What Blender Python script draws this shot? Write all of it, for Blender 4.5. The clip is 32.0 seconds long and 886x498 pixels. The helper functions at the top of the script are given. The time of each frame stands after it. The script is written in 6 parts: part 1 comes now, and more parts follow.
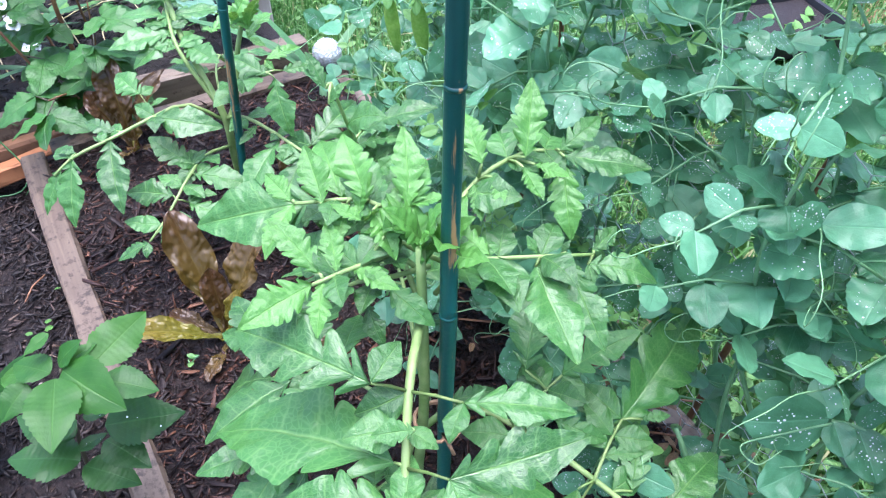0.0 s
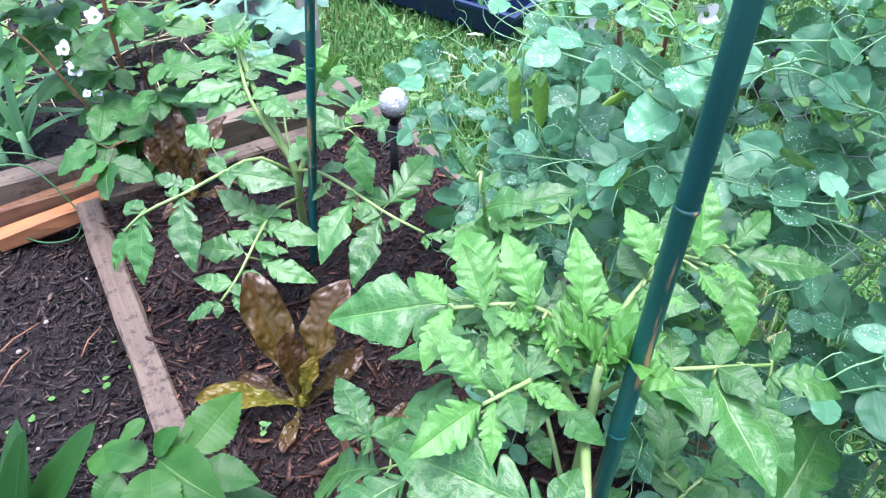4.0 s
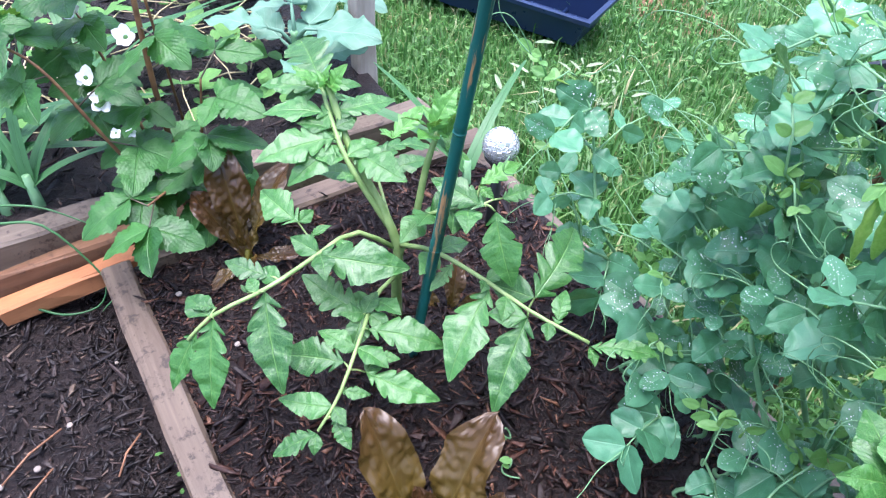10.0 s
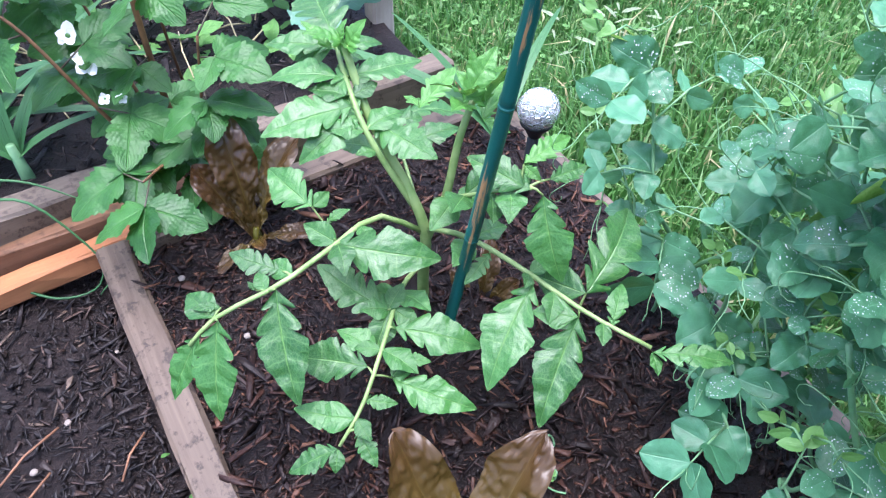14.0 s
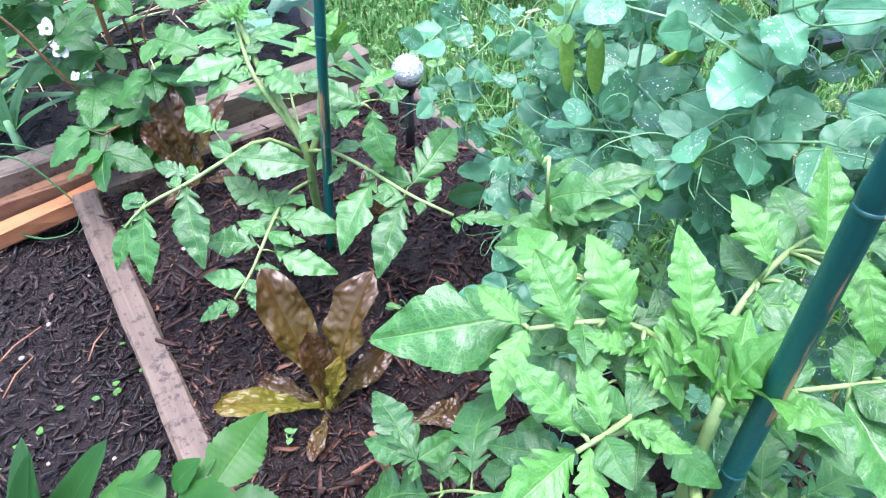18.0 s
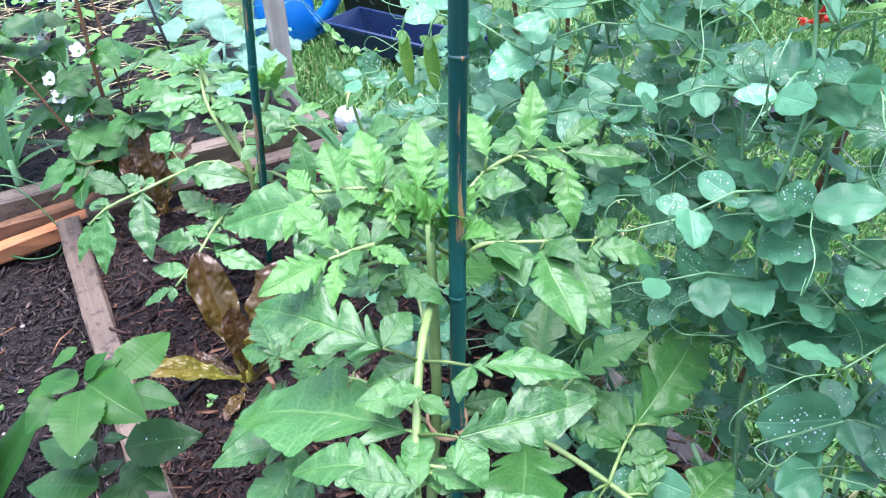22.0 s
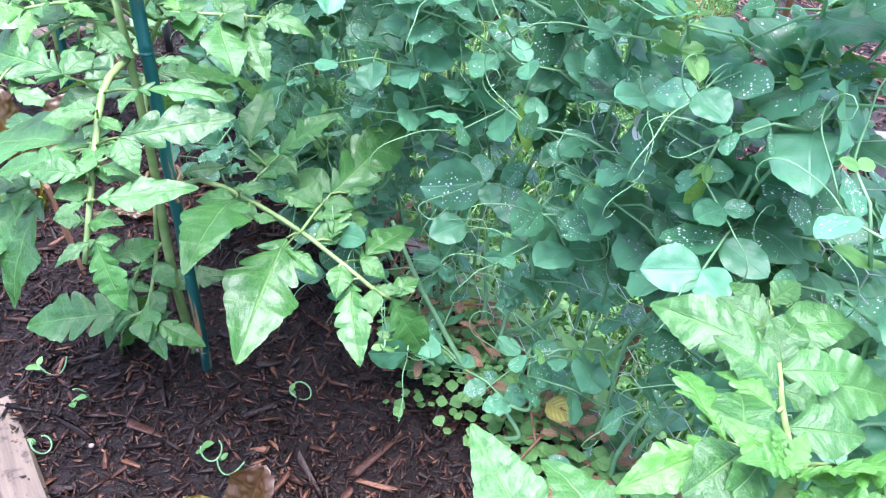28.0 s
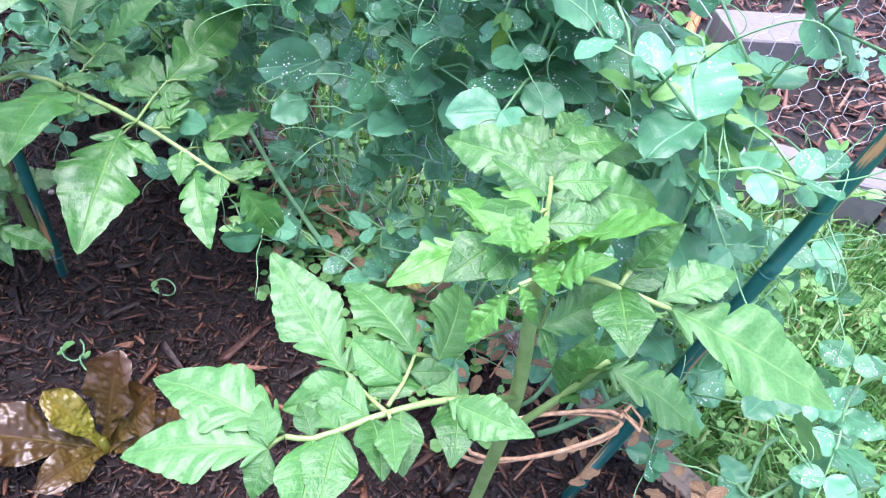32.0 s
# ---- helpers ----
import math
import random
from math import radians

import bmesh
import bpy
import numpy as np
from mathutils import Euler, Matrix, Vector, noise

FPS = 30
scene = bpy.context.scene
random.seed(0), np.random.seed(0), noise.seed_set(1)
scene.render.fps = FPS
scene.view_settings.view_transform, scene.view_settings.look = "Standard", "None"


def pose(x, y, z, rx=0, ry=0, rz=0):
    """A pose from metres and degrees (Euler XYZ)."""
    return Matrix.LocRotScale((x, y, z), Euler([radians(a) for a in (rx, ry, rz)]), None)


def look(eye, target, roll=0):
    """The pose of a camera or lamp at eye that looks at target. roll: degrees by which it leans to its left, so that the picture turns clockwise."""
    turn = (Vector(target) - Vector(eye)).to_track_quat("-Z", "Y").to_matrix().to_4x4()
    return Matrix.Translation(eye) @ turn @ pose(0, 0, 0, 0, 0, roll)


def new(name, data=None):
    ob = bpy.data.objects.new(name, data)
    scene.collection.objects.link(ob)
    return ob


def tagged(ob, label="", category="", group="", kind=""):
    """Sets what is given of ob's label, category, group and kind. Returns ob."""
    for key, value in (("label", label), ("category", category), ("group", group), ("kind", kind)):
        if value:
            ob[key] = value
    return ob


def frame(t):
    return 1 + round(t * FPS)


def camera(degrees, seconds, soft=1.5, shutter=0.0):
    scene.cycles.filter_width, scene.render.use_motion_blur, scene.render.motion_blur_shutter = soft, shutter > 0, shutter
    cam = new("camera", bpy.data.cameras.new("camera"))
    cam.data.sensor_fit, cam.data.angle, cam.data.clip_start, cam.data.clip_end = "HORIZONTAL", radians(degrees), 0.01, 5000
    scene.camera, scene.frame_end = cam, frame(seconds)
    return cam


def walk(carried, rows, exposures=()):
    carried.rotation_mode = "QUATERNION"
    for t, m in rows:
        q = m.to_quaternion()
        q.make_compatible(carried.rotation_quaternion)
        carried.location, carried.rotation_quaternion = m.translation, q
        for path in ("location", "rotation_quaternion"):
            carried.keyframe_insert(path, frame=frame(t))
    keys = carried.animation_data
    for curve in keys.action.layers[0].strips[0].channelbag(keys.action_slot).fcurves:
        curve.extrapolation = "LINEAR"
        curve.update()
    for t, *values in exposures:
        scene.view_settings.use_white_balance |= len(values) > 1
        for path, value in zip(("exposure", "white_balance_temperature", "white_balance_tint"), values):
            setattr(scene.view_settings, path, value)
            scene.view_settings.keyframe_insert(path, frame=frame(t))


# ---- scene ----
cam = camera(64.60, 32.0, soft=1.2)
ROWS = [
    (0.0, -0.0249, 0.0154, 0.6718, 44.76, -1.03, -0.93),
    (0.5, -0.0310, 0.0226, 0.6721, 45.47, -1.14, -1.05),
    (1.0, -0.0416, 0.0283, 0.6718, 45.55, -1.99, -0.12),
    (1.5, -0.0505, 0.0336, 0.6712, 45.78, -1.75, -0.24),
    (2.0, -0.0557, 0.0411, 0.6688, 46.03, -1.55, 0.10),
    (2.5, -0.0701, 0.0554, 0.6718, 45.95, -1.41, 0.35),
    (3.0, -0.0919, 0.0596, 0.6750, 46.19, -1.51, 0.16),
    (3.5, -0.1023, 0.0654, 0.6779, 46.56, -1.34, 0.02),
    (5.5, -0.1409, 0.0997, 0.6803, 46.77, -1.49, -0.14),
    (6.0, -0.1384, 0.1133, 0.6846, 46.52, -2.79, 1.36),
    (6.5, -0.1347, 0.1236, 0.6791, 47.21, -2.83, 2.57),
    (7.0, -0.1373, 0.1486, 0.6766, 47.45, -1.83, 5.41),
    (7.5, -0.1419, 0.1692, 0.6631, 47.72, -0.94, 8.27),
    (8.0, -0.1584, 0.2000, 0.6503, 47.49, -0.90, 6.84),
    (8.5, -0.1835, 0.2257, 0.6522, 47.36, -0.64, 2.78),
    (9.0, -0.2158, 0.2393, 0.6448, 47.30, -1.39, 1.62),
    (9.5, -0.2534, 0.2664, 0.6362, 46.27, -1.01, -0.06),
    (10.0, -0.2744, 0.2941, 0.6241, 45.09, -2.43, -1.21),
    (10.5, -0.2800, 0.3249, 0.6091, 44.35, -2.03, -1.79),
    (11.0, -0.2829, 0.3519, 0.6042, 42.85, -2.46, -0.63),
    (11.5, -0.2896, 0.3740, 0.5948, 42.38, -1.77, 0.02),
    (12.0, -0.2912, 0.3904, 0.5874, 41.94, -1.59, 0.77),
    (12.5, -0.2949, 0.4140, 0.5761, 41.71, -1.75, 0.60),
    (13.0, -0.3004, 0.4242, 0.5702, 41.22, -2.02, 0.21),
    (13.5, -0.3023, 0.4095, 0.5760, 40.66, -2.32, -0.19),
    (14.0, -0.2905, 0.3786, 0.5855, 40.70, -1.51, -0.80),
    (14.5, -0.2719, 0.3561, 0.5891, 40.61, -0.77, -0.71),
    (16.5, -0.1934, 0.2237, 0.6191, 43.45, -0.26, -1.51),
    (17.0, -0.1747, 0.1888, 0.6245, 43.60, -0.33, -1.96),
    (17.5, -0.1537, 0.1563, 0.6278, 44.19, 0.28, -1.65),
    (18.0, -0.1403, 0.1377, 0.6442, 43.79, 0.72, -1.53),
    (18.5, -0.1252, 0.1181, 0.6544, 43.66, 0.91, -1.31),
    (19.0, -0.1089, 0.0681, 0.6664, 45.29, -0.95, 1.04),
    (19.5, -0.1010, 0.0587, 0.6757, 44.49, 0.91, 1.75),
    (20.0, -0.0861, 0.0654, 0.6837, 44.76, 0.91, -2.96),
    (20.5, -0.0549, 0.0271, 0.6808, 48.36, 0.03, -4.51),
    (21.0, -0.0118, -0.0185, 0.6723, 49.98, -1.72, 3.28),
    (21.5, -0.0071, -0.0345, 0.6531, 50.33, 0.85, 2.75),
    (22.0, -0.0185, -0.0497, 0.6346, 53.03, 0.50, -0.03),
    (22.5, -0.0098, -0.0806, 0.6235, 54.39, -1.04, -0.74),
    (23.0, 0.0223, -0.1185, 0.6117, 55.91, -0.93, 0.09),
    (23.5, 0.0510, -0.1402, 0.6063, 56.11, -1.07, 1.02),
    (24.0, 0.0696, -0.1527, 0.6038, 55.66, -0.61, 0.29),
    (24.5, 0.0785, -0.1651, 0.5994, 53.46, -0.58, 0.19),
    (26.5, 0.1138, -0.2012, 0.6080, 51.77, -3.00, -1.73),
    (27.0, 0.1250, -0.2153, 0.6176, 50.68, -3.21, -2.89),
    (27.5, 0.1338, -0.2318, 0.6153, 49.31, -4.14, -4.15),
    (28.0, 0.1415, -0.2384, 0.6132, 48.38, -4.93, -5.73),
    (28.5, 0.1547, -0.2462, 0.6177, 47.97, -4.83, -7.31),
    (29.0, 0.1668, -0.2541, 0.6172, 47.79, -5.46, -8.41),
    (29.5, 0.1735, -0.2598, 0.6137, 47.59, -5.69, -9.90),
    (30.0, 0.1791, -0.2664, 0.6089, 46.52, -6.07, -11.14),
    (30.5, 0.1838, -0.2738, 0.6054, 46.06, -5.37, -12.80),
    (31.0, 0.1917, -0.2823, 0.5999, 45.28, -5.73, -13.20),
    (31.5, 0.1923, -0.2879, 0.6037, 43.61, -6.30, -13.97),
    (32.0, 0.1892, -0.2922, 0.6038, 42.74, -6.90, -14.37),
]
walk(cam, [(t, pose(x, y, z, rx, ry, rz)) for t, x, y, z, rx, ry, rz in ROWS], exposures=[(0.0, 2.09, 5720, 23), (10.0, 2.03, 5750, 23), (14.0, 1.98, 5650, 23), (19.0, 2.26, 5640, 23), (24.0, 2.06, 5820, 24), (27.0, 2.26, 5760, 25), (28.5, 2.48, 5720, 26), (32.0, 2.24, 5800, 27)])

# ---- light: a bright overcast sky ----
SUN_EL, SUN_AZ = 87.0, 280.0
world = bpy.data.worlds.new("overcast_sky")
scene.world = world
world.use_nodes = True
wt = world.node_tree
sky = wt.nodes.new("ShaderNodeTexSky")
sky.sky_type = "NISHITA"
sky.sun_disc = False
sky.sun_elevation = radians(SUN_EL)
sky.sun_rotation = radians(SUN_AZ)
sky.air_density, sky.dust_density, sky.ozone_density = 1.0, 4.0, 1.0
wbg = wt.nodes["Background"]
wbg.inputs["Strength"].default_value = 0.115
wt.links.new(sky.outputs[0], wbg.inputs["Color"])
sun_data = bpy.data.lights.new("sun", "SUN")
sun_data.energy, sun_data.angle, sun_data.color = 1.5, radians(50), (1.0, 0.98, 0.95)
sun = new("sun", sun_data)
sun.matrix_world = look((-0.12, 0.02, 3.0), (0, 0, 0))


# ---- materials ----
class Nodes:
    def __init__(self, name):
        self.m = bpy.data.materials.new(name)
        self.m.use_nodes = True
        self.t = self.m.node_tree
        self.b = self.t.nodes["Principled BSDF"]
        self.out = self.t.nodes["Material Output"]

    def n(self, kind, **ins):
        nd = self.t.nodes.new("ShaderNode" + kind)
        for k, v in ins.items():
            if isinstance(v, bpy.types.NodeSocket):
                self.t.links.new(v, nd.inputs[k.replace("_", " ")])
            else:
                nd.inputs[k.replace("_", " ")].default_value = v
        return nd

    def math(self, op, a, b=0.0, c=0.0, clamp=False):
        nd = self.t.nodes.new("ShaderNodeMath")
        nd.operation, nd.use_clamp = op, clamp
        for i, v in enumerate((a, b, c)):
            if isinstance(v, bpy.types.NodeSocket):
                self.t.links.new(v, nd.inputs[i])
            else:
                nd.inputs[i].default_value = v
        return nd.outputs[0]

    def ramp(self, fac, stops):
        nd = self.t.nodes.new("ShaderNodeValToRGB")
        els = nd.color_ramp.elements
        while len(els) < len(stops):
            els.new(0.5)
        for e, (p, c) in zip(els, stops):
            e.position, e.color = p, (*c, 1)
        self.t.links.new(fac, nd.inputs[0])
        return nd.outputs[0]

    def mix(self, fac, a, b, mode="MIX"):
        nd = self.t.nodes.new("ShaderNodeMix")
        nd.data_type, nd.blend_type = "RGBA", mode
        for i, v in ((0, fac), (6, a), (7, b)):
            if isinstance(v, bpy.types.NodeSocket):
                self.t.links.new(v, nd.inputs[i])
            else:
                nd.inputs[i].default_value = (*v, 1) if isinstance(v, tuple) else v
        return nd.outputs[2]

    def bump(self, height, strength, dist):
        nd = self.n("Bump", Strength=strength, Distance=dist, Height=height)
        self.t.links.new(nd.outputs[0], self.b.inputs["Normal"])
        return nd.outputs[0]

    def set(self, color=None, rough=None, **more):
        if color is not None:
            more["Base Color"] = color if isinstance(color, bpy.types.NodeSocket) else (*color, 1)
        if rough is not None:
            more["Roughness"] = rough
        for k, v in more.items():
            if isinstance(v, bpy.types.NodeSocket):
                self.t.links.new(v, self.b.inputs[k])
            else:
                self.b.inputs[k].default_value = v
        return self.m

    def translucent(self, color, share, normal=None):
        tr = self.n("BsdfTranslucent")
        if isinstance(color, bpy.types.NodeSocket):
            self.t.links.new(color, tr.inputs["Color"])
        else:
            tr.inputs["Color"].default_value = (*color, 1)
        mx = self.t.nodes.new("ShaderNodeMixShader")
        mx.inputs[0].default_value = share
        self.t.links.new(self.b.outputs[0], mx.inputs[1])
        self.t.links.new(tr.outputs[0], mx.inputs[2])
        self.t.links.new(mx.outputs[0], self.out.inputs[0])


def leaf_material(name, dark, light, vein, veins=7.0, slant=0.45, rough=0.38, share=0.25, puff=1.0, mottle=0.35, tip=None, margin=None, spec=0.5, relief=0.6, wave=0.35, blister=0.0, lit=None, net_scale=26.0, vary=0.9, patchy=1.6, undul=0.35, retic=0.0, retic_scale=26.0):
    """A leaf with midrib, side veins, puckers between them and blotches; the mesh's UV runs across and along the blade."""
    k = Nodes(name)
    uv = k.n("UVMap").outputs[0]
    sep = k.n("SeparateXYZ", Vector=uv)
    u = k.math("ABSOLUTE", k.math("SUBTRACT", sep.outputs[0], 0.5))
    v = sep.outputs[1]
    rnd = k.n("ObjectInfo").outputs["Random"]
    even = k.n("Mapping", Vector=uv)
    even.inputs["Scale"].default_value = (0.55, 1.0, 1.0)
    even = even.outputs[0]
    wig = k.n("TexNoise", Vector=even, Scale=9.0).outputs[0]
    ph = k.math("ADD", k.math("MULTIPLY", k.math("SUBTRACT", v, k.math("MULTIPLY", u, slant * 1.6)), veins), k.math("MULTIPLY", wig, wave))
    saw = k.math("ABSOLUTE", k.math("SUBTRACT", k.math("FRACT", ph), 0.5))
    side = k.math("MULTIPLY", k.math("SUBTRACT", saw, 0.44, clamp=True), 14.0, clamp=True)
    mid = k.math("SUBTRACT", 1.0, k.math("MULTIPLY", u, 34.0), clamp=True)
    lines = k.math("MAXIMUM", mid, k.math("MULTIPLY", side, 0.6))
    co = k.n("TexCoord").outputs["Object"]
    big = k.n("TexNoise", Vector=uv, Scale=4.0, Detail=4.0).outputs[0]
    net = k.n("TexVoronoi", Vector=even, Scale=net_scale)
    blot = k.math("ADD", k.math("MULTIPLY", k.math("SUBTRACT", big, 0.5), patchy), k.math("ADD", k.math("MULTIPLY", k.math("SUBTRACT", rnd, 0.5), vary), 0.5), clamp=True)
    col = k.mix(blot, dark, light)
    col = k.mix(k.math("MULTIPLY", k.math("MULTIPLY", net.outputs[0], 0.9, clamp=True), mottle), col, light)
    col = k.mix(k.math("MULTIPLY", lines, 0.55), col, vein)
    if retic:
        cell = k.n("TexVoronoi", Vector=even, Scale=retic_scale)
        cell.feature = "DISTANCE_TO_EDGE"
        web = k.math("SUBTRACT", 1.0, k.math("MULTIPLY", cell.outputs[0], 7.0), clamp=True)
        col = k.mix(k.math("MULTIPLY", web, 0.35 * retic), col, vein)
        wig = k.math("SUBTRACT", wig, k.math("MULTIPLY", web, retic * 0.4))
    if tip:
        col = k.mix(k.math("MULTIPLY", k.math("SUBTRACT", v, 0.35, clamp=True), 1.3, clamp=True), col, tip)
    if margin:
        col = k.mix(k.math("MULTIPLY", k.math("SUBTRACT", u, 0.36, clamp=True), 6.0, clamp=True), col, margin)
    puck = k.math("MULTIPLY", k.math("SUBTRACT", 0.5, saw), puff * 0.6)
    h = k.math("ADD", k.math("MULTIPLY", k.math("SUBTRACT", puck, k.math("MULTIPLY", mid, 0.5)), 1.0), k.math("ADD", k.math("MULTIPLY", net.outputs[0], 0.12 + blister), k.math("MULTIPLY", wig, undul)))
    nrm = k.bump(h, relief, 0.003)
    k.set(col, k.math("ADD", rough - 0.1, k.math("MULTIPLY", big, 0.25)), **{"Specular IOR Level": spec})
    k.translucent(k.mix(0.5, col, light) if lit is None else k.mix(0.75, col, lit), share)
    return k.m


TOMATO = leaf_material("tomato_leaf", (0.012, 0.078, 0.014), (0.048, 0.188, 0.036), (0.21, 0.40, 0.12), veins=5.0, slant=0.0, share=0.11, retic=0.6, rough=0.34, puff=0.6, mottle=0.06, wave=0.25, relief=0.5, blister=0.08, undul=0.30, spec=0.6, patchy=0.9, lit=(0.18, 0.42, 0.05))
TOMATO_YOUNG = leaf_material("young_tomato_leaf", (0.035, 0.162, 0.020), (0.085, 0.272, 0.046), (0.24, 0.48, 0.13), veins=7.0, slant=0.0, retic=0.6, rough=0.35, puff=0.45, mottle=0.06, wave=0.25, relief=0.5, blister=0.08, undul=0.30, spec=0.6, share=0.15, patchy=0.9, lit=(0.28, 0.55, 0.07))
TOMATO_PALE = leaf_material("pale_tomato_leaf", (0.030, 0.122, 0.026), (0.078, 0.228, 0.060), (0.22, 0.42, 0.14), veins=6.0, slant=0.0, share=0.13, retic=0.5, rough=0.42, puff=0.4, mottle=0.06, wave=0.25, relief=0.45, blister=0.08, undul=0.25, spec=0.55, patchy=0.8, lit=(0.22, 0.46, 0.06))
PEA = leaf_material("pea_leaf", (0.030, 0.138, 0.062), (0.115, 0.345, 0.185), (0.16, 0.40, 0.22), veins=4.0, slant=0.9, rough=0.38, puff=0.25, mottle=0.22, relief=0.35, wave=0.25, share=0.20, lit=(0.26, 0.48, 0.06), retic=0.3, retic_scale=40.0, spec=0.55, vary=1.1, patchy=1.0, undul=0.2, net_scale=40.0)
PEA_YOUNG = leaf_material("young_pea_leaf", (0.11, 0.30, 0.08), (0.23, 0.48, 0.15), (0.27, 0.52, 0.20), veins=4.0, rough=0.36, puff=0.3, share=0.4, relief=0.25, mottle=0.15, lit=(0.32, 0.52, 0.08), vary=1.3, undul=0.15)
LETTUCE = leaf_material("red_lettuce", (0.052, 0.028, 0.008), (0.115, 0.085, 0.014), (0.22, 0.17, 0.045), veins=7.0, slant=0.8, rough=0.3, puff=0.4, share=0.22, patchy=0.5, tip=(0.070, 0.030, 0.012), relief=0.5, wave=0.15, mottle=0.15, lit=(0.22, 0.13, 0.02), spec=0.7)
BRAMBLE = leaf_material("bramble_leaf", (0.014, 0.080, 0.016), (0.052, 0.190, 0.038), (0.10, 0.26, 0.07), veins=8.0, slant=0.7, rough=0.42, puff=0.4, mottle=0.15, lit=(0.16, 0.36, 0.04))
SERRATE = leaf_material("serrate_leaf", (0.007, 0.045, 0.010), (0.020, 0.085, 0.016), (0.05, 0.16, 0.04), veins=7.0, slant=0.75, rough=0.38, puff=0.15, relief=0.2, spec=0.35, share=0.2, mottle=0.12, lit=(0.16, 0.40, 0.04))
SERRATE_NEW = leaf_material("young_serrate_leaf", (0.014, 0.085, 0.012), (0.040, 0.140, 0.020), (0.08, 0.21, 0.04), veins=7.0, slant=0.75, rough=0.44, puff=0.15, relief=0.3, spec=0.35, share=0.25, mottle=0.1, undul=0.1, lit=(0.22, 0.48, 0.05))
BRASSICA = leaf_material("brassica_leaf", (0.10, 0.25, 0.16), (0.20, 0.38, 0.26), (0.36, 0.52, 0.40), veins=5.0, rough=0.5, puff=0.4, mottle=0.15)
ONION = leaf_material("strap_leaf", (0.030, 0.120, 0.040), (0.085, 0.240, 0.085), (0.13, 0.30, 0.13), veins=0.6, slant=0.0, rough=0.42, puff=0.2)
CLOVER = leaf_material("clover_leaf", (0.055, 0.18, 0.04), (0.14, 0.32, 0.085), (0.18, 0.37, 0.12), veins=3.0, rough=0.5, puff=0.3)
YELLOWED = leaf_material("yellowed_leaf", (0.26, 0.27, 0.05), (0.44, 0.40, 0.09), (0.5, 0.46, 0.16), rough=0.5, margin=(0.2, 0.12, 0.05))
DRYLEAF = leaf_material("dry_leaf", (0.16, 0.09, 0.045), (0.34, 0.22, 0.12), (0.38, 0.27, 0.15), rough=0.7, puff=1.6, share=0.15)
LAWNWEED = leaf_material("lawn_weed_leaf", (0.07, 0.24, 0.045), (0.18, 0.42, 0.10), (0.24, 0.48, 0.14), rough=0.5, share=0.35)


def stem_material(name, a, b, rough=0.45, scale=60.0, share=0.0):
    k = Nodes(name)
    co = k.n("TexCoord").outputs["Object"]
    nz = k.n("TexNoise", Vector=co, Scale=scale, Detail=5.0).outputs[0]
    fine = k.n("TexNoise", Vector=co, Scale=scale * 14, Detail=3.0).outputs[0]
    col = k.ramp(nz, [(0.3, a), (0.7, b)])
    k.bump(k.math("ADD", nz, k.math("MULTIPLY", fine, 0.5)), 0.3, 0.002)
    k.set(col, rough)
    if share:
        k.translucent(col, share)
    return k.m


TOMATO_STEM = stem_material("tomato_stem", (0.17, 0.30, 0.08), (0.33, 0.46, 0.17), 0.45, share=0.12)
PEA_STEM = stem_material("pea_stem", (0.14, 0.33, 0.15), (0.25, 0.47, 0.23), 0.45, share=0.12)
CANE = stem_material("brown_cane", (0.10, 0.045, 0.022), (0.23, 0.12, 0.05), 0.55)
DARKSTEM = stem_material("dark_stem", (0.035, 0.03, 0.02), (0.10, 0.09, 0.05), 0.5)
TWIG = stem_material("twig", (0.13, 0.06, 0.03), (0.30, 0.15, 0.08), 0.7)
STRAW = stem_material("straw", (0.42, 0.34, 0.17), (0.66, 0.57, 0.34), 0.6)
TIE = stem_material("jute_tie", (0.30, 0.17, 0.09), (0.52, 0.33, 0.20), 0.8, 220)
POD = stem_material("pea_pod", (0.26, 0.50, 0.07), (0.40, 0.62, 0.14), 0.38, 25, share=0.3)


def stake_material():
    k = Nodes("green_bamboo")
    co = k.n("TexCoord").outputs["Object"]
    st = k.n("Mapping", Vector=co)
    st.inputs["Scale"].default_value = (55, 55, 3.2)
    streak = k.n("TexNoise", Vector=st.outputs[0], Scale=2.6, Detail=6.0, Roughness=0.65).outputs[0]
    fleck = k.n("TexNoise", Vector=co, Scale=300.0, Detail=3.0).outputs[0]
    col = k.ramp(k.n("TexNoise", Vector=st.outputs[0], Scale=0.9, Detail=4.0).outputs[0], [(0.3, (0.003, 0.040, 0.040)), (0.72, (0.012, 0.150, 0.125))])
    bare = k.ramp(streak, [(0.565, (0, 0, 0)), (0.60, (1, 1, 1))])
    col = k.mix(bare, col, (0.34, 0.20, 0.09))
    k.bump(k.math("ADD", streak, k.math("MULTIPLY", fleck, 0.4)), 0.25, 0.002)
    return k.set(col, 0.33)


STAKE = stake_material()


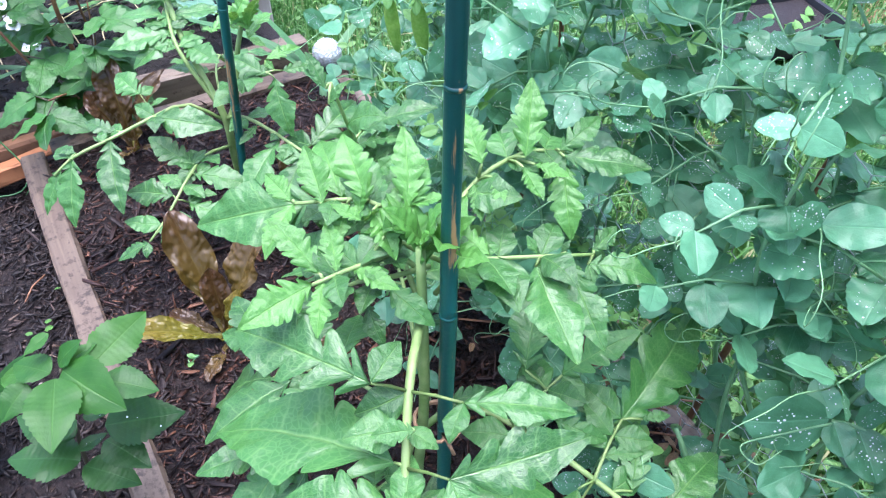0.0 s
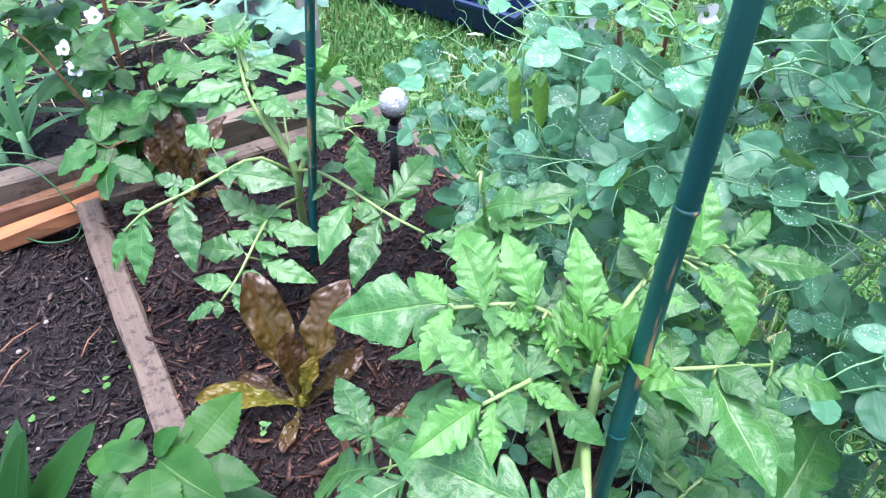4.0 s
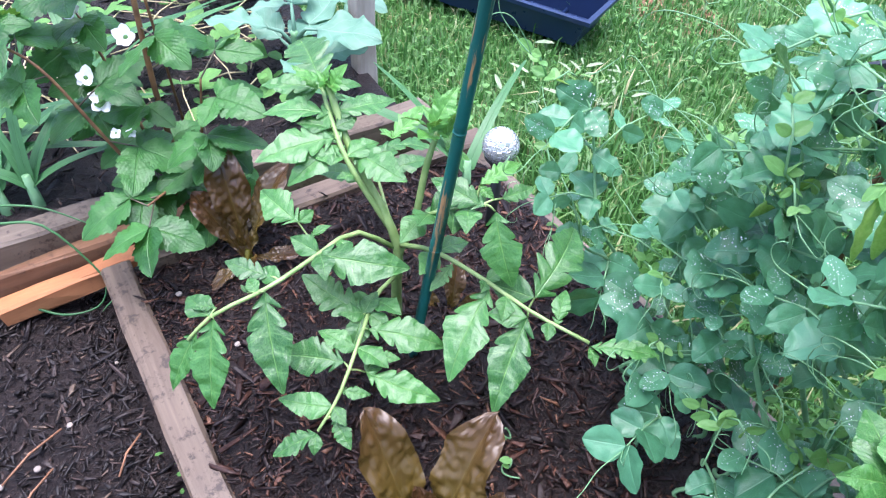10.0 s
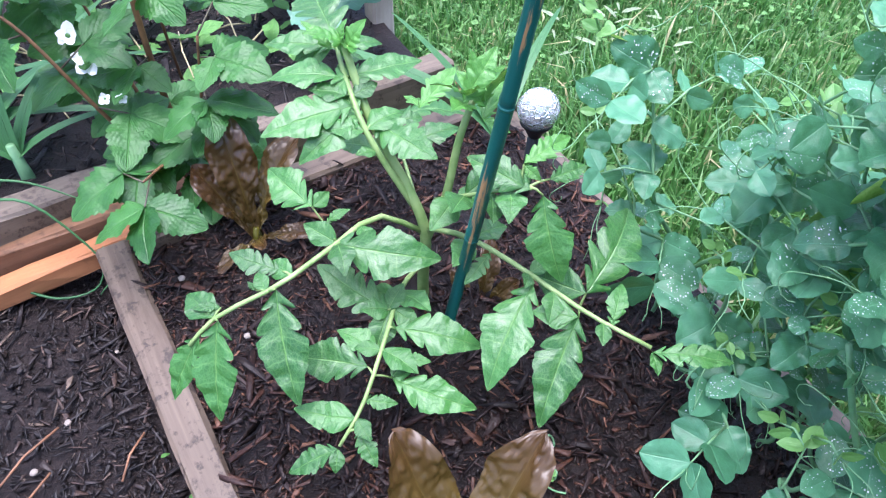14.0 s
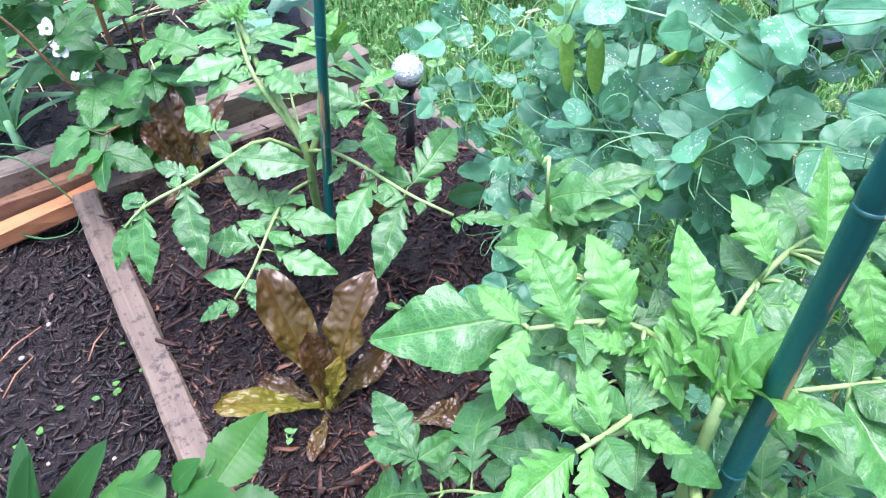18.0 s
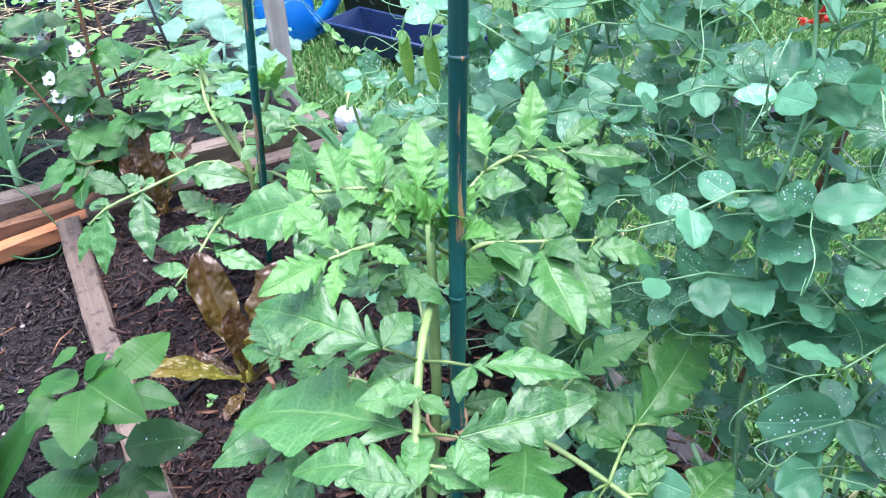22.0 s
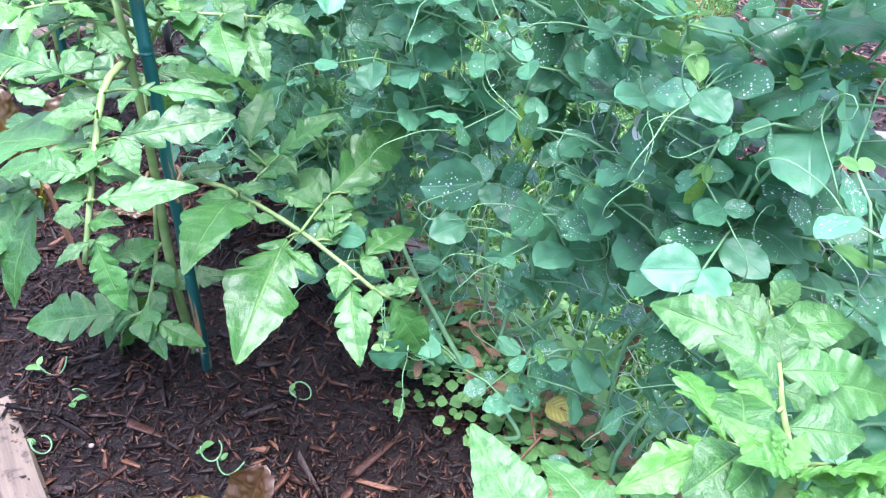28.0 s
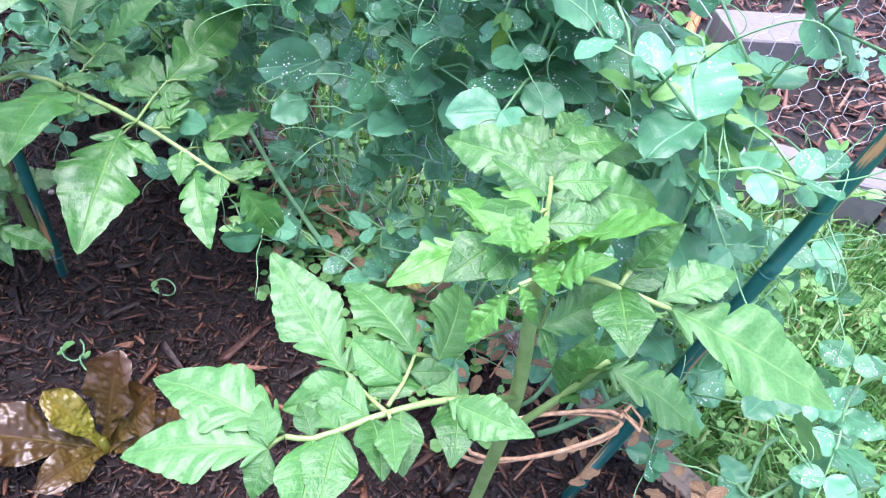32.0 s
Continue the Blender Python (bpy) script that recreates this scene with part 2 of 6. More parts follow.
def wood_material(name, dark, light, grain=1.0, wet=0.55, dirt=0.5):
    """Sawn timber with grain along the object's x axis, knots, and soil spattered on it."""
    k = Nodes(name)
    co = k.n("TexCoord").outputs["Object"]
    mp = k.n("Mapping", Vector=co)
    mp.inputs["Scale"].default_value = (2.5, 40, 40)
    g = k.n("TexNoise", Vector=mp.outputs[0], Scale=grain * 1.6, Detail=8.0, Roughness=0.62, Distortion=0.6).outputs[0]
    g2 = k.n("TexNoise", Vector=co, Scale=11.0, Detail=5.0).outputs[0]
    spat = k.n("TexNoise", Vector=co, Scale=75.0, Detail=6.0, Roughness=0.7).outputs[0]
    col = k.ramp(g, [(0.28, dark), (0.70, light)])
    col = k.mix(k.math("MULTIPLY", k.math("SUBTRACT", g2, 0.45, clamp=True), 1.8, clamp=True), col, tuple(c * 0.55 for c in dark))
    sp = k.math("MULTIPLY", k.math("SUBTRACT", k.math("ADD", spat, k.math("MULTIPLY", g2, 0.35)), 0.80 - 0.1 * dirt, clamp=True), 9.0, clamp=True)
    col = k.mix(k.math("MULTIPLY", sp, dirt), col, (0.035, 0.022, 0.015))
    k.bump(k.math("ADD", g, k.math("MULTIPLY", spat, 0.6)), 0.4, 0.003)
    return k.set(col, wet)


BOARD = wood_material("weathered_board", (0.070, 0.046, 0.030), (0.170, 0.126, 0.086), dirt=1.1)
BOARD_GREY = wood_material("grey_board", (0.085, 0.064, 0.045), (0.22, 0.172, 0.122), dirt=0.9)
CEDAR = wood_material("cedar_offcut", (0.30, 0.105, 0.035), (0.50, 0.22, 0.085), wet=0.7, dirt=0.35)
CEDAR_BROWN = wood_material("brown_cedar_offcut", (0.15, 0.07, 0.035), (0.28, 0.15, 0.075), wet=0.7, dirt=0.5)
POSTWOOD = wood_material("grey_post", (0.33, 0.28, 0.23), (0.55, 0.50, 0.44), dirt=0.1)


def soil_material():
    k = Nodes("dark_soil")
    co = k.n("TexCoord").outputs["Object"]
    a = k.n("TexNoise", Vector=co, Scale=14.0, Detail=8.0, Roughness=0.7).outputs[0]
    b = k.n("TexNoise", Vector=co, Scale=160.0, Detail=6.0, Roughness=0.7).outputs[0]
    col = k.ramp(b, [(0.3, (0.005, 0.003, 0.0026)), (0.6, (0.015, 0.008, 0.0066)), (0.8, (0.038, 0.019, 0.014))])
    col = k.mix(k.math("MULTIPLY", a, 0.5), col, (0.02, 0.013, 0.011))
    k.bump(k.math("ADD", a, b), 0.9, 0.008)
    return k.set(col, k.math("ADD", 0.25, k.math("MULTIPLY", b, 0.6)))


SOIL = soil_material()


def chip_material(name, stops, rough=(0.22, 0.6)):
    k = Nodes(name)
    co = k.n("TexCoord").outputs["Object"]
    isl = k.n("NewGeometry").outputs["Random Per Island"]
    nz = k.n("TexNoise", Vector=co, Scale=320.0, Detail=5.0).outputs[0]
    col = k.ramp(isl, stops)
    col = k.mix(k.math("MULTIPLY", nz, 0.8), col, (0.009, 0.006, 0.005))
    k.bump(nz, 0.6, 0.002)
    return k.set(col, k.math("ADD", rough[0], k.math("MULTIPLY", nz, rough[1])), **{"Specular IOR Level": 0.35})


MULCH = chip_material("wet_bark_mulch", [(0.0, (0.008, 0.0034, 0.0028)), (0.4, (0.020, 0.0082, 0.0058)), (0.72, (0.046, 0.0185, 0.0122)), (0.92, (0.115, 0.046, 0.026)), (0.99, (0.26, 0.12, 0.065))])
MULCH_OLD = chip_material("aged_bark_mulch", [(0.0, (0.007, 0.006, 0.0065)), (0.45, (0.016, 0.0125, 0.0125)), (0.8, (0.034, 0.0255, 0.024)), (0.96, (0.10, 0.062, 0.048)), (1.0, (0.24, 0.18, 0.13))])
MULCH_RED = chip_material("red_bark_mulch", [(0.0, (0.07, 0.03, 0.025)), (0.5, (0.17, 0.075, 0.055)), (0.85, (0.30, 0.15, 0.11)), (1.0, (0.45, 0.28, 0.20))])


def grass_material():
    k = Nodes("lawn_grass")
    isl = k.n("NewGeometry").outputs["Random Per Island"]
    col = k.ramp(isl, [(0.0, (0.045, 0.15, 0.03)), (0.5, (0.085, 0.24, 0.05)), (0.9, (0.16, 0.34, 0.095)), (0.99, (0.42, 0.40, 0.2))])
    k.set(col, 0.45)
    k.translucent(col, 0.35)
    return k.m


GRASS = grass_material()


def lawn_ground_material():
    k = Nodes("lawn_ground")
    co = k.n("TexCoord").outputs["Object"]
    a = k.n("TexNoise", Vector=co, Scale=3.0, Detail=5.0).outputs[0]
    b = k.n("TexNoise", Vector=co, Scale=70.0, Detail=6.0).outputs[0]
    col = k.mix(b, (0.030, 0.085, 0.02), (0.10, 0.22, 0.05))
    col = k.mix(k.math("MULTIPLY", k.math("SUBTRACT", a, 0.58, clamp=True), 9.0, clamp=True), col, (0.26, 0.13, 0.075))
    k.bump(b, 0.9, 0.02)
    return k.set(col, 0.85)


LAWN = lawn_ground_material()


def plain(name, color, rough=0.4, metal=0.0, noise_scale=40.0, vary=0.3, bump=0.15, **more):
    k = Nodes(name)
    co = k.n("TexCoord").outputs["Object"]
    nz = k.n("TexNoise", Vector=co, Scale=noise_scale, Detail=5.0).outputs[0]
    col = k.mix(k.math("MULTIPLY", nz, vary), color, tuple(c * 0.35 for c in color))
    k.bump(nz, bump, 0.003)
    return k.set(col, k.math("ADD", rough - 0.08, k.math("MULTIPLY", nz, 0.16)), Metallic=metal, **more)


WIRE = plain("galvanised_wire", (0.68, 0.70, 0.70), 0.35, 0.6)
BLACK_PLASTIC = plain("black_plastic", (0.012, 0.013, 0.015), 0.35)
TRAY = plain("dark_blue_plastic", (0.012, 0.026, 0.075), 0.3)
BLUE_CAN = plain("blue_plastic", (0.01, 0.19, 0.62), 0.3)
RED_PAINT = plain("red_plastic", (0.62, 0.03, 0.015), 0.4)
CONCRETE = plain("concrete", (0.19, 0.18, 0.175), 0.85, 0.0, 60.0, 0.5, 0.6)
PETAL = plain("white_petal", (0.92, 0.92, 0.90), 0.5, vary=0.05)
ORANGE_PETAL = plain("orange_petal", (0.85, 0.16, 0.03), 0.5, vary=0.2)
STONE = plain("pebble", (0.30, 0.26, 0.22), 0.7, noise_scale=90.0, vary=0.6, bump=0.4)
SHED = plain("dark_shed_wall", (0.045, 0.04, 0.04), 0.7)


def globe_material():
    k = Nodes("crackle_glass")
    co = k.n("TexCoord").outputs["Object"]
    vo = k.n("TexVoronoi", Vector=co, Scale=190.0)
    vo.feature = "DISTANCE_TO_EDGE"
    cr = k.math("MULTIPLY", vo.outputs[0], 9.0, clamp=True)
    cell = k.n("TexVoronoi", Vector=co, Scale=190.0)
    k.bump(k.math("ADD", cr, k.math("MULTIPLY", cell.outputs[0], 0.8)), 0.6, 0.002)
    return k.set(k.mix(cr, (0.96, 0.97, 0.98), (0.75, 0.80, 0.84)), 0.1, Metallic=0.7)


CRACKLE = globe_material()
# Near-white body colour stands in for the bright sky mirrored in each drop.
WATER = Nodes("sky_white_water_drop").set((0.95, 0.97, 0.98), 0.06, **{"Transmission Weight": 0.15, "IOR": 1.33, "Specular IOR Level": 0.8})


# ---- mesh helpers ----
rng = random.Random(7)


def thing(name, label, category, group="", at=(0, 0, 0), kind=""):
    ob = new(name)
    ob.location = at
    ob.empty_display_size = 0.05
    return tagged(ob, label, category, group, kind)


def mesh_of(name, verts, faces, mats, smooth=True, uvs=None, mat_ids=None):
    me = bpy.data.meshes.new(name)
    me.from_pydata([tuple(v) for v in verts], [], [tuple(f) for f in faces])
    for m in mats if isinstance(mats, (list, tuple)) else [mats]:
        me.materials.append(m)
    if smooth:
        me.polygons.foreach_set("use_smooth", np.ones(len(me.polygons), dtype=bool))
    if mat_ids is not None:
        me.polygons.foreach_set("material_index", np.array(mat_ids, dtype=np.int32))
    if uvs is not None:
        lay = me.uv_layers.new(name="UVMap")
        idx = np.zeros(len(me.loops), dtype=np.int32)
        me.loops.foreach_get("vertex_index", idx)
        lay.data.foreach_set("uv", np.asarray(uvs, dtype=np.float32)[idx].ravel())
    me.update()
    return me


def part(name, me, parent, label="", m=None):
    """Links a mesh as one part under a thing or part. m: its pose in the parent's space."""
    ob = new(name, me)
    ob.parent = parent
    if m is not None:
        ob.matrix_basis = m
    if label:
        ob["label"] = label
    return ob


def tube_data(points, radii, sides=7, cap=True):
    """Rings of vertices along a line of points."""
    pts = [Vector(p) for p in points]
    if not isinstance(radii, (list, tuple)):
        radii = [radii] * len(pts)
    verts, faces = [], []
    side = None
    for i, p in enumerate(pts):
        d = (pts[min(i + 1, len(pts) - 1)] - pts[max(i - 1, 0)]).normalized()
        if side is None:
            side = d.orthogonal().normalized()
        side = (side - d * side.dot(d)).normalized()
        up = d.cross(side)
        for j in range(sides):
            a = 2 * math.pi * j / sides
            verts.append(p + (side * math.cos(a) + up * math.sin(a)) * radii[i])
        if i:
            o = (i - 1) * sides
            for j in range(sides):
                k = (j + 1) % sides
                faces.append((o + j, o + k, o + sides + k, o + sides + j))
    if cap:
        faces.append(tuple(range(sides - 1, -1, -1)))
        faces.append(tuple(range(len(verts) - sides, len(verts))))
    return verts, faces


def tube(name, points, radii, mat, sides=7):
    v, f = tube_data(points, radii, sides)
    return mesh_of(name, v, f, mat)


def joined(name, pieces, mat):
    """Several (verts, faces) in one mesh."""
    verts, faces = [], []
    for v, f in pieces:
        o = len(verts)
        verts += v
        faces += [tuple(i + o for i in q) for q in f]
    return mesh_of(name, verts, faces, mat)


def spline(points, n):
    """A smooth line of n points through the given ones (Catmull-Rom)."""
    p = [Vector(q) for q in points]
    p = [p[0] * 2 - p[1]] + p + [p[-1] * 2 - p[-2]]
    out = []
    segs = len(p) - 3
    for i in range(n):
        s = min(i / (n - 1) * segs, segs - 1e-6)
        k, t = int(s), s - int(s)
        a, b, c, d = p[k:k + 4]
        out.append(0.5 * ((2 * b) + (c - a) * t + (2 * a - 5 * b + 4 * c - d) * t * t + (3 * b - a - 3 * c + d) * t ** 3))
    return out


def board(name, length, height, thick, mat, seed=0):
    """A sawn board along x from 0 to its length, slightly worn edges."""
    r = random.Random(seed)
    bm = bmesh.new()
    n = max(4, int(length / 0.05))
    b = 0.0035
    ring = [(-thick / 2 + b, 0), (thick / 2 - b, 0), (thick / 2, b), (thick / 2, height - b), (thick / 2 - b, height), (-thick / 2 + b, height), (-thick / 2, height - b), (-thick / 2, b)]
    rows = []
    for i in range(n + 1):
        x = length * i / n
        w = [(r.uniform(-1, 1) * 0.0012, r.uniform(-1, 1) * 0.0012) for _ in ring]
        rows.append([bm.verts.new((x + r.uniform(-1, 1) * 0.0008, y + a, z + c)) for (y, z), (a, c) in zip(ring, w)])
    for i in range(n):
        for j in range(8):
            k = (j + 1) % 8
            bm.faces.new((rows[i][j], rows[i + 1][j], rows[i + 1][k], rows[i][k]))
    bm.faces.new(rows[0])
    bm.faces.new(rows[-1][::-1])
    bmesh.ops.recalc_face_normals(bm, faces=bm.faces)
    me = bpy.data.meshes.new(name)
    bm.to_mesh(me)
    bm.free()
    me.materials.append(mat)
    return me


def blade(name, mat, width, lobes=0, depth=0.0, cols=8, rows=16, fold=0.25, droop=0.3, ruffle=0.0, belly=0.75, point=1.0, seed=0, drops=0, skew=0.0, pucker=0.0, base=0.0):
    """A leaf blade one unit long along y, face up z. width: half width; lobes: teeth or lobes a side, depth: how deep they cut."""
    r = random.Random(seed)
    verts, uvs, faces, ids = [], [], [], []
    ph = [r.uniform(0, 6.28) for _ in range(4)]
    wob = [r.uniform(0.75, 1.15) for _ in range(40)]
    for i in range(rows + 1):
        s = i / rows
        env = math.sin(math.pi * min(1.0, max(0.0, s * (1 - base) + base) ** belly)) ** point
        for j in range(-cols // 2, cols // 2 + 1):
            c = j / (cols / 2)
            w = width * env
            yy = s
            if lobes:
                f = s * lobes + (0.25 if c < 0 else 0.0)
                fr = f - math.floor(f)
                cut = 1 - depth * (1 - fr ** 0.8) * min(1.0, 4 * (1 - s)) * wob[int(f) + (20 if c < 0 else 0)]
                w *= 1 - (1 - cut) * abs(c) ** 2
                yy = s + 0.35 * depth * width * abs(c) ** 2 * fr * (1 - s)
            x = c * w * (1 + skew * (1 if c > 0 else -1))
            z = fold * abs(x) * (1 - 0.6 * abs(c))
            z -= droop * s * s * 0.5
            z += ruffle * abs(c) ** 1.5 * env * math.sin(s * 17 + ph[0] + (2.0 if c > 0 else 0)) * width
            z += ruffle * 0.4 * width * math.sin(s * 7 + c * 2 + ph[1])
            z += pucker * width * env * math.sin((s - abs(c) * 0.25) * 6.28 * max(lobes, 4)) * (1 - abs(c)) * min(1, 3 * abs(c))
            verts.append((x, yy - 0.12 * droop * s, z))
            uvs.append((0.5 + 0.5 * c * 0.98, s))
    m = cols + 1 if cols % 2 == 0 else cols
    for i in range(rows):
        for j in range(m - 1):
            a = i * m + j
            faces.append((a, a + 1, a + m + 1, a + m))
            ids.append(0)
    spots = [(r.uniform(0.1, 0.8) * rows, r.uniform(0.2, 0.8) * m) for _ in range(3)]
    for _ in range(drops):
        ci, cj = r.choice(spots)
        i, j = int(min(rows - 2, max(1, r.gauss(ci, rows * 0.14)))), int(min(m - 3, max(1, r.gauss(cj, m * 0.16))))
        a, b2 = Vector(verts[i * m + j]), Vector(verts[(i + 1) * m + j + 1])
        p = a.lerp(b2, r.random())
        q = 0.006 + 0.018 * r.random() ** 2.5
        o = len(verts)
        verts += [(p.x + q * math.cos(t * 1.2566), p.y + q * math.sin(t * 1.2566), p.z + 0.002) for t in range(5)] + [(p.x, p.y, p.z + q * 0.8)]
        uvs += [(0.5, 0.5)] * 6
        faces += [(o + t, o + (t + 1) % 5, o + 5) for t in range(5)]
        ids += [1] * 5
    return mesh_of(name, verts, faces, [mat, WATER] if drops else [mat], True, uvs, ids)


def tomato_blade(name, mat, width, depth, fold, bow, ruffle, seed, deep=1, teeth=True, veins=5, cols=12, per=12, ridge=0.010, rim=0.045):
    """A tomato leaflet one unit long: its lobes follow side veins that sweep forward, deep low down, shallow teeth towards a drawn-out tip."""
    r = random.Random(seed)
    ph = [r.uniform(0, 6.28) for _ in range(3)]
    cuts = {sg: [r.uniform(0.7, 1.15) for _ in range(veins + 3)] for sg in (-1, 1)}
    reach = {sg: [r.uniform(0.86, 1.1) for _ in range(veins + 3)] for sg in (-1, 1)}
    bend, sweep = r.uniform(-0.10, 0.10), 0.72
    rows = veins * per
    verts, uvs = [], []
    for i in range(rows + 1):
        s = i / rows
        for j in range(-cols // 2, cols // 2 + 1):
            c = j / (cols / 2)
            sg = 1 if c >= 0 else -1
            f = s * veins + 0.5
            k, fr = int(f), f - int(f)
            env = 0.93 * (0.66 + 0.34 * min(1.0, s / 0.28)) * (1 - s) ** 0.64 * (1 + 0.27 * math.sin(math.pi * s))
            if k <= deep:
                dp = min(0.9, depth * (1.0, 1.0, 0.85, 0.6, 0.45)[k] * cuts[sg][k])
            else:
                dp = rim * cuts[sg][k]
            lobe = math.sin(math.pi * fr ** 1.15) ** 0.55
            tooth = 0.05 * (1 - abs(math.sin(s * veins * 4.1 + 2 * sg))) if teeth else 0.0
            w = width * env * (1 - dp * (1 - lobe) - tooth) * (reach[sg][k] * (0.88 if k <= 1 else 1.0) if k <= deep else 1.0)
            if s < 0.04:
                w *= s / 0.04
            x = c * w
            y = s + sweep * abs(x) * (1 - s)
            bx = x + bend * s * s
            chan = abs(2 * fr - 1) ** 1.3
            z = fold * abs(x) * (1 - 0.9 * abs(x) / width) + bow * s * (1 - s)
            z += ridge * (0.5 - chan) * min(1, 3 * abs(c)) * (1 - s) ** 0.4
            z += 0.016 * noise.noise(Vector((x * 12, y * 9, seed * 2.3))) + 0.005 * noise.noise(Vector((x * 30, y * 30, seed * 1.3)))
            z += ruffle * width * abs(c) ** 1.8 * math.sin(s * 14 + ph[0] + 1.7 * sg) * (1 - s) + 0.3 * ruffle * width * math.sin(s * 5 + ph[1] + c) * s
            verts.append((bx, y, z))
            uvs.append((0.5 + 0.49 * c, s))
    m = cols + 1
    faces = [(i * m + j, i * m + j + 1, (i + 1) * m + j + 1, (i + 1) * m + j) for i in range(rows) for j in range(cols)]
    return mesh_of(name, verts, faces, mat, True, uvs)


def spoon_blade(name, mat, width, fold, curl, seed, cols=26, rows=80):
    """A blistered romaine leaf: narrow at the base, broad and rounded at the tip, with a wavy edge."""
    r = random.Random(seed)
    ph = [r.uniform(0, 6.28) for _ in range(3)]
    verts, uvs = [], []
    for i in range(rows + 1):
        s = i / rows
        g = min(1.0, max(0.0, (s - 0.22) / 0.46))
        env = (0.30 + 0.70 * g * g * (3 - 2 * g)) * max(0.0, 1 - max(0.0, (s - 0.70) / 0.30) ** 2.4) ** 0.6
        for j in range(-cols // 2, cols // 2 + 1):
            c = j / (cols / 2)
            x = c * width * env * (1 + 0.06 * math.sin(s * 19 + ph[0] + 2 * c))
            q = Vector((x * 24 + 0.4 * noise.noise(Vector((x * 9, s * 9, seed))), (s - 0.5 * abs(x)) * 20, seed * 3.7))
            z = fold * abs(x) * (0.4 + s) * (1 - 0.35 * abs(c)) - curl * s ** 3 * 0.5
            z += (0.034 * (0.6 - noise.voronoi(q)[0][0]) + 0.015 * noise.noise(q * 0.6)) * min(1, 4 * abs(c)) + 0.03 * abs(c) ** 2 * math.sin(s * 21 + ph[1] + (2 if c > 0 else 0))
            verts.append((x, s - 0.1 * curl * s ** 2, z))
            uvs.append((0.5 + 0.49 * c, s))
    m = cols + 1
    faces = [(i * m + j, i * m + j + 1, (i + 1) * m + j + 1, (i + 1) * m + j) for i in range(rows) for j in range(cols)]
    return mesh_of(name, verts, faces, mat, True, uvs)


def aim(base, tip, up=(0, 0, 1), roll=0.0, width=1.0):
    """A pose that lays a unit blade from base to tip, scaled to its length."""
    b, t = Vector(base), Vector(tip)
    y = t - b
    ln = y.length
    y.normalize()
    x = y.cross(Vector(up))
    if x.length < 1e-4:
        x = Vector((1, 0, 0))
    x.normalize()
    z = x.cross(y)
    m = Matrix((x, y, z)).transposed().to_4x4()
    return Matrix.Translation(b) @ m @ Matrix.Rotation(roll, 4, "Y") @ Matrix.Diagonal((ln * width, ln, ln, 1))


# ---- the plan: a raised bed 0.51 m wide, its long side running towards the camera ----
FAR = Vector((-0.625, 0.875, 0))
U = Vector((0.52, -0.854, 0))
V = Vector((0.854, 0.52, 0))
WIDE, LONG, PATH_Z = 0.51, 1.75, -0.085
BED_YAW = math.degrees(math.atan2(U.y, U.x))
CROSS_YAW = math.degrees(math.atan2(V.y, V.x))


def bed(u, v, z=0.0):
    return FAR + U * u + V * v + Vector((0, 0, z))


def bed_uv(x, y):
    d = Vector((x, y, 0)) - FAR
    return d.dot(U), d.dot(V)


def soil_height(x, y):
    u, v = bed_uv(x, y)
    mound = 0.028 * math.exp(-((u - 0.3) / 0.25) ** 2 - ((v - 0.30) / 0.16) ** 2)
    return mound - 0.006 + 0.010 * noise.noise(Vector((x * 9, y * 9, 0))) + 0.004 * noise.noise(Vector((x * 40, y * 40, 3)))


def path_height(x, y):
    return PATH_Z + 0.008 * noise.noise(Vector((x * 7, y * 7, 5)))


# one sheet of ground out to the horizon
def ground_sheet():
    xs = sorted({*np.linspace(-400, -4, 14).tolist(), *np.linspace(-4, 4, 120).tolist(), *np.linspace(4, 400, 14).tolist()})
    ys = sorted({*np.linspace(-400, -3, 14).tolist(), *np.linspace(-3, 6, 130).tolist(), *np.linspace(6, 600, 14).tolist()})
    verts = [(x, y, PATH_Z - 0.012 + 0.01 * noise.noise(Vector((x * 3, y * 3, 1)))) for y in ys for x in xs]
    w = len(xs)
    faces = [(j * w + i, j * w + i + 1, (j + 1) * w + i + 1, (j + 1) * w + i) for j in range(len(ys) - 1) for i in range(w - 1)]
    tagged(new("ground", mesh_of("ground", verts, faces, LAWN)), "green lawn ground with bare reddish soil patches", "lawn", kind="structure")


ground_sheet()


def patch(name, corner, du, dv, lu, lv, height, step, mat, label, category):
    nu, nv = max(2, int(lu / step)), max(2, int(lv / step))
    verts = []
    for i in range(nu + 1):
        for j in range(nv + 1):
            p = corner + du * (lu * i / nu) + dv * (lv * j / nv)
            verts.append((p.x, p.y, height(p.x, p.y)))
    faces = [(i * (nv + 1) + j, (i + 1) * (nv + 1) + j, (i + 1) * (nv + 1) + j + 1, i * (nv + 1) + j + 1) for i in range(nu) for j in range(nv)]
    return tagged(new(name, mesh_of(name, verts, faces, mat)), label, category, kind="structure")


patch("bed_soil", bed(0.0, 0.0), U, V, LONG, WIDE, soil_height, 0.02, SOIL, "dark wet soil in the raised bed under bark mulch", "soil")
patch("path_soil", bed(-0.10, -1.6), U, V, LONG + 0.9, 1.6, path_height, 0.03, SOIL, "dark wet soil of the path beside the bed", "path")
patch("back_bed_soil", bed(-1.5, -1.5), U, V, 1.36, 1.98, lambda x, y: -0.012 + 0.012 * noise.noise(Vector((x * 6, y * 6, 8))), 0.04, SOIL, "dark soil of the bed behind with straw", "soil")
EDGE, ALONG, OUT = Vector((0.62, 0.53, 0)), Vector((0.87, -0.49, 0)), Vector((0.49, 0.87, 0))
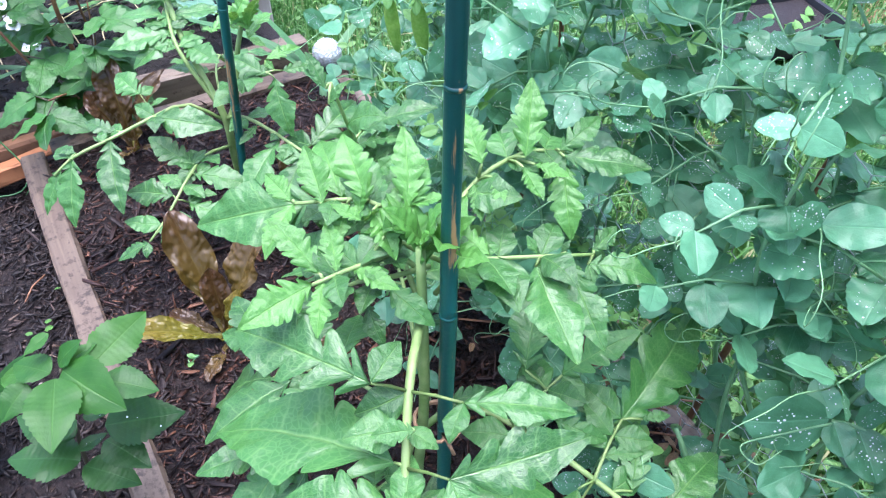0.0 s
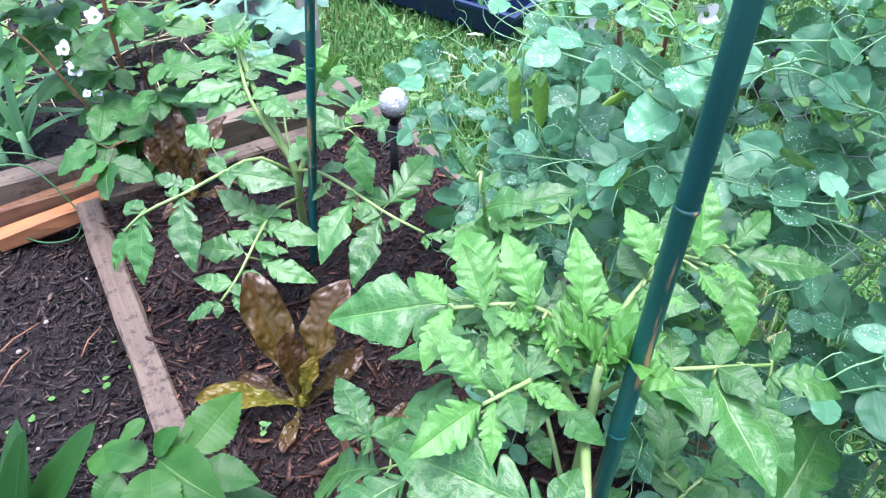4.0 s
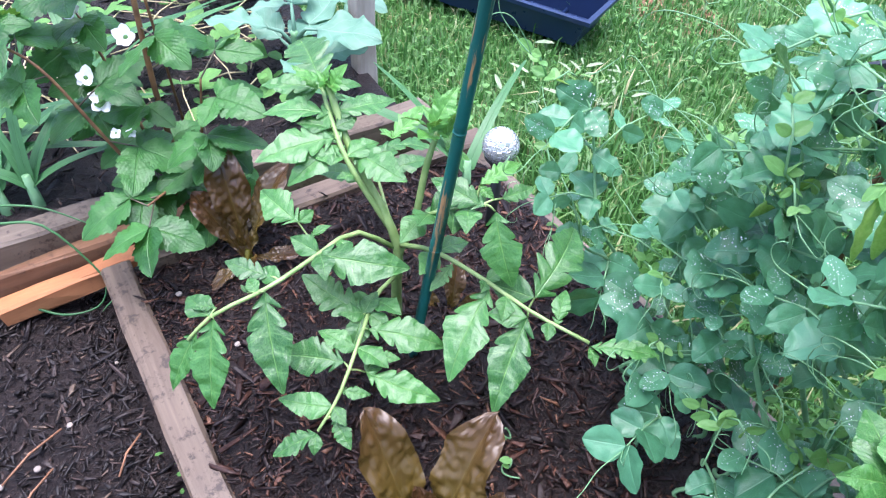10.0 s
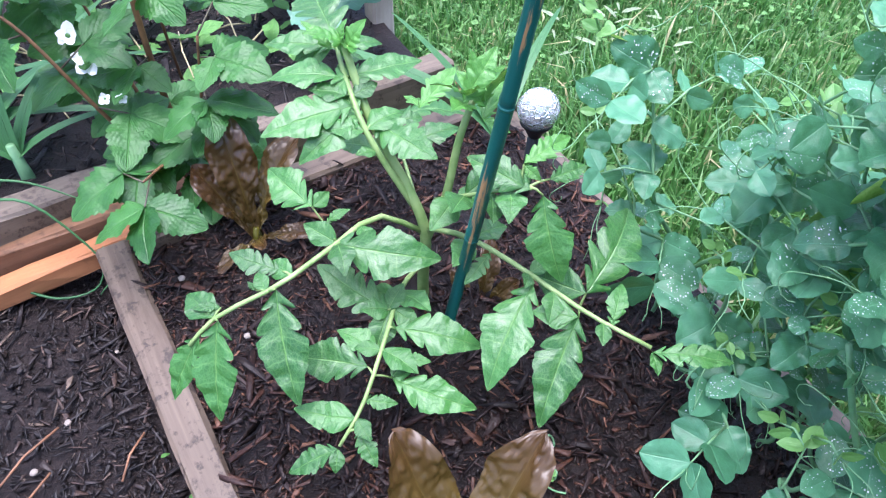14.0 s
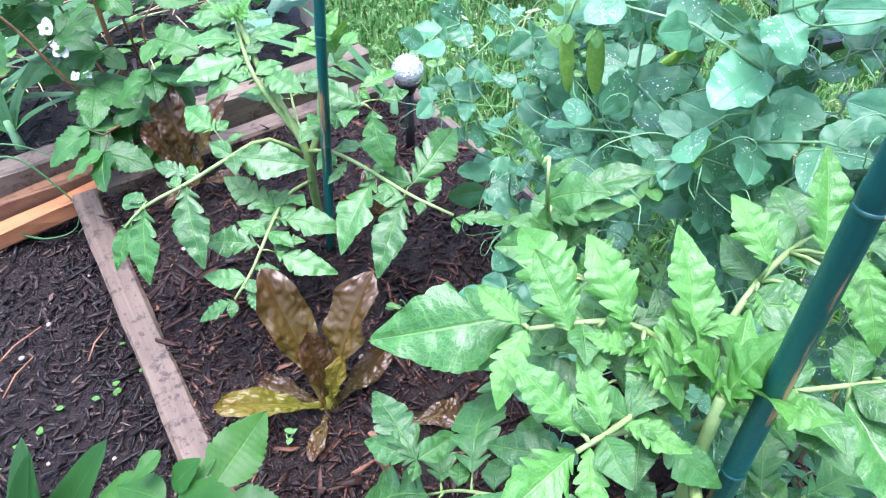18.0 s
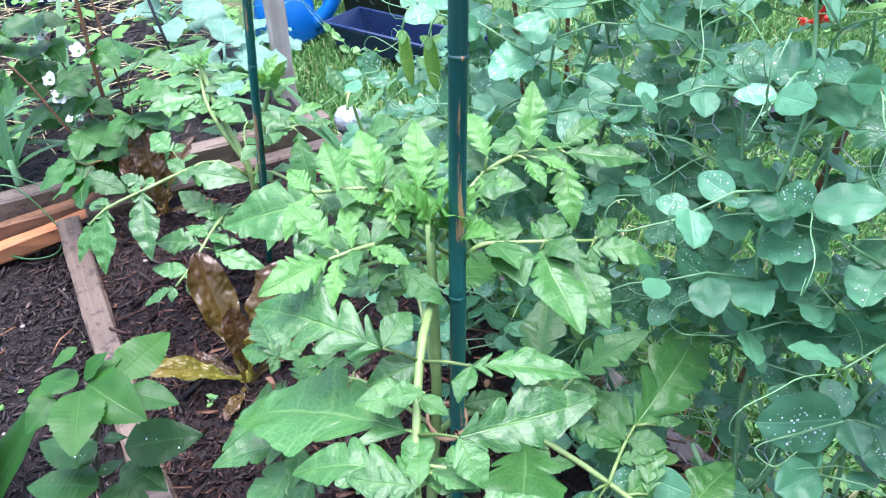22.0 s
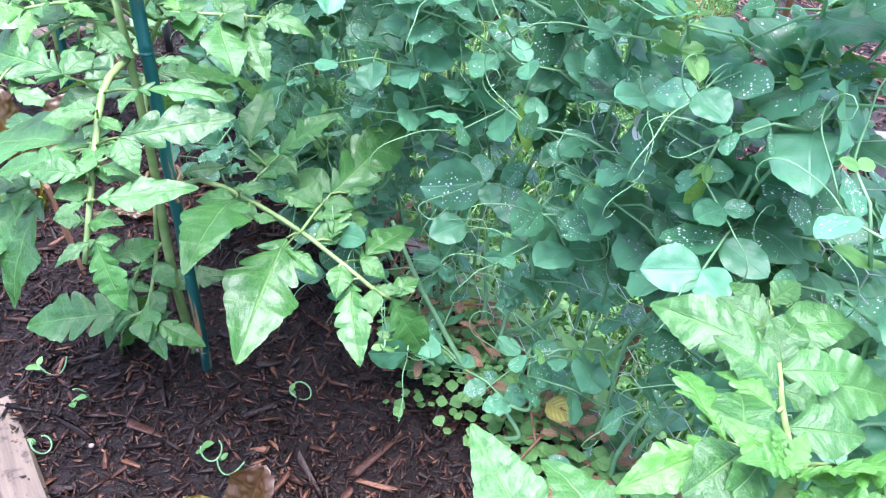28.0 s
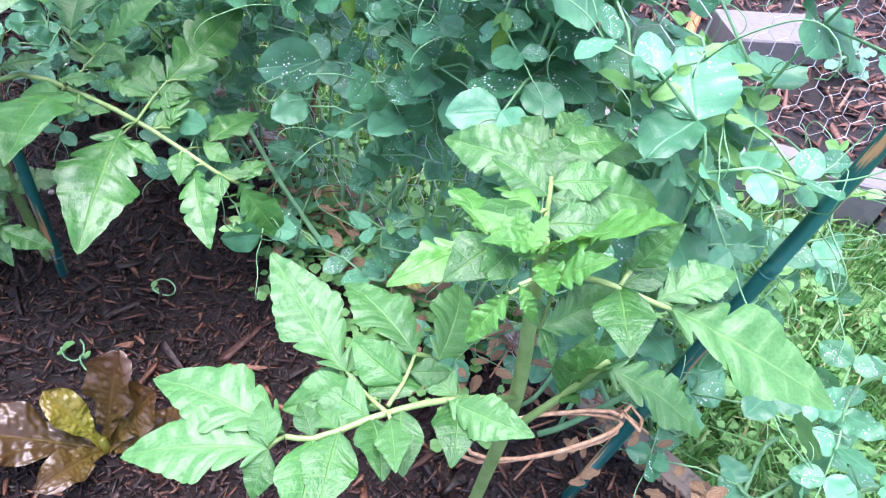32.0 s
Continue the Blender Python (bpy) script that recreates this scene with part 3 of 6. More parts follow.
patch("right_mulch_soil", EDGE, ALONG, OUT, 2.2, 1.5, lambda x, y: PATH_Z + 0.02, 0.08, SOIL, "soil under reddish mulch beyond the fence", "soil")


def chips(name, count, place, size, mat, label, seed, flat=0.35):
    """Shreds of bark strewn over the ground, all in one mesh."""
    r = np.random.RandomState(seed)
    ln = size * np.minimum(np.exp(r.normal(0, 0.7, count)), 4.5)
    wd = np.minimum(ln * r.uniform(0.10, 0.55, count), size * 0.7)
    th = wd * r.uniform(0.08, 0.3, count)
    ang, tilt, rollv = r.uniform(0, 6.283, count), r.normal(0, flat, count), r.normal(0, flat, count)
    pos = np.array([place(r) for _ in range(count)])
    cor = np.array([(-1, -1, -1), (1, -0.35, -1), (0.9, 0.5, -1), (-0.8, 1, -1), (-0.85, -0.8, 1), (0.9, -0.25, 1), (0.75, 0.4, 1), (-0.95, 0.7, 1)]) * 0.5
    jit = 1 + r.uniform(-0.5, 0.5, (count, 8, 3))
    p = cor[None] * jit * np.stack([ln, wd, th], 1)[:, None, :]
    x, y, z = p[..., 0], p[..., 1], p[..., 2]
    y, z = y * np.cos(rollv)[:, None] - z * np.sin(rollv)[:, None], y * np.sin(rollv)[:, None] + z * np.cos(rollv)[:, None]
    x, z = x * np.cos(tilt)[:, None] - z * np.sin(tilt)[:, None], x * np.sin(tilt)[:, None] + z * np.cos(tilt)[:, None]
    x, y = x * np.cos(ang)[:, None] - y * np.sin(ang)[:, None], x * np.sin(ang)[:, None] + y * np.cos(ang)[:, None]
    v = np.stack([x, y, z], -1) + pos[:, None, :]
    q = np.array([(0, 3, 2, 1), (4, 5, 6, 7), (0, 1, 5, 4), (1, 2, 6, 5), (2, 3, 7, 6), (3, 0, 4, 7)])
    f = (q[None] + 8 * np.arange(count)[:, None, None]).reshape(-1, 4)
    me = bpy.data.meshes.new(name)
    me.vertices.add(count * 8)
    me.vertices.foreach_set("co", v.astype(np.float32).ravel())
    me.loops.add(len(f) * 4)
    me.loops.foreach_set("vertex_index", f.astype(np.int32).ravel())
    me.polygons.add(len(f))
    me.polygons.foreach_set("loop_start", np.arange(0, len(f) * 4, 4, dtype=np.int32))
    me.update(calc_edges=True)
    me.materials.append(mat)
    return tagged(new(name, me), label, "mulch", kind="stuff")


def on_bed(r):
    p = bed(r.uniform(0.0, 1.55), r.uniform(0.015, WIDE - 0.01))
    return p.x, p.y, soil_height(p.x, p.y) + r.uniform(0.0, 0.006)


def on_path(r):
    p = bed(r.uniform(-0.08, 1.3), -0.03 - 0.75 * r.uniform(0, 1) ** 1.3)
    return p.x, p.y, path_height(p.x, p.y) + r.uniform(0.0, 0.006)


def on_back(r):
    p = bed(r.uniform(-1.4, -0.16), r.uniform(-1.0, 0.45))
    return p.x, p.y, -0.008 + r.uniform(0, 0.008)


def on_right(r):
    p = EDGE + ALONG * r.uniform(0, 2.0) + OUT * r.uniform(0, 1.45)
    return p.x, p.y, PATH_Z + 0.022 + r.uniform(0, 0.008)


chips("bark_mulch", 9000, on_bed, 0.0085, MULCH, "wet dark brown shredded bark mulch in the raised bed", 1)
chips("fine_bark_shreds", 38000, on_bed, 0.0046, MULCH, "fine wet shreds of dark bark between the larger chips", 11)
chips("bark_chunks", 900, on_bed, 0.015, MULCH, "larger flat pieces of reddish bark in the bed", 13, 0.2)
chips("fine_path_shreds", 22000, on_path, 0.0055, MULCH_OLD, "fine wet dark shreds of bark on the path", 12)
chips("path_mulch", 7000, on_path, 0.0095, MULCH_OLD, "wet grey-brown bark mulch on the path", 2)
chips("fine_back_shreds", 14000, on_back, 0.007, MULCH_OLD, "fine dark shreds of bark in the bed behind", 15)
chips("back_bed_mulch", 5000, on_back, 0.014, MULCH_OLD, "dark mulch in the bed behind", 3)
chips("red_mulch", 12000, on_right, 0.016, MULCH_RED, "reddish brown bark mulch beyond the wire fence", 4)


# ---- boards, posts, stakes ----
def lay(name, u, v, length, height, thick, mat, label, category, yaw, z=0.0, roll=0.0, pitch=0.0, seed=0):
    p = bed(u, v)
    ob = tagged(new(name, board(name, length, height, thick, mat, seed)), label, category, kind="")
    ob.matrix_world = pose(p.x, p.y, z, roll, pitch, yaw)
    return ob


lay("bed_board", 0.775, 0.012, 0.95, 0.10, 0.036, BOARD_GREY, "greenish grey weathered edging board beyond a gap in the bed edge", "board", BED_YAW, -0.100, seed=8)
lay("bed_board", -0.012, -0.0, 0.672, 0.10, 0.036, BOARD, "weathered beige bed edging board spattered with wet soil", "board", BED_YAW, -0.100, seed=1)
lay("bed_board", 0.0, WIDE, 1.55, 0.10, 0.034, BOARD_GREY, "pale weathered edging board on the pea side of the bed", "board", BED_YAW, -0.104, seed=2)
lay("bed_board", 0.0, 0.03, 0.50, 0.115, 0.034, BOARD, "pale edging board across the end of the bed", "board", CROSS_YAW, -0.10, seed=3)
lay("bed_board", -0.115, -0.62, 1.12, 0.112, 0.038, BOARD_GREY, "grey-brown weathered front board of the bed behind", "board", CROSS_YAW, -0.10, seed=4)
for a, b, h, label, seed in (((-0.774, 0.862, -0.080), (-0.592, 0.938, -0.040), 0.030, "orange-brown cedar offcut lying against the bed boards", 5), ((-0.790, 0.892, -0.075), (-0.565, 0.995, -0.052), 0.048, "browner cedar offcut leaning on the bed behind", 6)):
    a, b = Vector(a), Vector(b)
    ob = tagged(new("cedar_offcut", board("cedar_offcut", (b - a).length, h, 0.026, CEDAR if seed == 5 else CEDAR_BROWN, seed)), label, "board")
    ob.matrix_world = Matrix.Translation(a) @ (b - a).to_track_quat("X", "Z").to_matrix().to_4x4()

post = tagged(new("post", board("post", 1.3, 0.036, 0.034, POSTWOOD, 7)), "grey weathered square wooden post in the bed behind", "post")
post.matrix_world = pose(-0.345, 1.375, -0.1, 0, -90, 31)


def bamboo(base, top, label, radius=0.0054, seed=0):
    """A green-painted bamboo cane with raised nodes."""
    r = random.Random(seed)
    b, t = Vector(base), Vector(top)
    ln = (t - b).length
    ob = thing("plant_stake", label, "stake", "green stakes", base)
    ob.matrix_world = Matrix.Translation(b) @ (t - b).to_track_quat("Z", "Y").to_matrix().to_4x4()
    pts, rad, z = [], [], -0.08
    nodes = []
    while z < ln:
        seg = r.uniform(0.10, 0.15)
        for dz, k in ((0, 1.0), (seg - 0.006, 0.985), (seg - 0.003, 1.05), (seg - 0.0005, 0.96), (seg + 0.0015, 1.04), (seg + 0.005, 1.0)):
            pts.append((r.uniform(-1, 1) * 0.0004, r.uniform(-1, 1) * 0.0004, z + dz))
            rad.append(radius * k * (1 - 0.12 * max(z, 0) / ln))
        z += seg + 0.006
    cane = part("cane", tube("cane", pts, rad, STAKE, 14), ob)
    for (x, y, z), q in list(zip(pts, rad))[2::6]:
        part("node", tube("node", [(x, y, z - 0.0012), (x, y, z), (x, y, z + 0.0012)], [q * 0.99, q * 1.02, q * 0.99], STAKE, 14), cane)
    return ob


bamboo((-0.011, 0.259, 0.0), (-0.013, 0.312, 0.98), "dark green painted bamboo stake tied to a tomato plant", seed=1)
bamboo((-0.273, 0.744, 0.0), (-0.18, 0.682, 0.90), "dark green bamboo stake beside the far tomato plant", seed=2)
bamboo((0.437, -0.079, 0.0), (0.596, -0.079, 0.95), "dark green bamboo stake tied to the near tomato plant", seed=3)


# ---- leaf shapes, shared by all plants ----
TOMATO_OLD = [tomato_blade("tomato_leaflet", TOMATO, 0.29 + 0.025 * (i % 3), (0.86, 0.74, 0.94)[i % 3], 0.28, 0.10 + 0.12 * (i % 4), 0.10, i, (1, 1, 2, 1, 2)[i % 5]) for i in range(10)]
TOMATO_NEW = [tomato_blade("young_tomato_leaflet", TOMATO_YOUNG, 0.29 + 0.03 * (i % 3), (0.78, 0.66)[i % 2], 0.40, 0.1 + 0.2 * (i % 2), 0.14, 20 + i, 2 + i % 2, True, 6, 12, 9, 0.014, 0.11) for i in range(7)]
TOMATO_LIGHT = [tomato_blade("pale_tomato_leaflet", TOMATO_PALE, 0.31 + 0.025 * (i % 3), (0.82, 0.72, 0.92)[i % 3], 0.30, 0.10 + 0.12 * (i % 3), 0.10, 10 + i, (1, 1, 2)[i % 3], True, 6, 12, 10, 0.018) for i in range(6)]
TOMATO_SMALL = [tomato_blade("small_tomato_leaflet", TOMATO, 0.38, 0.0, 0.35, 0.15 + 0.1 * i, 0.12, 40 + i, 0, False, 5, 8, 6) for i in range(4)]
PEA_LEAF = [blade("pea_leaflet", PEA, 0.36 + 0.03 * (i % 3), 0, 0, 8, 14, 0.22 + 0.12 * (i % 3), 0.14 * (i % 4) - 0.1, 0.08, 0.85, 0.62, 60 + i, (0, 40, 0, 20, 55, 0)[i % 6]) for i in range(6)]
PEA_STIPULE = [blade("pea_stipule", PEA, 0.44, 7, 0.07, 8, 21, 0.18, 0.15 + 0.2 * i, 0.14, 0.66, 0.58, 80 + i, (20, 0, 45, 0)[i % 4], skew=0.25) for i in range(4)]
PEA_NEW = [blade("young_pea_leaflet", PEA_YOUNG, 0.31, 0, 0, 6, 10, 0.5, 0.1, 0.05, 0.85, 0.66, 90 + i) for i in range(3)]
STALKS = {}


def tomato_leaf(plant, points, size, young=False, seed=0, pairs=3, thick=0.0019, droop=0.12, up=(0, 0, 1), spread=1.0, petiole=0.33):
    """A compound leaf: a rachis through the points, pairs of lobed leaflets, small ones between them and one at the tip."""
    r = random.Random(seed)
    line = spline(points, 14)
    n = len(line)
    plant = part("leaf_stalk", tube("leaf_stalk", line, [thick * (1 - 0.55 * i / (n - 1)) for i in range(n)], TOMATO_STEM, 7), plant)
    stock = TOMATO_NEW if young else TOMATO_OLD
    upv = Vector(up).normalized()

    def sample(s):
        k = min(n - 2, int(s * (n - 1)))
        p = line[k].lerp(line[k + 1], s * (n - 1) - k)
        return p, (line[k + 1] - line[k]).normalized()

    for i in range(pairs):
        s = petiole + (0.90 - petiole) * i / max(1, pairs - 1) * 0.92
        big = size * (0.90, 1.0, 0.86, 0.7)[min(i, 3)]
        for sd in (-1, 1):
            p, d = sample(min(0.97, s + sd * 0.015 + r.uniform(-0.01, 0.01)))
            out = d.cross(upv) * sd
            go = (out * spread * r.uniform(0.85, 1.05) + d * r.uniform(0.08, 0.5) - upv * droop * r.uniform(0.1, 1.3)).normalized()
            q = p + (out * 0.9 + d * 0.35).normalized() * big * r.uniform(0.12, 0.2)
            part("leaflet_stalk", tube("leaflet_stalk", [p, p.lerp(q, 0.6) + upv * 0.002, q], [thick * 0.55, thick * 0.45, thick * 0.35], TOMATO_STEM, 5), plant)
            ln = big * r.uniform(0.82, 1.12)
            part("leaflet", r.choice(stock), plant, m=aim(q, q + go * ln, upv, r.uniform(-0.35, 0.35) - sd * 0.15, r.uniform(0.9, 1.15)))
        if i < pairs - 1:
            for sd in (-1, 1):
                if r.random() < 0.8:
                    p, d = sample(s + (0.9 - petiole) / max(1, pairs - 1) * 0.45 + r.uniform(-0.03, 0.03))
                    out = d.cross(upv) * sd
                    q = p + out * size * 0.05
                    go = (out + d * 0.3 - upv * 0.1).normalized()
                    part("small_leaflet", TOMATO_NEW[seed % 6] if young else r.choice(TOMATO_SMALL), plant, m=aim(q, q + go * size * r.uniform(0.26, 0.46), upv, r.uniform(-0.4, 0.4)))
    p, d = sample(1.0)
    go = (d - upv * droop * 0.55).normalized()
    part("leaflet", r.choice(stock), plant, m=aim(line[-1], line[-1] + go * size * r.uniform(1.0, 1.2), upv, r.uniform(-0.25, 0.25), 1.1))


def leaflet(plant, base, tip, young=False, width=1.0):
    """One leaflet with its short stalk, from its base to its tip."""
    stock = TOMATO_NEW if young else TOMATO_LIGHT if "pale" in plant.get("label", "") else TOMATO_OLD
    k = int(abs(tip[0] * 7919 + tip[1] * 104729) * 10) % len(stock)
    part("leaflet", stock[k], plant, m=aim(base, tip, (0, -0.35, 1), 0.25 * math.sin(k * 2.1), min(width * 0.88, 1.1)))
    b, t = Vector(base), Vector(tip)
    d = t - b
    if d.length > 0.04:
        r = random.Random(k + int(d.length * 1e5))
        for sd in (-1, 1):
            if r.random() < 0.3:
                go = d.cross(Vector((0, -0.35, 1))).normalized() * sd + d.normalized() * r.uniform(-0.3, 0.5) - Vector((0, 0, r.uniform(0, 0.4)))
                part("leaflet", r.choice(stock if young else TOMATO_SMALL), plant, m=aim(b, b + go.normalized() * d.length * r.uniform(0.28, 0.5), (0, -0.35, 1), r.uniform(-0.5, 0.5)))


def stem(plant, points, r0, r1, mat, name="stem", n=18):
    line = spline(points, n)
    ob = part(name, tube(name, line, [r0 + (r1 - r0) * i / (n - 1) for i in range(n)], mat, 10), plant)
    length = sum((b - a).length for a, b in zip(line, line[1:]))
    if name == "leaf_stalk" and mat is TOMATO_STEM:
        STALKS.setdefault(plant.name, []).append((line, ob))
        r = random.Random(int(length * 1e5))
        for f in (0.3, 0.45, 0.58, 0.7, 0.83) if length > 0.09 else (0.5, 0.75):
            k = int(f * (n - 1))
            d = (line[k + 1] - line[k]).normalized()
            for sd in (-1, 1):
                if r.random() < 0.8:
                    go = (d.cross(Vector((0, 0, 1))) * sd + d * r.uniform(0.1, 0.6) + Vector((0, 0, r.uniform(-0.3, 0.3)))).normalized()
                    part("small_leaflet", r.choice(TOMATO_SMALL), ob, m=aim(line[k], line[k] + go * r.uniform(0.018, 0.040), (0, -0.3, 1), r.uniform(-0.4, 0.4)))


def shoot_tip(plant, at, size, count, seed):
    """The crowded young leaves round a growing tip."""
    r = random.Random(seed)
    for i in range(count):
        a = i * 2.4 + r.uniform(-0.3, 0.3)
        el = r.uniform(0.25, 1.1)
        go = Vector((math.cos(a) * math.cos(el), math.sin(a) * math.cos(el), math.sin(el)))
        b = Vector(at) + Vector((r.uniform(-1, 1), r.uniform(-1, 1), r.uniform(-1.2, 0.3))) * size * 0.25
        part("young_leaf", r.choice(TOMATO_NEW), plant, m=aim(b, b + go * size * r.uniform(0.6, 1.2), (0, 0, 1), r.uniform(-0.6, 0.6), 0.9))


# ---- tomato beside the middle stake ----
t1 = thing("tomato_plant", "bushy bright green tomato plant tied to a green stake", "tomato plant", "tomato plants")
stem(t1, [(-0.028, 0.285, -0.02), (-0.032, 0.283, 0.12), (-0.026, 0.280, 0.26), (-0.028, 0.285, 0.40)], 0.0055, 0.0028, TOMATO_STEM)
stem(t1, [(-0.028, 0.280, 0.345), (-0.034, 0.235, 0.345), (-0.036, 0.190, 0.315), (-0.034, 0.155, 0.298), (-0.036, 0.128, 0.272)], 0.003, 0.0018, TOMATO_STEM, "leaf_stalk", 12)
stem(t1, [(-0.026, 0.290, 0.205), (0.001, 0.305, 0.213), (0.041, 0.292, 0.205), (0.095, 0.256, 0.194), (0.141, 0.221, 0.177), (0.163, 0.207, 0.165), (0.178, 0.205, 0.155)], 0.0028, 0.0016, TOMATO_STEM, "leaf_stalk", 12)
tomato_leaf(t1, [(-0.03, 0.285, 0.22), (-0.08, 0.31, 0.24), (-0.125, 0.335, 0.215), (-0.15, 0.345, 0.19)], 0.075, seed=10, petiole=0.4)
tomato_leaf(t1, [(-0.03, 0.282, 0.16), (-0.06, 0.284, 0.125), (-0.082, 0.29, 0.07), (-0.088, 0.294, 0.035)], 0.06, seed=11, petiole=0.4)
tomato_leaf(t1, [(-0.028, 0.29, 0.27), (-0.04, 0.35, 0.29), (-0.05, 0.41, 0.26), (-0.055, 0.44, 0.23)], 0.085, seed=13, petiole=0.4)
leaflet(t1, (-0.066, 0.285, 0.385), (-0.040, 0.270, 0.381), True, 1.05)
leaflet(t1, (-0.081, 0.274, 0.385), (-0.084, 0.246, 0.371), True, 1.05)
leaflet(t1, (-0.087, 0.272, 0.385), (-0.124, 0.245, 0.384), True, 1.05)
leaflet(t1, (-0.084, 0.278, 0.388), (-0.111, 0.308, 0.404), True, 1.05)
leaflet(t1, (-0.074, 0.279, 0.388), (-0.080, 0.310, 0.399), True, 1.05)
leaflet(t1, (-0.059, 0.319, 0.405), (-0.072, 0.353, 0.428), True, 1.05)
leaflet(t1, (-0.084, 0.319, 0.402), (-0.095, 0.351, 0.421), True, 1.05)
leaflet(t1, (-0.102, 0.324, 0.398), (-0.118, 0.294, 0.382), True, 1.05)
leaflet(t1, (-0.104, 0.326, 0.398), (-0.121, 0.348, 0.402), True, 1.05)
leaflet(t1, (-0.055, 0.311, 0.405), (-0.043, 0.286, 0.389), True, 1.05)
leaflet(t1, (-0.035, 0.309, 0.410), (-0.034, 0.347, 0.437), True, 1.05)
leaflet(t1, (-0.048, 0.295, 0.400), (-0.031, 0.328, 0.413), True, 1.05)
leaflet(t1, (-0.071, 0.322, 0.400), (-0.077, 0.300, 0.390), True, 1.05)
leaflet(t1, (-0.037, 0.306, 0.408), (-0.023, 0.337, 0.421), True, 1.05)
leaflet(t1, (0.008, 0.344, 0.412), (-0.002, 0.376, 0.428), True, 1.05)
leaflet(t1, (0.035, 0.351, 0.412), (0.042, 0.388, 0.444), True, 1.05)
leaflet(t1, (0.061, 0.361, 0.405), (0.113, 0.347, 0.403), False, 1.05)
leaflet(t1, (0.059, 0.367, 0.405), (0.088, 0.388, 0.414), False, 1.05)
leaflet(t1, (0.033, 0.344, 0.410), (0.043, 0.323, 0.401), True, 1.05)
leaflet(t1, (0.061, 0.359, 0.400), (0.063, 0.324, 0.368), True, 1.05)
leaflet(t1, (0.016, 0.340, 0.405), (0.022, 0.321, 0.398), True, 1.05)
leaflet(t1, (0.004, 0.340, 0.400), (0.010, 0.319, 0.390), True, 1.05)
leaflet(t1, (0.041, 0.349, 0.408), (0.062, 0.342, 0.403), True, 1.05)
leaflet(t1, (0.021, 0.303, 0.372), (0.020, 0.275, 0.357), False, 1.05)
leaflet(t1, (0.013, 0.305, 0.375), (-0.015, 0.330, 0.374), True, 1.05)
leaflet(t1, (0.077, 0.315, 0.368), (0.096, 0.335, 0.369), False, 1.05)
leaflet(t1, (0.042, 0.309, 0.372), (0.035, 0.316, 0.380), False, 1.05)
leaflet(t1, (0.057, 0.311, 0.370), (0.062, 0.315, 0.378), False, 1.05)
stem(t1, [(-0.026, 0.317, 0.345), (-0.043, 0.304, 0.375), (-0.065, 0.284, 0.386), (-0.087, 0.271, 0.386)], 0.0019, 0.0011, TOMATO_STEM, "leaf_stalk", 12)
stem(t1, [(-0.025, 0.316, 0.360), (-0.038, 0.313, 0.392), (-0.061, 0.324, 0.401), (-0.101, 0.323, 0.399)], 0.0019, 0.0011, TOMATO_STEM, "leaf_stalk", 12)
stem(t1, [(-0.023, 0.315, 0.365), (0.004, 0.343, 0.398), (0.038, 0.370, 0.401), (0.064, 0.377, 0.396)], 0.0019, 0.0011, TOMATO_STEM, "leaf_stalk", 12)
stem(t1, [(-0.019, 0.305, 0.340), (-0.001, 0.302, 0.370), (0.021, 0.304, 0.373), (0.077, 0.311, 0.369)], 0.0019, 0.0011, TOMATO_STEM, "leaf_stalk", 12)
leaflet(t1, (0.072, 0.302, 0.370), (0.115, 0.300, 0.360), False, 1.10)
leaflet(t1, (0.061, 0.303, 0.368), (0.078, 0.259, 0.340), False, 1.00)
leaflet(t1, (0.040, 0.300, 0.370), (0.054, 0.239, 0.355), False, 1.10)
leaflet(t1, (-0.093, 0.349, 0.378), (-0.176, 0.353, 0.349), False, 1.0)
leaflet(t1, (-0.066, 0.291, 0.370), (-0.108, 0.333, 0.360), False, 1.05)
leaflet(t1, (-0.048, 0.287, 0.370), (-0.022, 0.268, 0.350), False, 1.05)
leaflet(t1, (-0.083, 0.283, 0.355), (-0.120, 0.299, 0.340), False, 1.05)
leaflet(t1, (-0.087, 0.284, 0.355), (-0.108, 0.270, 0.335), False, 1.05)
leaflet(t1, (-0.059, 0.280, 0.360), (-0.051, 0.262, 0.340), False, 1.05)
leaflet(t1, (-0.157, 0.355, 0.220), (-0.186, 0.412, 0.215), False, 1.05)
leaflet(t1, (-0.157, 0.355, 0.220), (-0.192, 0.379, 0.210), False, 1.05)
leaflet(t1, (-0.093, 0.346, 0.378), (-0.123, 0.339, 0.350), False, 1.05)
leaflet(t1, (-0.077, 0.344, 0.385), (-0.093, 0.398, 0.390), True, 1.05)
leaflet(t1, (-0.046, 0.327, 0.390), (-0.030, 0.301, 0.385), True, 1.05)
leaflet(t1, (-0.096, 0.351, 0.378), (-0.074, 0.340, 0.360), False, 1.05)
leaflet(t1, (-0.015, 0.335, 0.395), (-0.008, 0.319, 0.385), True, 1.05)
leaflet(t1, (-0.068, 0.329, 0.385), (-0.049, 0.323, 0.370), False, 1.05)
stem(t1, [(-0.023, 0.319, 0.350), (-0.047, 0.293, 0.368), (-0.066, 0.287, 0.370), (-0.090, 0.283, 0.357)], 0.0018, 0.0011, TOMATO_STEM, "leaf_stalk", 12)
stem(t1, [(-0.013, 0.332, 0.340), (-0.045, 0.322, 0.372), (-0.070, 0.338, 0.382), (-0.093, 0.349, 0.378)], 0.0018, 0.0011, TOMATO_STEM, "leaf_stalk", 12)
leaflet(t1, (-0.088, 0.399, 0.428), (-0.100, 0.412, 0.447), False, 0.95)
leaflet(t1, (-0.086, 0.391, 0.422), (-0.074, 0.396, 0.436), False, 0.95)
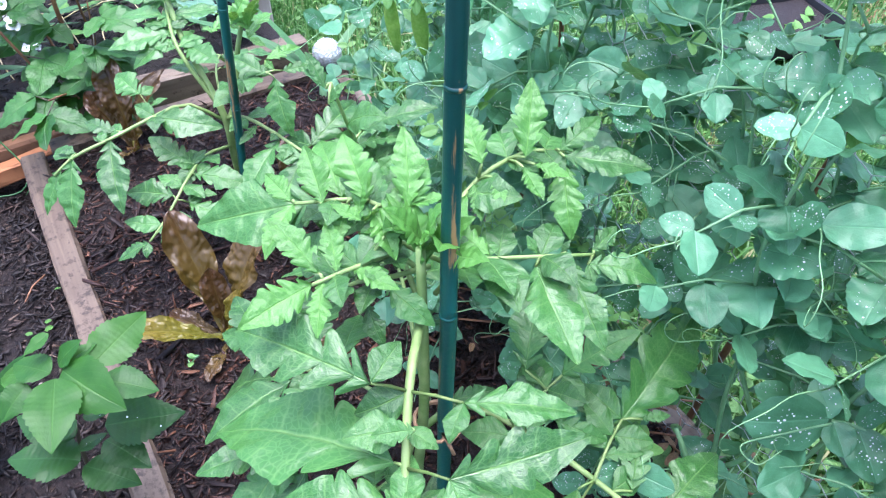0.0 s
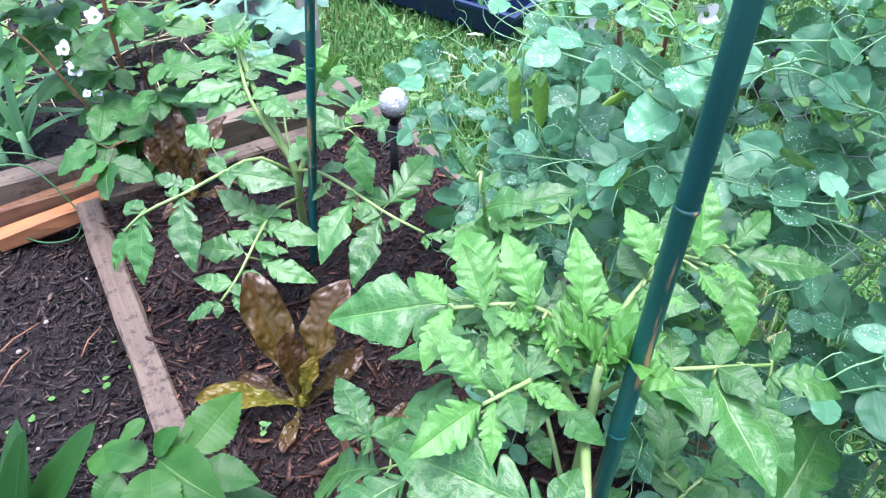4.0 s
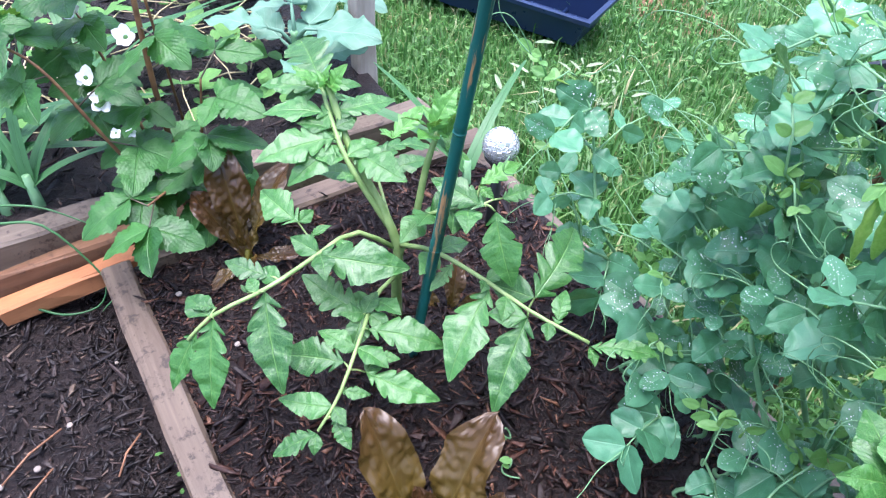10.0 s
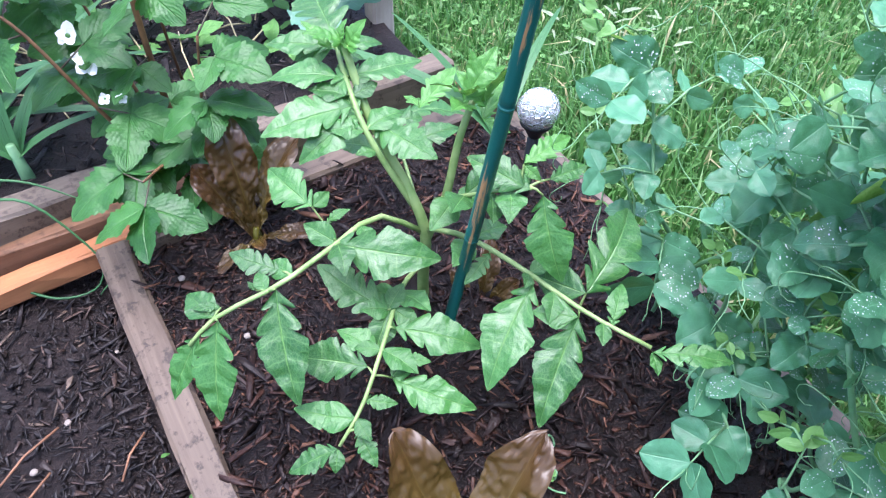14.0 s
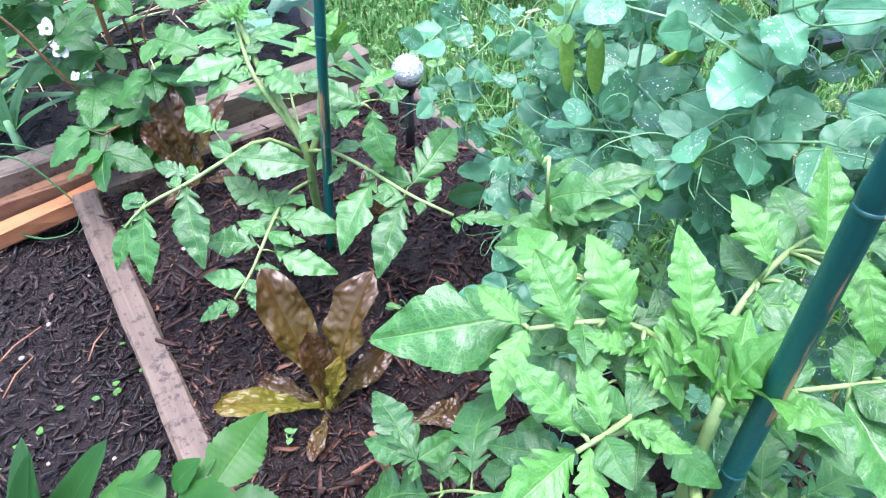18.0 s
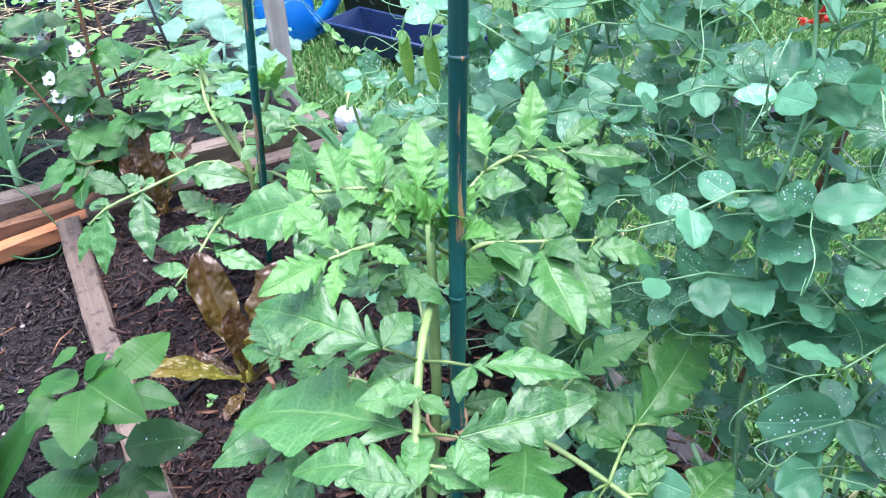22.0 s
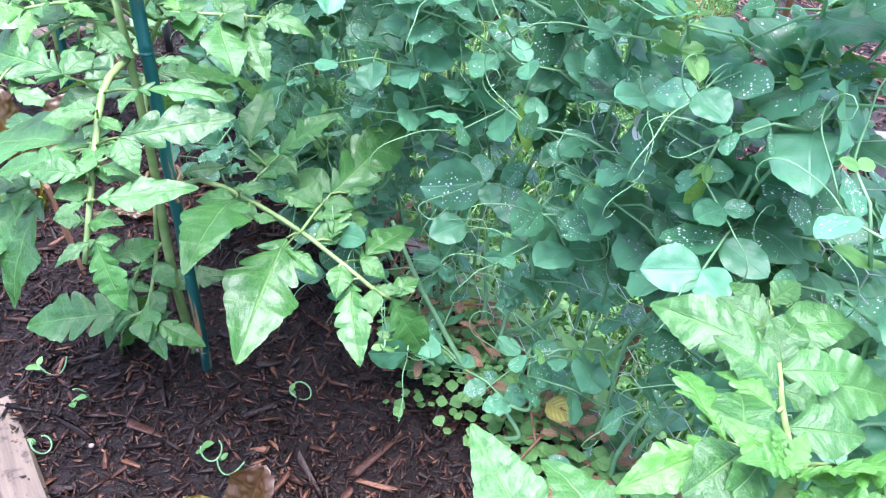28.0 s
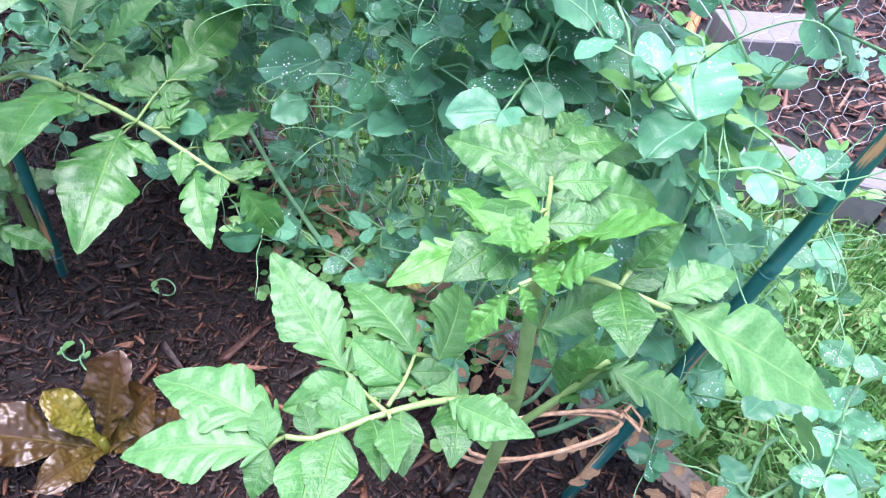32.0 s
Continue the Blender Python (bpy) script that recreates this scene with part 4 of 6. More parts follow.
leaflet(t1, (-0.074, 0.428, 0.362), (-0.032, 0.422, 0.374), False, 0.95)
leaflet(t1, (-0.072, 0.436, 0.369), (-0.016, 0.432, 0.390), False, 0.95)
leaflet(t1, (-0.075, 0.426, 0.359), (-0.100, 0.429, 0.365), False, 0.95)
leaflet(t1, (-0.068, 0.407, 0.358), (-0.092, 0.394, 0.350), False, 0.95)
leaflet(t1, (-0.065, 0.390, 0.359), (-0.044, 0.398, 0.377), False, 0.95)
leaflet(t1, (-0.066, 0.388, 0.357), (-0.086, 0.400, 0.369), False, 0.95)
leaflet(t1, (-0.059, 0.380, 0.353), (-0.074, 0.365, 0.345), False, 0.95)
leaflet(t1, (-0.067, 0.415, 0.352), (-0.046, 0.421, 0.369), False, 0.95)
stem(t1, [(-0.026, 0.288, 0.340), (-0.058, 0.382, 0.354), (-0.074, 0.425, 0.359), (-0.085, 0.401, 0.431)], 0.0020, 0.0011, TOMATO_STEM, "leaf_stalk", 12)
leaflet(t1, (-0.005, 0.216, 0.355), (0.055, 0.214, 0.350), False, 0.80)
leaflet(t1, (-0.013, 0.182, 0.338), (0.063, 0.201, 0.342), False, 0.95)
leaflet(t1, (-0.025, 0.147, 0.312), (0.040, 0.154, 0.312), False, 0.95)
leaflet(t1, (-0.054, 0.225, 0.360), (-0.132, 0.271, 0.355), False, 1.00)
leaflet(t1, (-0.117, 0.250, 0.240), (-0.164, 0.204, 0.190), False, 0.90)
leaflet(t1, (-0.118, 0.249, 0.245), (-0.176, 0.238, 0.240), False, 1.00)
leaflet(t1, (-0.031, 0.206, 0.345), (-0.054, 0.205, 0.345), False, 1.30)
leaflet(t1, (-0.033, 0.165, 0.320), (-0.074, 0.170, 0.315), False, 1.20)
leaflet(t1, (-0.019, 0.169, 0.330), (-0.015, 0.179, 0.335), False, 1.30)
leaflet(t1, (-0.037, 0.152, 0.290), (-0.058, 0.152, 0.290), False, 1.20)
leaflet(t1, (-0.027, 0.173, 0.320), (-0.005, 0.165, 0.320), False, 1.20)
leaflet(t1, (0.124, 0.296, 0.205), (0.203, 0.384, 0.229))
leaflet(t1, (0.141, 0.211, 0.172), (0.147, 0.139, 0.141))
leaflet(t1, (0.085, 0.247, 0.192), (0.043, 0.128, 0.168))
leaflet(t1, (0.178, 0.207, 0.155), (0.210, 0.195, 0.082))
leaflet(t1, (0.150, 0.238, 0.172), (0.203, 0.288, 0.170))
leaflet(t1, (0.038, 0.280, 0.210), (0.026, 0.157, 0.230))
leaflet(t1, (0.049, 0.317, 0.240), (0.064, 0.381, 0.266))
leaflet(t1, (0.077, 0.316, 0.235), (0.130, 0.334, 0.272))
leaflet(t1, (0.106, 0.271, 0.195), (0.137, 0.273, 0.200))
leaflet(t1, (0.125, 0.246, 0.190), (0.141, 0.300, 0.195))
leaflet(t1, (0.083, 0.235, 0.190), (0.114, 0.211, 0.178))
leaflet(t1, (0.163, 0.213, 0.163), (0.192, 0.208, 0.158))
leaflet(t1, (0.057, 0.301, 0.220), (0.084, 0.303, 0.222))
leaflet(t1, (0.037, 0.290, 0.215), (0.068, 0.289, 0.213))
leaflet(t1, (-0.010, 0.303, 0.220), (0.028, 0.310, 0.222))
leaflet(t1, (0.072, 0.293, 0.210), (0.110, 0.278, 0.200))
leaflet(t1, (0.051, 0.268, 0.200), (0.075, 0.265, 0.195))
leaflet(t1, (0.103, 0.295, 0.205), (0.086, 0.332, 0.210))
leaflet(t1, (0.140, 0.296, 0.205), (0.162, 0.301, 0.205))
leaflet(t1, (0.130, 0.219, 0.178), (0.126, 0.206, 0.170))
leaflet(t1, (-0.042, 0.201, 0.320), (-0.152, 0.259, 0.273))
leaflet(t1, (-0.103, 0.235, 0.245), (-0.138, 0.192, 0.166))
leaflet(t1, (-0.026, 0.131, 0.290), (-0.012, 0.109, 0.245))
leaflet(t1, (-0.026, 0.131, 0.290), (-0.051, 0.118, 0.280))
leaflet(t1, (-0.025, 0.134, 0.270), (0.006, 0.160, 0.260))
leaflet(t1, (-0.063, 0.251, 0.090), (-0.174, 0.265, 0.069))
leaflet(t1, (-0.047, 0.243, 0.090), (0.000, 0.222, 0.070))
leaflet(t1, (-0.036, 0.175, 0.315), (-0.105, 0.191, 0.300))
leaflet(t1, (-0.032, 0.148, 0.310), (-0.049, 0.134, 0.305))
leaflet(t1, (-0.060, 0.251, 0.090), (-0.032, 0.220, 0.060))
leaflet(t1, (-0.048, 0.279, 0.100), (0.021, 0.300, 0.100))
stem(t1, [(0.097, 0.252, 0.194), (0.111, 0.277, 0.200), (0.124, 0.296, 0.205)], 0.0014, 0.0010, TOMATO_STEM, "leaf_stalk", 10)
stem(t1, [(0.041, 0.292, 0.205), (0.060, 0.306, 0.220), (0.077, 0.316, 0.235)], 0.0014, 0.0010, TOMATO_STEM, "leaf_stalk", 10)
stem(t1, [(-0.034, 0.285, 0.200), (-0.043, 0.280, 0.140), (-0.055, 0.258, 0.095), (-0.070, 0.248, 0.090)], 0.0022, 0.0014, TOMATO_STEM, "leaf_stalk", 12)
shoot_tip(t1, (-0.024, 0.290, 0.395), 0.040, 9, 3)
shoot_tip(t1, (-0.062, 0.31, 0.40), 0.03, 5, 4)

# ---- tomato at the far end ----
t2 = thing("tomato_plant", "open-branched green tomato plant beside a green stake in mulch", "tomato plant", "tomato plants")
stem(t2, [(-0.288, 0.80, -0.02), (-0.290, 0.795, 0.06), (-0.288, 0.79, 0.125), (-0.300, 0.80, 0.165), (-0.335, 0.84, 0.215), (-0.355, 0.875, 0.26)], 0.0062, 0.0032, TOMATO_STEM)
stem(t2, [(-0.288, 0.79, 0.12), (-0.272, 0.80, 0.16), (-0.262, 0.812, 0.215), (-0.252, 0.82, 0.25)], 0.0045, 0.0028, TOMATO_STEM, "side_stem")
stem(t2, [(-0.295, 0.795, 0.150), (-0.334, 0.815, 0.215), (-0.355, 0.862, 0.240), (-0.366, 0.901, 0.247)], 0.0030, 0.0018, TOMATO_STEM, "leaf_stalk", 12)
stem(t2, [(-0.290, 0.790, 0.130), (-0.328, 0.775, 0.165), (-0.364, 0.734, 0.170), (-0.399, 0.703, 0.165), (-0.444, 0.685, 0.150), (-0.465, 0.669, 0.135)], 0.0026, 0.0016, TOMATO_STEM, "leaf_stalk", 12)
stem(t2, [(-0.290, 0.790, 0.090), (-0.309, 0.742, 0.110), (-0.320, 0.691, 0.112), (-0.336, 0.641, 0.095), (-0.353, 0.614, 0.080)], 0.0024, 0.0014, TOMATO_STEM, "leaf_stalk", 12)
stem(t2, [(-0.286, 0.790, 0.135), (-0.254, 0.762, 0.155), (-0.215, 0.729, 0.158), (-0.167, 0.687, 0.155), (-0.122, 0.657, 0.152)], 0.0026, 0.0016, TOMATO_STEM, "leaf_stalk", 12)
stem(t2, [(-0.280, 0.795, 0.165), (-0.249, 0.762, 0.205), (-0.213, 0.745, 0.230)], 0.0020, 0.0012, TOMATO_STEM, "leaf_stalk", 12)
leaflet(t2, (-0.365, 0.900, 0.247), (-0.392, 0.987, 0.250), False, 1.25)
leaflet(t2, (-0.369, 0.893, 0.247), (-0.425, 0.909, 0.243), False, 1.10)
leaflet(t2, (-0.361, 0.893, 0.247), (-0.327, 0.911, 0.240), False, 1.00)
leaflet(t2, (-0.354, 0.859, 0.240), (-0.419, 0.870, 0.235), False, 1.10)
leaflet(t2, (-0.348, 0.835, 0.230), (-0.421, 0.812, 0.225), False, 1.20)
leaflet(t2, (-0.330, 0.829, 0.220), (-0.281, 0.787, 0.215), False, 1.20)
leaflet(t2, (-0.352, 0.862, 0.240), (-0.290, 0.888, 0.235), False, 1.00)
leaflet(t2, (-0.343, 0.831, 0.225), (-0.386, 0.793, 0.200), False, 1.10)
leaflet(t2, (-0.378, 0.766, 0.185), (-0.418, 0.802, 0.190), False, 1.30)
leaflet(t2, (-0.360, 0.741, 0.170), (-0.277, 0.728, 0.155), False, 1.10)
leaflet(t2, (-0.368, 0.763, 0.170), (-0.350, 0.775, 0.175), False, 1.00)
leaflet(t2, (-0.400, 0.699, 0.165), (-0.390, 0.633, 0.105), False, 1.00)
leaflet(t2, (-0.443, 0.681, 0.150), (-0.452, 0.633, 0.085), False, 1.00)
leaflet(t2, (-0.458, 0.674, 0.140), (-0.487, 0.651, 0.090), False, 0.90)
leaflet(t2, (-0.399, 0.717, 0.165), (-0.442, 0.730, 0.165), False, 1.20)
leaflet(t2, (-0.443, 0.693, 0.150), (-0.464, 0.693, 0.150), False, 1.10)
leaflet(t2, (-0.416, 0.702, 0.160), (-0.423, 0.706, 0.165), False, 1.20)
leaflet(t2, (-0.333, 0.669, 0.105), (-0.395, 0.687, 0.100), False, 1.10)
leaflet(t2, (-0.314, 0.662, 0.100), (-0.249, 0.639, 0.080), False, 1.00)
leaflet(t2, (-0.313, 0.701, 0.112), (-0.240, 0.693, 0.100), False, 1.10)
leaflet(t2, (-0.346, 0.632, 0.085), (-0.391, 0.642, 0.085), False, 1.10)
leaflet(t2, (-0.339, 0.626, 0.085), (-0.325, 0.601, 0.070), False, 1.20)
leaflet(t2, (-0.319, 0.716, 0.115), (-0.381, 0.745, 0.130), False, 1.30)
leaflet(t2, (-0.354, 0.612, 0.080), (-0.393, 0.603, 0.060), False, 1.10)
leaflet(t2, (-0.324, 0.680, 0.105), (-0.357, 0.704, 0.110), False, 1.20)
leaflet(t2, (-0.308, 0.678, 0.100), (-0.283, 0.679, 0.100), False, 1.20)
leaflet(t2, (-0.335, 0.646, 0.095), (-0.309, 0.642, 0.090), False, 1.10)
leaflet(t2, (-0.204, 0.713, 0.155), (-0.247, 0.649, 0.110), False, 1.05)
leaflet(t2, (-0.172, 0.684, 0.152), (-0.209, 0.623, 0.100), False, 1.00)
leaflet(t2, (-0.164, 0.704, 0.155), (-0.112, 0.787, 0.160), False, 1.00)
leaflet(t2, (-0.236, 0.745, 0.155), (-0.255, 0.722, 0.140), False, 1.10)
leaflet(t2, (-0.122, 0.654, 0.150), (-0.064, 0.642, 0.150), False, 0.80)
leaflet(t2, (-0.147, 0.677, 0.150), (-0.137, 0.715, 0.155), False, 1.00)
leaflet(t2, (-0.212, 0.741, 0.230), (-0.259, 0.769, 0.235), False, 1.00)
leaflet(t2, (-0.203, 0.741, 0.225), (-0.191, 0.706, 0.165), False, 1.10)
leaflet(t2, (-0.196, 0.758, 0.225), (-0.164, 0.778, 0.220), False, 1.00)
leaflet(t2, (-0.216, 0.763, 0.235), (-0.176, 0.794, 0.235), True, 0.90)
leaflet(t2, (-0.294, 0.828, 0.235), (-0.262, 0.868, 0.245), True, 1.00)
leaflet(t2, (-0.245, 0.810, 0.240), (-0.219, 0.862, 0.245), True, 0.90)
tomato_leaf(t2, [(-0.292, 0.80, 0.14), (-0.31, 0.86, 0.16), (-0.32, 0.92, 0.15), (-0.322, 0.945, 0.135)], 0.072, seed=28, petiole=0.35, pairs=2)
shoot_tip(t2, (-0.252, 0.82, 0.255), 0.045, 8, 5)
shoot_tip(t2, (-0.357, 0.88, 0.262), 0.04, 5, 6)

# ---- tomato beside the near stake ----
t3 = thing("tomato_plant", "pale green young tomato plant tied with jute to a stake", "tomato plant", "tomato plants")
stem(t3, [(0.328, -0.095, -0.02), (0.324, -0.105, 0.12), (0.314, -0.122, 0.27), (0.308, -0.118, 0.35), (0.303, -0.115, 0.40)], 0.0052, 0.0030, TOMATO_STEM)
for pts, thick in (
        ([(0.304, -0.114, 0.393), (0.325, -0.077, 0.376), (0.342, -0.042, 0.371), (0.361, 0.000, 0.362)], 0.0016),
        ([(0.314, -0.124, 0.285), (0.264, -0.144, 0.332), (0.235, -0.147, 0.335), (0.205, -0.152, 0.333), (0.192, -0.150, 0.335)], 0.0017),
        ([(0.235, -0.147, 0.335), (0.228, -0.135, 0.333), (0.222, -0.121, 0.330)], 0.0011),
        ([(0.236, -0.144, 0.335), (0.246, -0.132, 0.334), (0.254, -0.119, 0.334)], 0.0011),
        ([(0.304, -0.119, 0.385), (0.318, -0.140, 0.400), (0.334, -0.155, 0.402), (0.341, -0.158, 0.400)], 0.0015),
        ([(0.318, -0.122, 0.245), (0.339, -0.128, 0.290), (0.349, -0.134, 0.325)], 0.0024),
        ([(0.304, -0.115, 0.390), (0.295, -0.106, 0.390), (0.284, -0.098, 0.386)], 0.0016)):
    stem(t3, pts, thick, thick * 0.7, TOMATO_STEM, "leaf_stalk", 10)
leaflet(t3, (0.222, -0.121, 0.330), (0.193, -0.060, 0.347), False)
leaflet(t3, (0.254, -0.120, 0.335), (0.234, -0.064, 0.325), False)
leaflet(t3, (0.192, -0.148, 0.335), (0.143, -0.106, 0.330), False)
leaflet(t3, (0.185, -0.154, 0.335), (0.128, -0.137, 0.325), False)
leaflet(t3, (0.235, -0.153, 0.340), (0.232, -0.181, 0.350), False)
leaflet(t3, (0.263, -0.146, 0.335), (0.289, -0.177, 0.345), False)
leaflet(t3, (0.221, -0.127, 0.330), (0.204, -0.136, 0.335), False)
leaflet(t3, (0.270, -0.110, 0.310), (0.302, -0.056, 0.295), False)
leaflet(t3, (0.287, -0.099, 0.385), (0.238, -0.110, 0.379), True)
leaflet(t3, (0.285, -0.094, 0.385), (0.287, -0.049, 0.370), True)
leaflet(t3, (0.282, -0.137, 0.395), (0.266, -0.139, 0.370), True)
leaflet(t3, (0.285, -0.137, 0.400), (0.291, -0.146, 0.385), True)
leaflet(t3, (0.315, -0.118, 0.400), (0.330, -0.151, 0.440), True)
leaflet(t3, (0.298, -0.135, 0.395), (0.316, -0.148, 0.420), True)
leaflet(t3, (0.298, -0.142, 0.375), (0.339, -0.133, 0.380), False)
leaflet(t3, (0.336, -0.154, 0.400), (0.374, -0.147, 0.405), False)
leaflet(t3, (0.335, -0.154, 0.400), (0.320, -0.155, 0.375), False)
leaflet(t3, (0.341, -0.157, 0.400), (0.408, -0.195, 0.375), False)
leaflet(t3, (0.346, -0.136, 0.325), (0.394, -0.167, 0.300), False)
leaflet(t3, (0.338, -0.044, 0.372), (0.293, -0.003, 0.360), False)
leaflet(t3, (0.356, -0.010, 0.365), (0.344, 0.014, 0.360), False)
leaflet(t3, (0.359, -0.004, 0.363), (0.387, 0.017, 0.360), False)
leaflet(t3, (0.353, -0.021, 0.367), (0.415, -0.014, 0.352), False)
leaflet(t3, (0.339, -0.055, 0.370), (0.403, -0.057, 0.355), False)
leaflet(t3, (0.344, -0.042, 0.370), (0.359, -0.036, 0.370), False)
leaflet(t3, (0.330, -0.141, 0.405), (0.344, -0.140, 0.430), False)
leaflet(t3, (0.300, -0.120, 0.400), (0.290, -0.100, 0.400), True)
leaflet(t3, (0.336, -0.137, 0.400), (0.344, -0.149, 0.385), False)
leaflet(t3, (0.319, -0.081, 0.380), (0.307, -0.051, 0.370), True)
leaflet(t3, (0.233, -0.138, 0.330), (0.202, -0.112, 0.310), False)
leaflet(t3, (0.240, -0.128, 0.320), (0.248, -0.111, 0.315), False)
shoot_tip(t3, (0.300, -0.118, 0.398), 0.030, 8, 7)

for plant in (t1, t2, t3):
    for lf in [c for c in plant.children if c.name.startswith("leaflet")]:
        p = lf.matrix_basis.translation
        near, stalk = min((min((q - p).length for q in line), i) for i, (line, ob) in enumerate(STALKS[plant.name]))
        if near < 0.045:
            line, ob = STALKS[plant.name][stalk]
            lf.parent = ob
            q = min(line, key=lambda w: (w - p).length)
            if near > 0.004:
                part("leaflet_stalk", tube("leaflet_stalk", [q, q.lerp(p, 0.5) + Vector((0, 0, 0.0015)), p], [0.0011, 0.0010, 0.0008], TOMATO_STEM, 6), ob)

tie = thing("plant_tie", "pale brown twisted jute tie looped round stem and stake", "tie", "ties", (0.38, -0.085, 0.15))
loop = []
for i in range(30):
    a = i / 29 * 2 * math.pi * 2
    loop.append((0.062 * math.cos(a) - 0.004, 0.016 * math.sin(a), 0.004 * math.sin(a * 0.5) + 0.004 * math.cos(a * 2.3)))
part("cord", tube("cord", loop, 0.0016, TIE, 6), tie)
part("knot", tube("knot", [(0.055, 0.0, 0.006), (0.070, 0.010, 0.0), (0.078, 0.0, -0.006), (0.066, -0.012, 0.004), (0.058, 0.004, 0.006), (0.085, -0.006, -0.02)], 0.0016, TIE, 6), tie)

tie = thing("plant_tie", "pale brown jute tie round the middle stake and stem", "tie", "ties", (-0.019, 0.278, 0.235))
part("cord", tube("cord", [(0.014 * math.cos(a * 0.42), 0.016 * math.sin(a * 0.42), 0.003 * math.sin(a * 0.9)) for a in range(31)], 0.0014, TIE, 6), tie)
part("knot", tube("knot", [(0.013, -0.006, 0.0), (0.017, -0.012, 0.004), (0.010, -0.018, -0.002), (0.006, -0.013, 0.004), (0.014, -0.02, -0.012)], 0.0014, TIE, 6), tie)

# ---- peas along the wire ----
def tendril_data(p, d, length, r, turns=1.6):
    """A tendril that runs out and curls at its end."""
    d = d.normalized()
    side = d.cross(Vector((0, 0, 1)))
    side = side.normalized() if side.length > 1e-3 else Vector((1, 0, 0))
    up = side.cross(d)
    pts, q, a, k = [p], p.copy(), r.uniform(-0.3, 0.3), r.choice((-1, 1))
    n = 16
    for i in range(n):
        s = i / n
        a += k * (0.05 + turns * 6.28 / n * max(0, s - 0.45) * 2.2)
        q = q + (d * math.cos(a) + up * math.sin(a) + side * 0.15 * math.sin(i * 0.8)) * length / n
        pts.append(q.copy())
    return tube_data(pts, [0.0006 - 0.0003 * i / n for i in range(n + 1)], 4)


def tendril(plant, data):
    part("tendril", mesh_of("tendril", *data, PEA_STEM), plant)


def pea_plant(base, height, lean, seed, young=False, stip=1.0):
    """A pea vine: nodes with clasping stipules, a stalk with paired leaflets, and branched tendrils; it ends in young leaves."""
    r = random.Random(seed)
    plant = thing("pea_plant", "blue-green pea vine with tendrils climbing chicken wire" if seed % 3 else "blue-green pea vine wet with raindrops on the wire", "pea plant", "pea plants")
    b = Vector(base)
    pts = [b]
    for i in range(1, 8):
        f = i / 7
        pts.append(b + Vector(lean) * f ** 1.3 + Vector((r.uniform(-1, 1) * 0.020, r.uniform(-1, 1) * 0.020, height * f)))
    pts[-1] = pts[-2] + Vector((r.uniform(-1, 1), r.uniform(-1, 1), r.uniform(-0.1, 0.8))).normalized() * 0.045
    line = spline(pts, 36)
    part("vine", tube("vine", line, [0.0024 * (1 - 0.75 * (i / 35) ** 1.5) for i in range(36)], PEA_STEM, 6), plant)
    k = int(height / 0.037)
    ang = r.uniform(0, 6.28)
    for i in range(1, k + 2):
        f = min(1.0, i / k)
        if f < 0.45 and r.random() < 0.8:
            continue
        p = line[min(35, int(f * 34) + (1 if i > k else 0))]
        ang += math.pi + r.uniform(-0.7, 0.7)
        out = Vector((math.cos(ang), math.sin(ang), 0))
        out = (out - V * 0.12).normalized()
        side = Vector((-out.y, out.x, 0))
        big = (0.028 if f > 0.55 else 0.023) * (0.72 + 0.5 * math.sin(math.pi * min(1, f * 0.85 + 0.1))) * r.uniform(0.75, 1.25)
        new_leaf = f > 0.95 or young
        if f > 0.97:
            big *= 0.6
        for sd in (-1, 1):
            go = (out * 0.5 + side * sd * 0.85 + Vector((0, 0, r.uniform(-0.3, 0.6)))).normalized()
            part("stipule", r.choice(PEA_NEW if new_leaf else PEA_STIPULE), plant, m=aim(p, p + go * min(0.040 * stip, big * stip * r.uniform(0.9, 1.5)), Vector((r.uniform(-.5, .5), r.uniform(-.9, .2), 1)), sd * r.uniform(0.0, 0.7)))
        tip = p + out * r.uniform(0.05, 0.095) * (0.4 if f > 0.97 else 1.0) + Vector((0, 0, r.uniform(-0.015, 0.04)))
        mid = p.lerp(tip, 0.5) + Vector((0, 0, 0.008))
        stalk = part("leaf_stalk", tube("leaf_stalk", [p, mid, tip], [0.0011, 0.0009, 0.0007], PEA_STEM, 5), plant)
        dr = (tip - p).normalized()
        for q in ((0.5, 0.95) if r.random() < 0.7 else (0.9,)):
            c = p.lerp(tip, q) + Vector((0, 0, 0.004))
            for sd in (-1, 1):
                go = (side * sd + dr * r.uniform(0.2, 0.8) + Vector((0, 0, r.uniform(-0.45, 0.45)))).normalized()
                part("leaflet", r.choice(PEA_NEW if new_leaf else PEA_LEAF), stalk, m=aim(c, c + go * big * r.uniform(0.7, 1.1), Vector((r.uniform(-.8, .8), r.uniform(-1.3, .2), 0.9)), r.uniform(-0.7, 0.7)))
        for n in range(r.choice((1, 1, 2, 2))):
            tendril(stalk, tendril_data(tip, dr + side * r.uniform(-0.9, 0.9) * min(n, 1) + Vector((0, 0, r.uniform(-0.3, 0.6))), r.uniform(0.04, 0.11), r, r.uniform(1.0, 2.4)))
    return plant


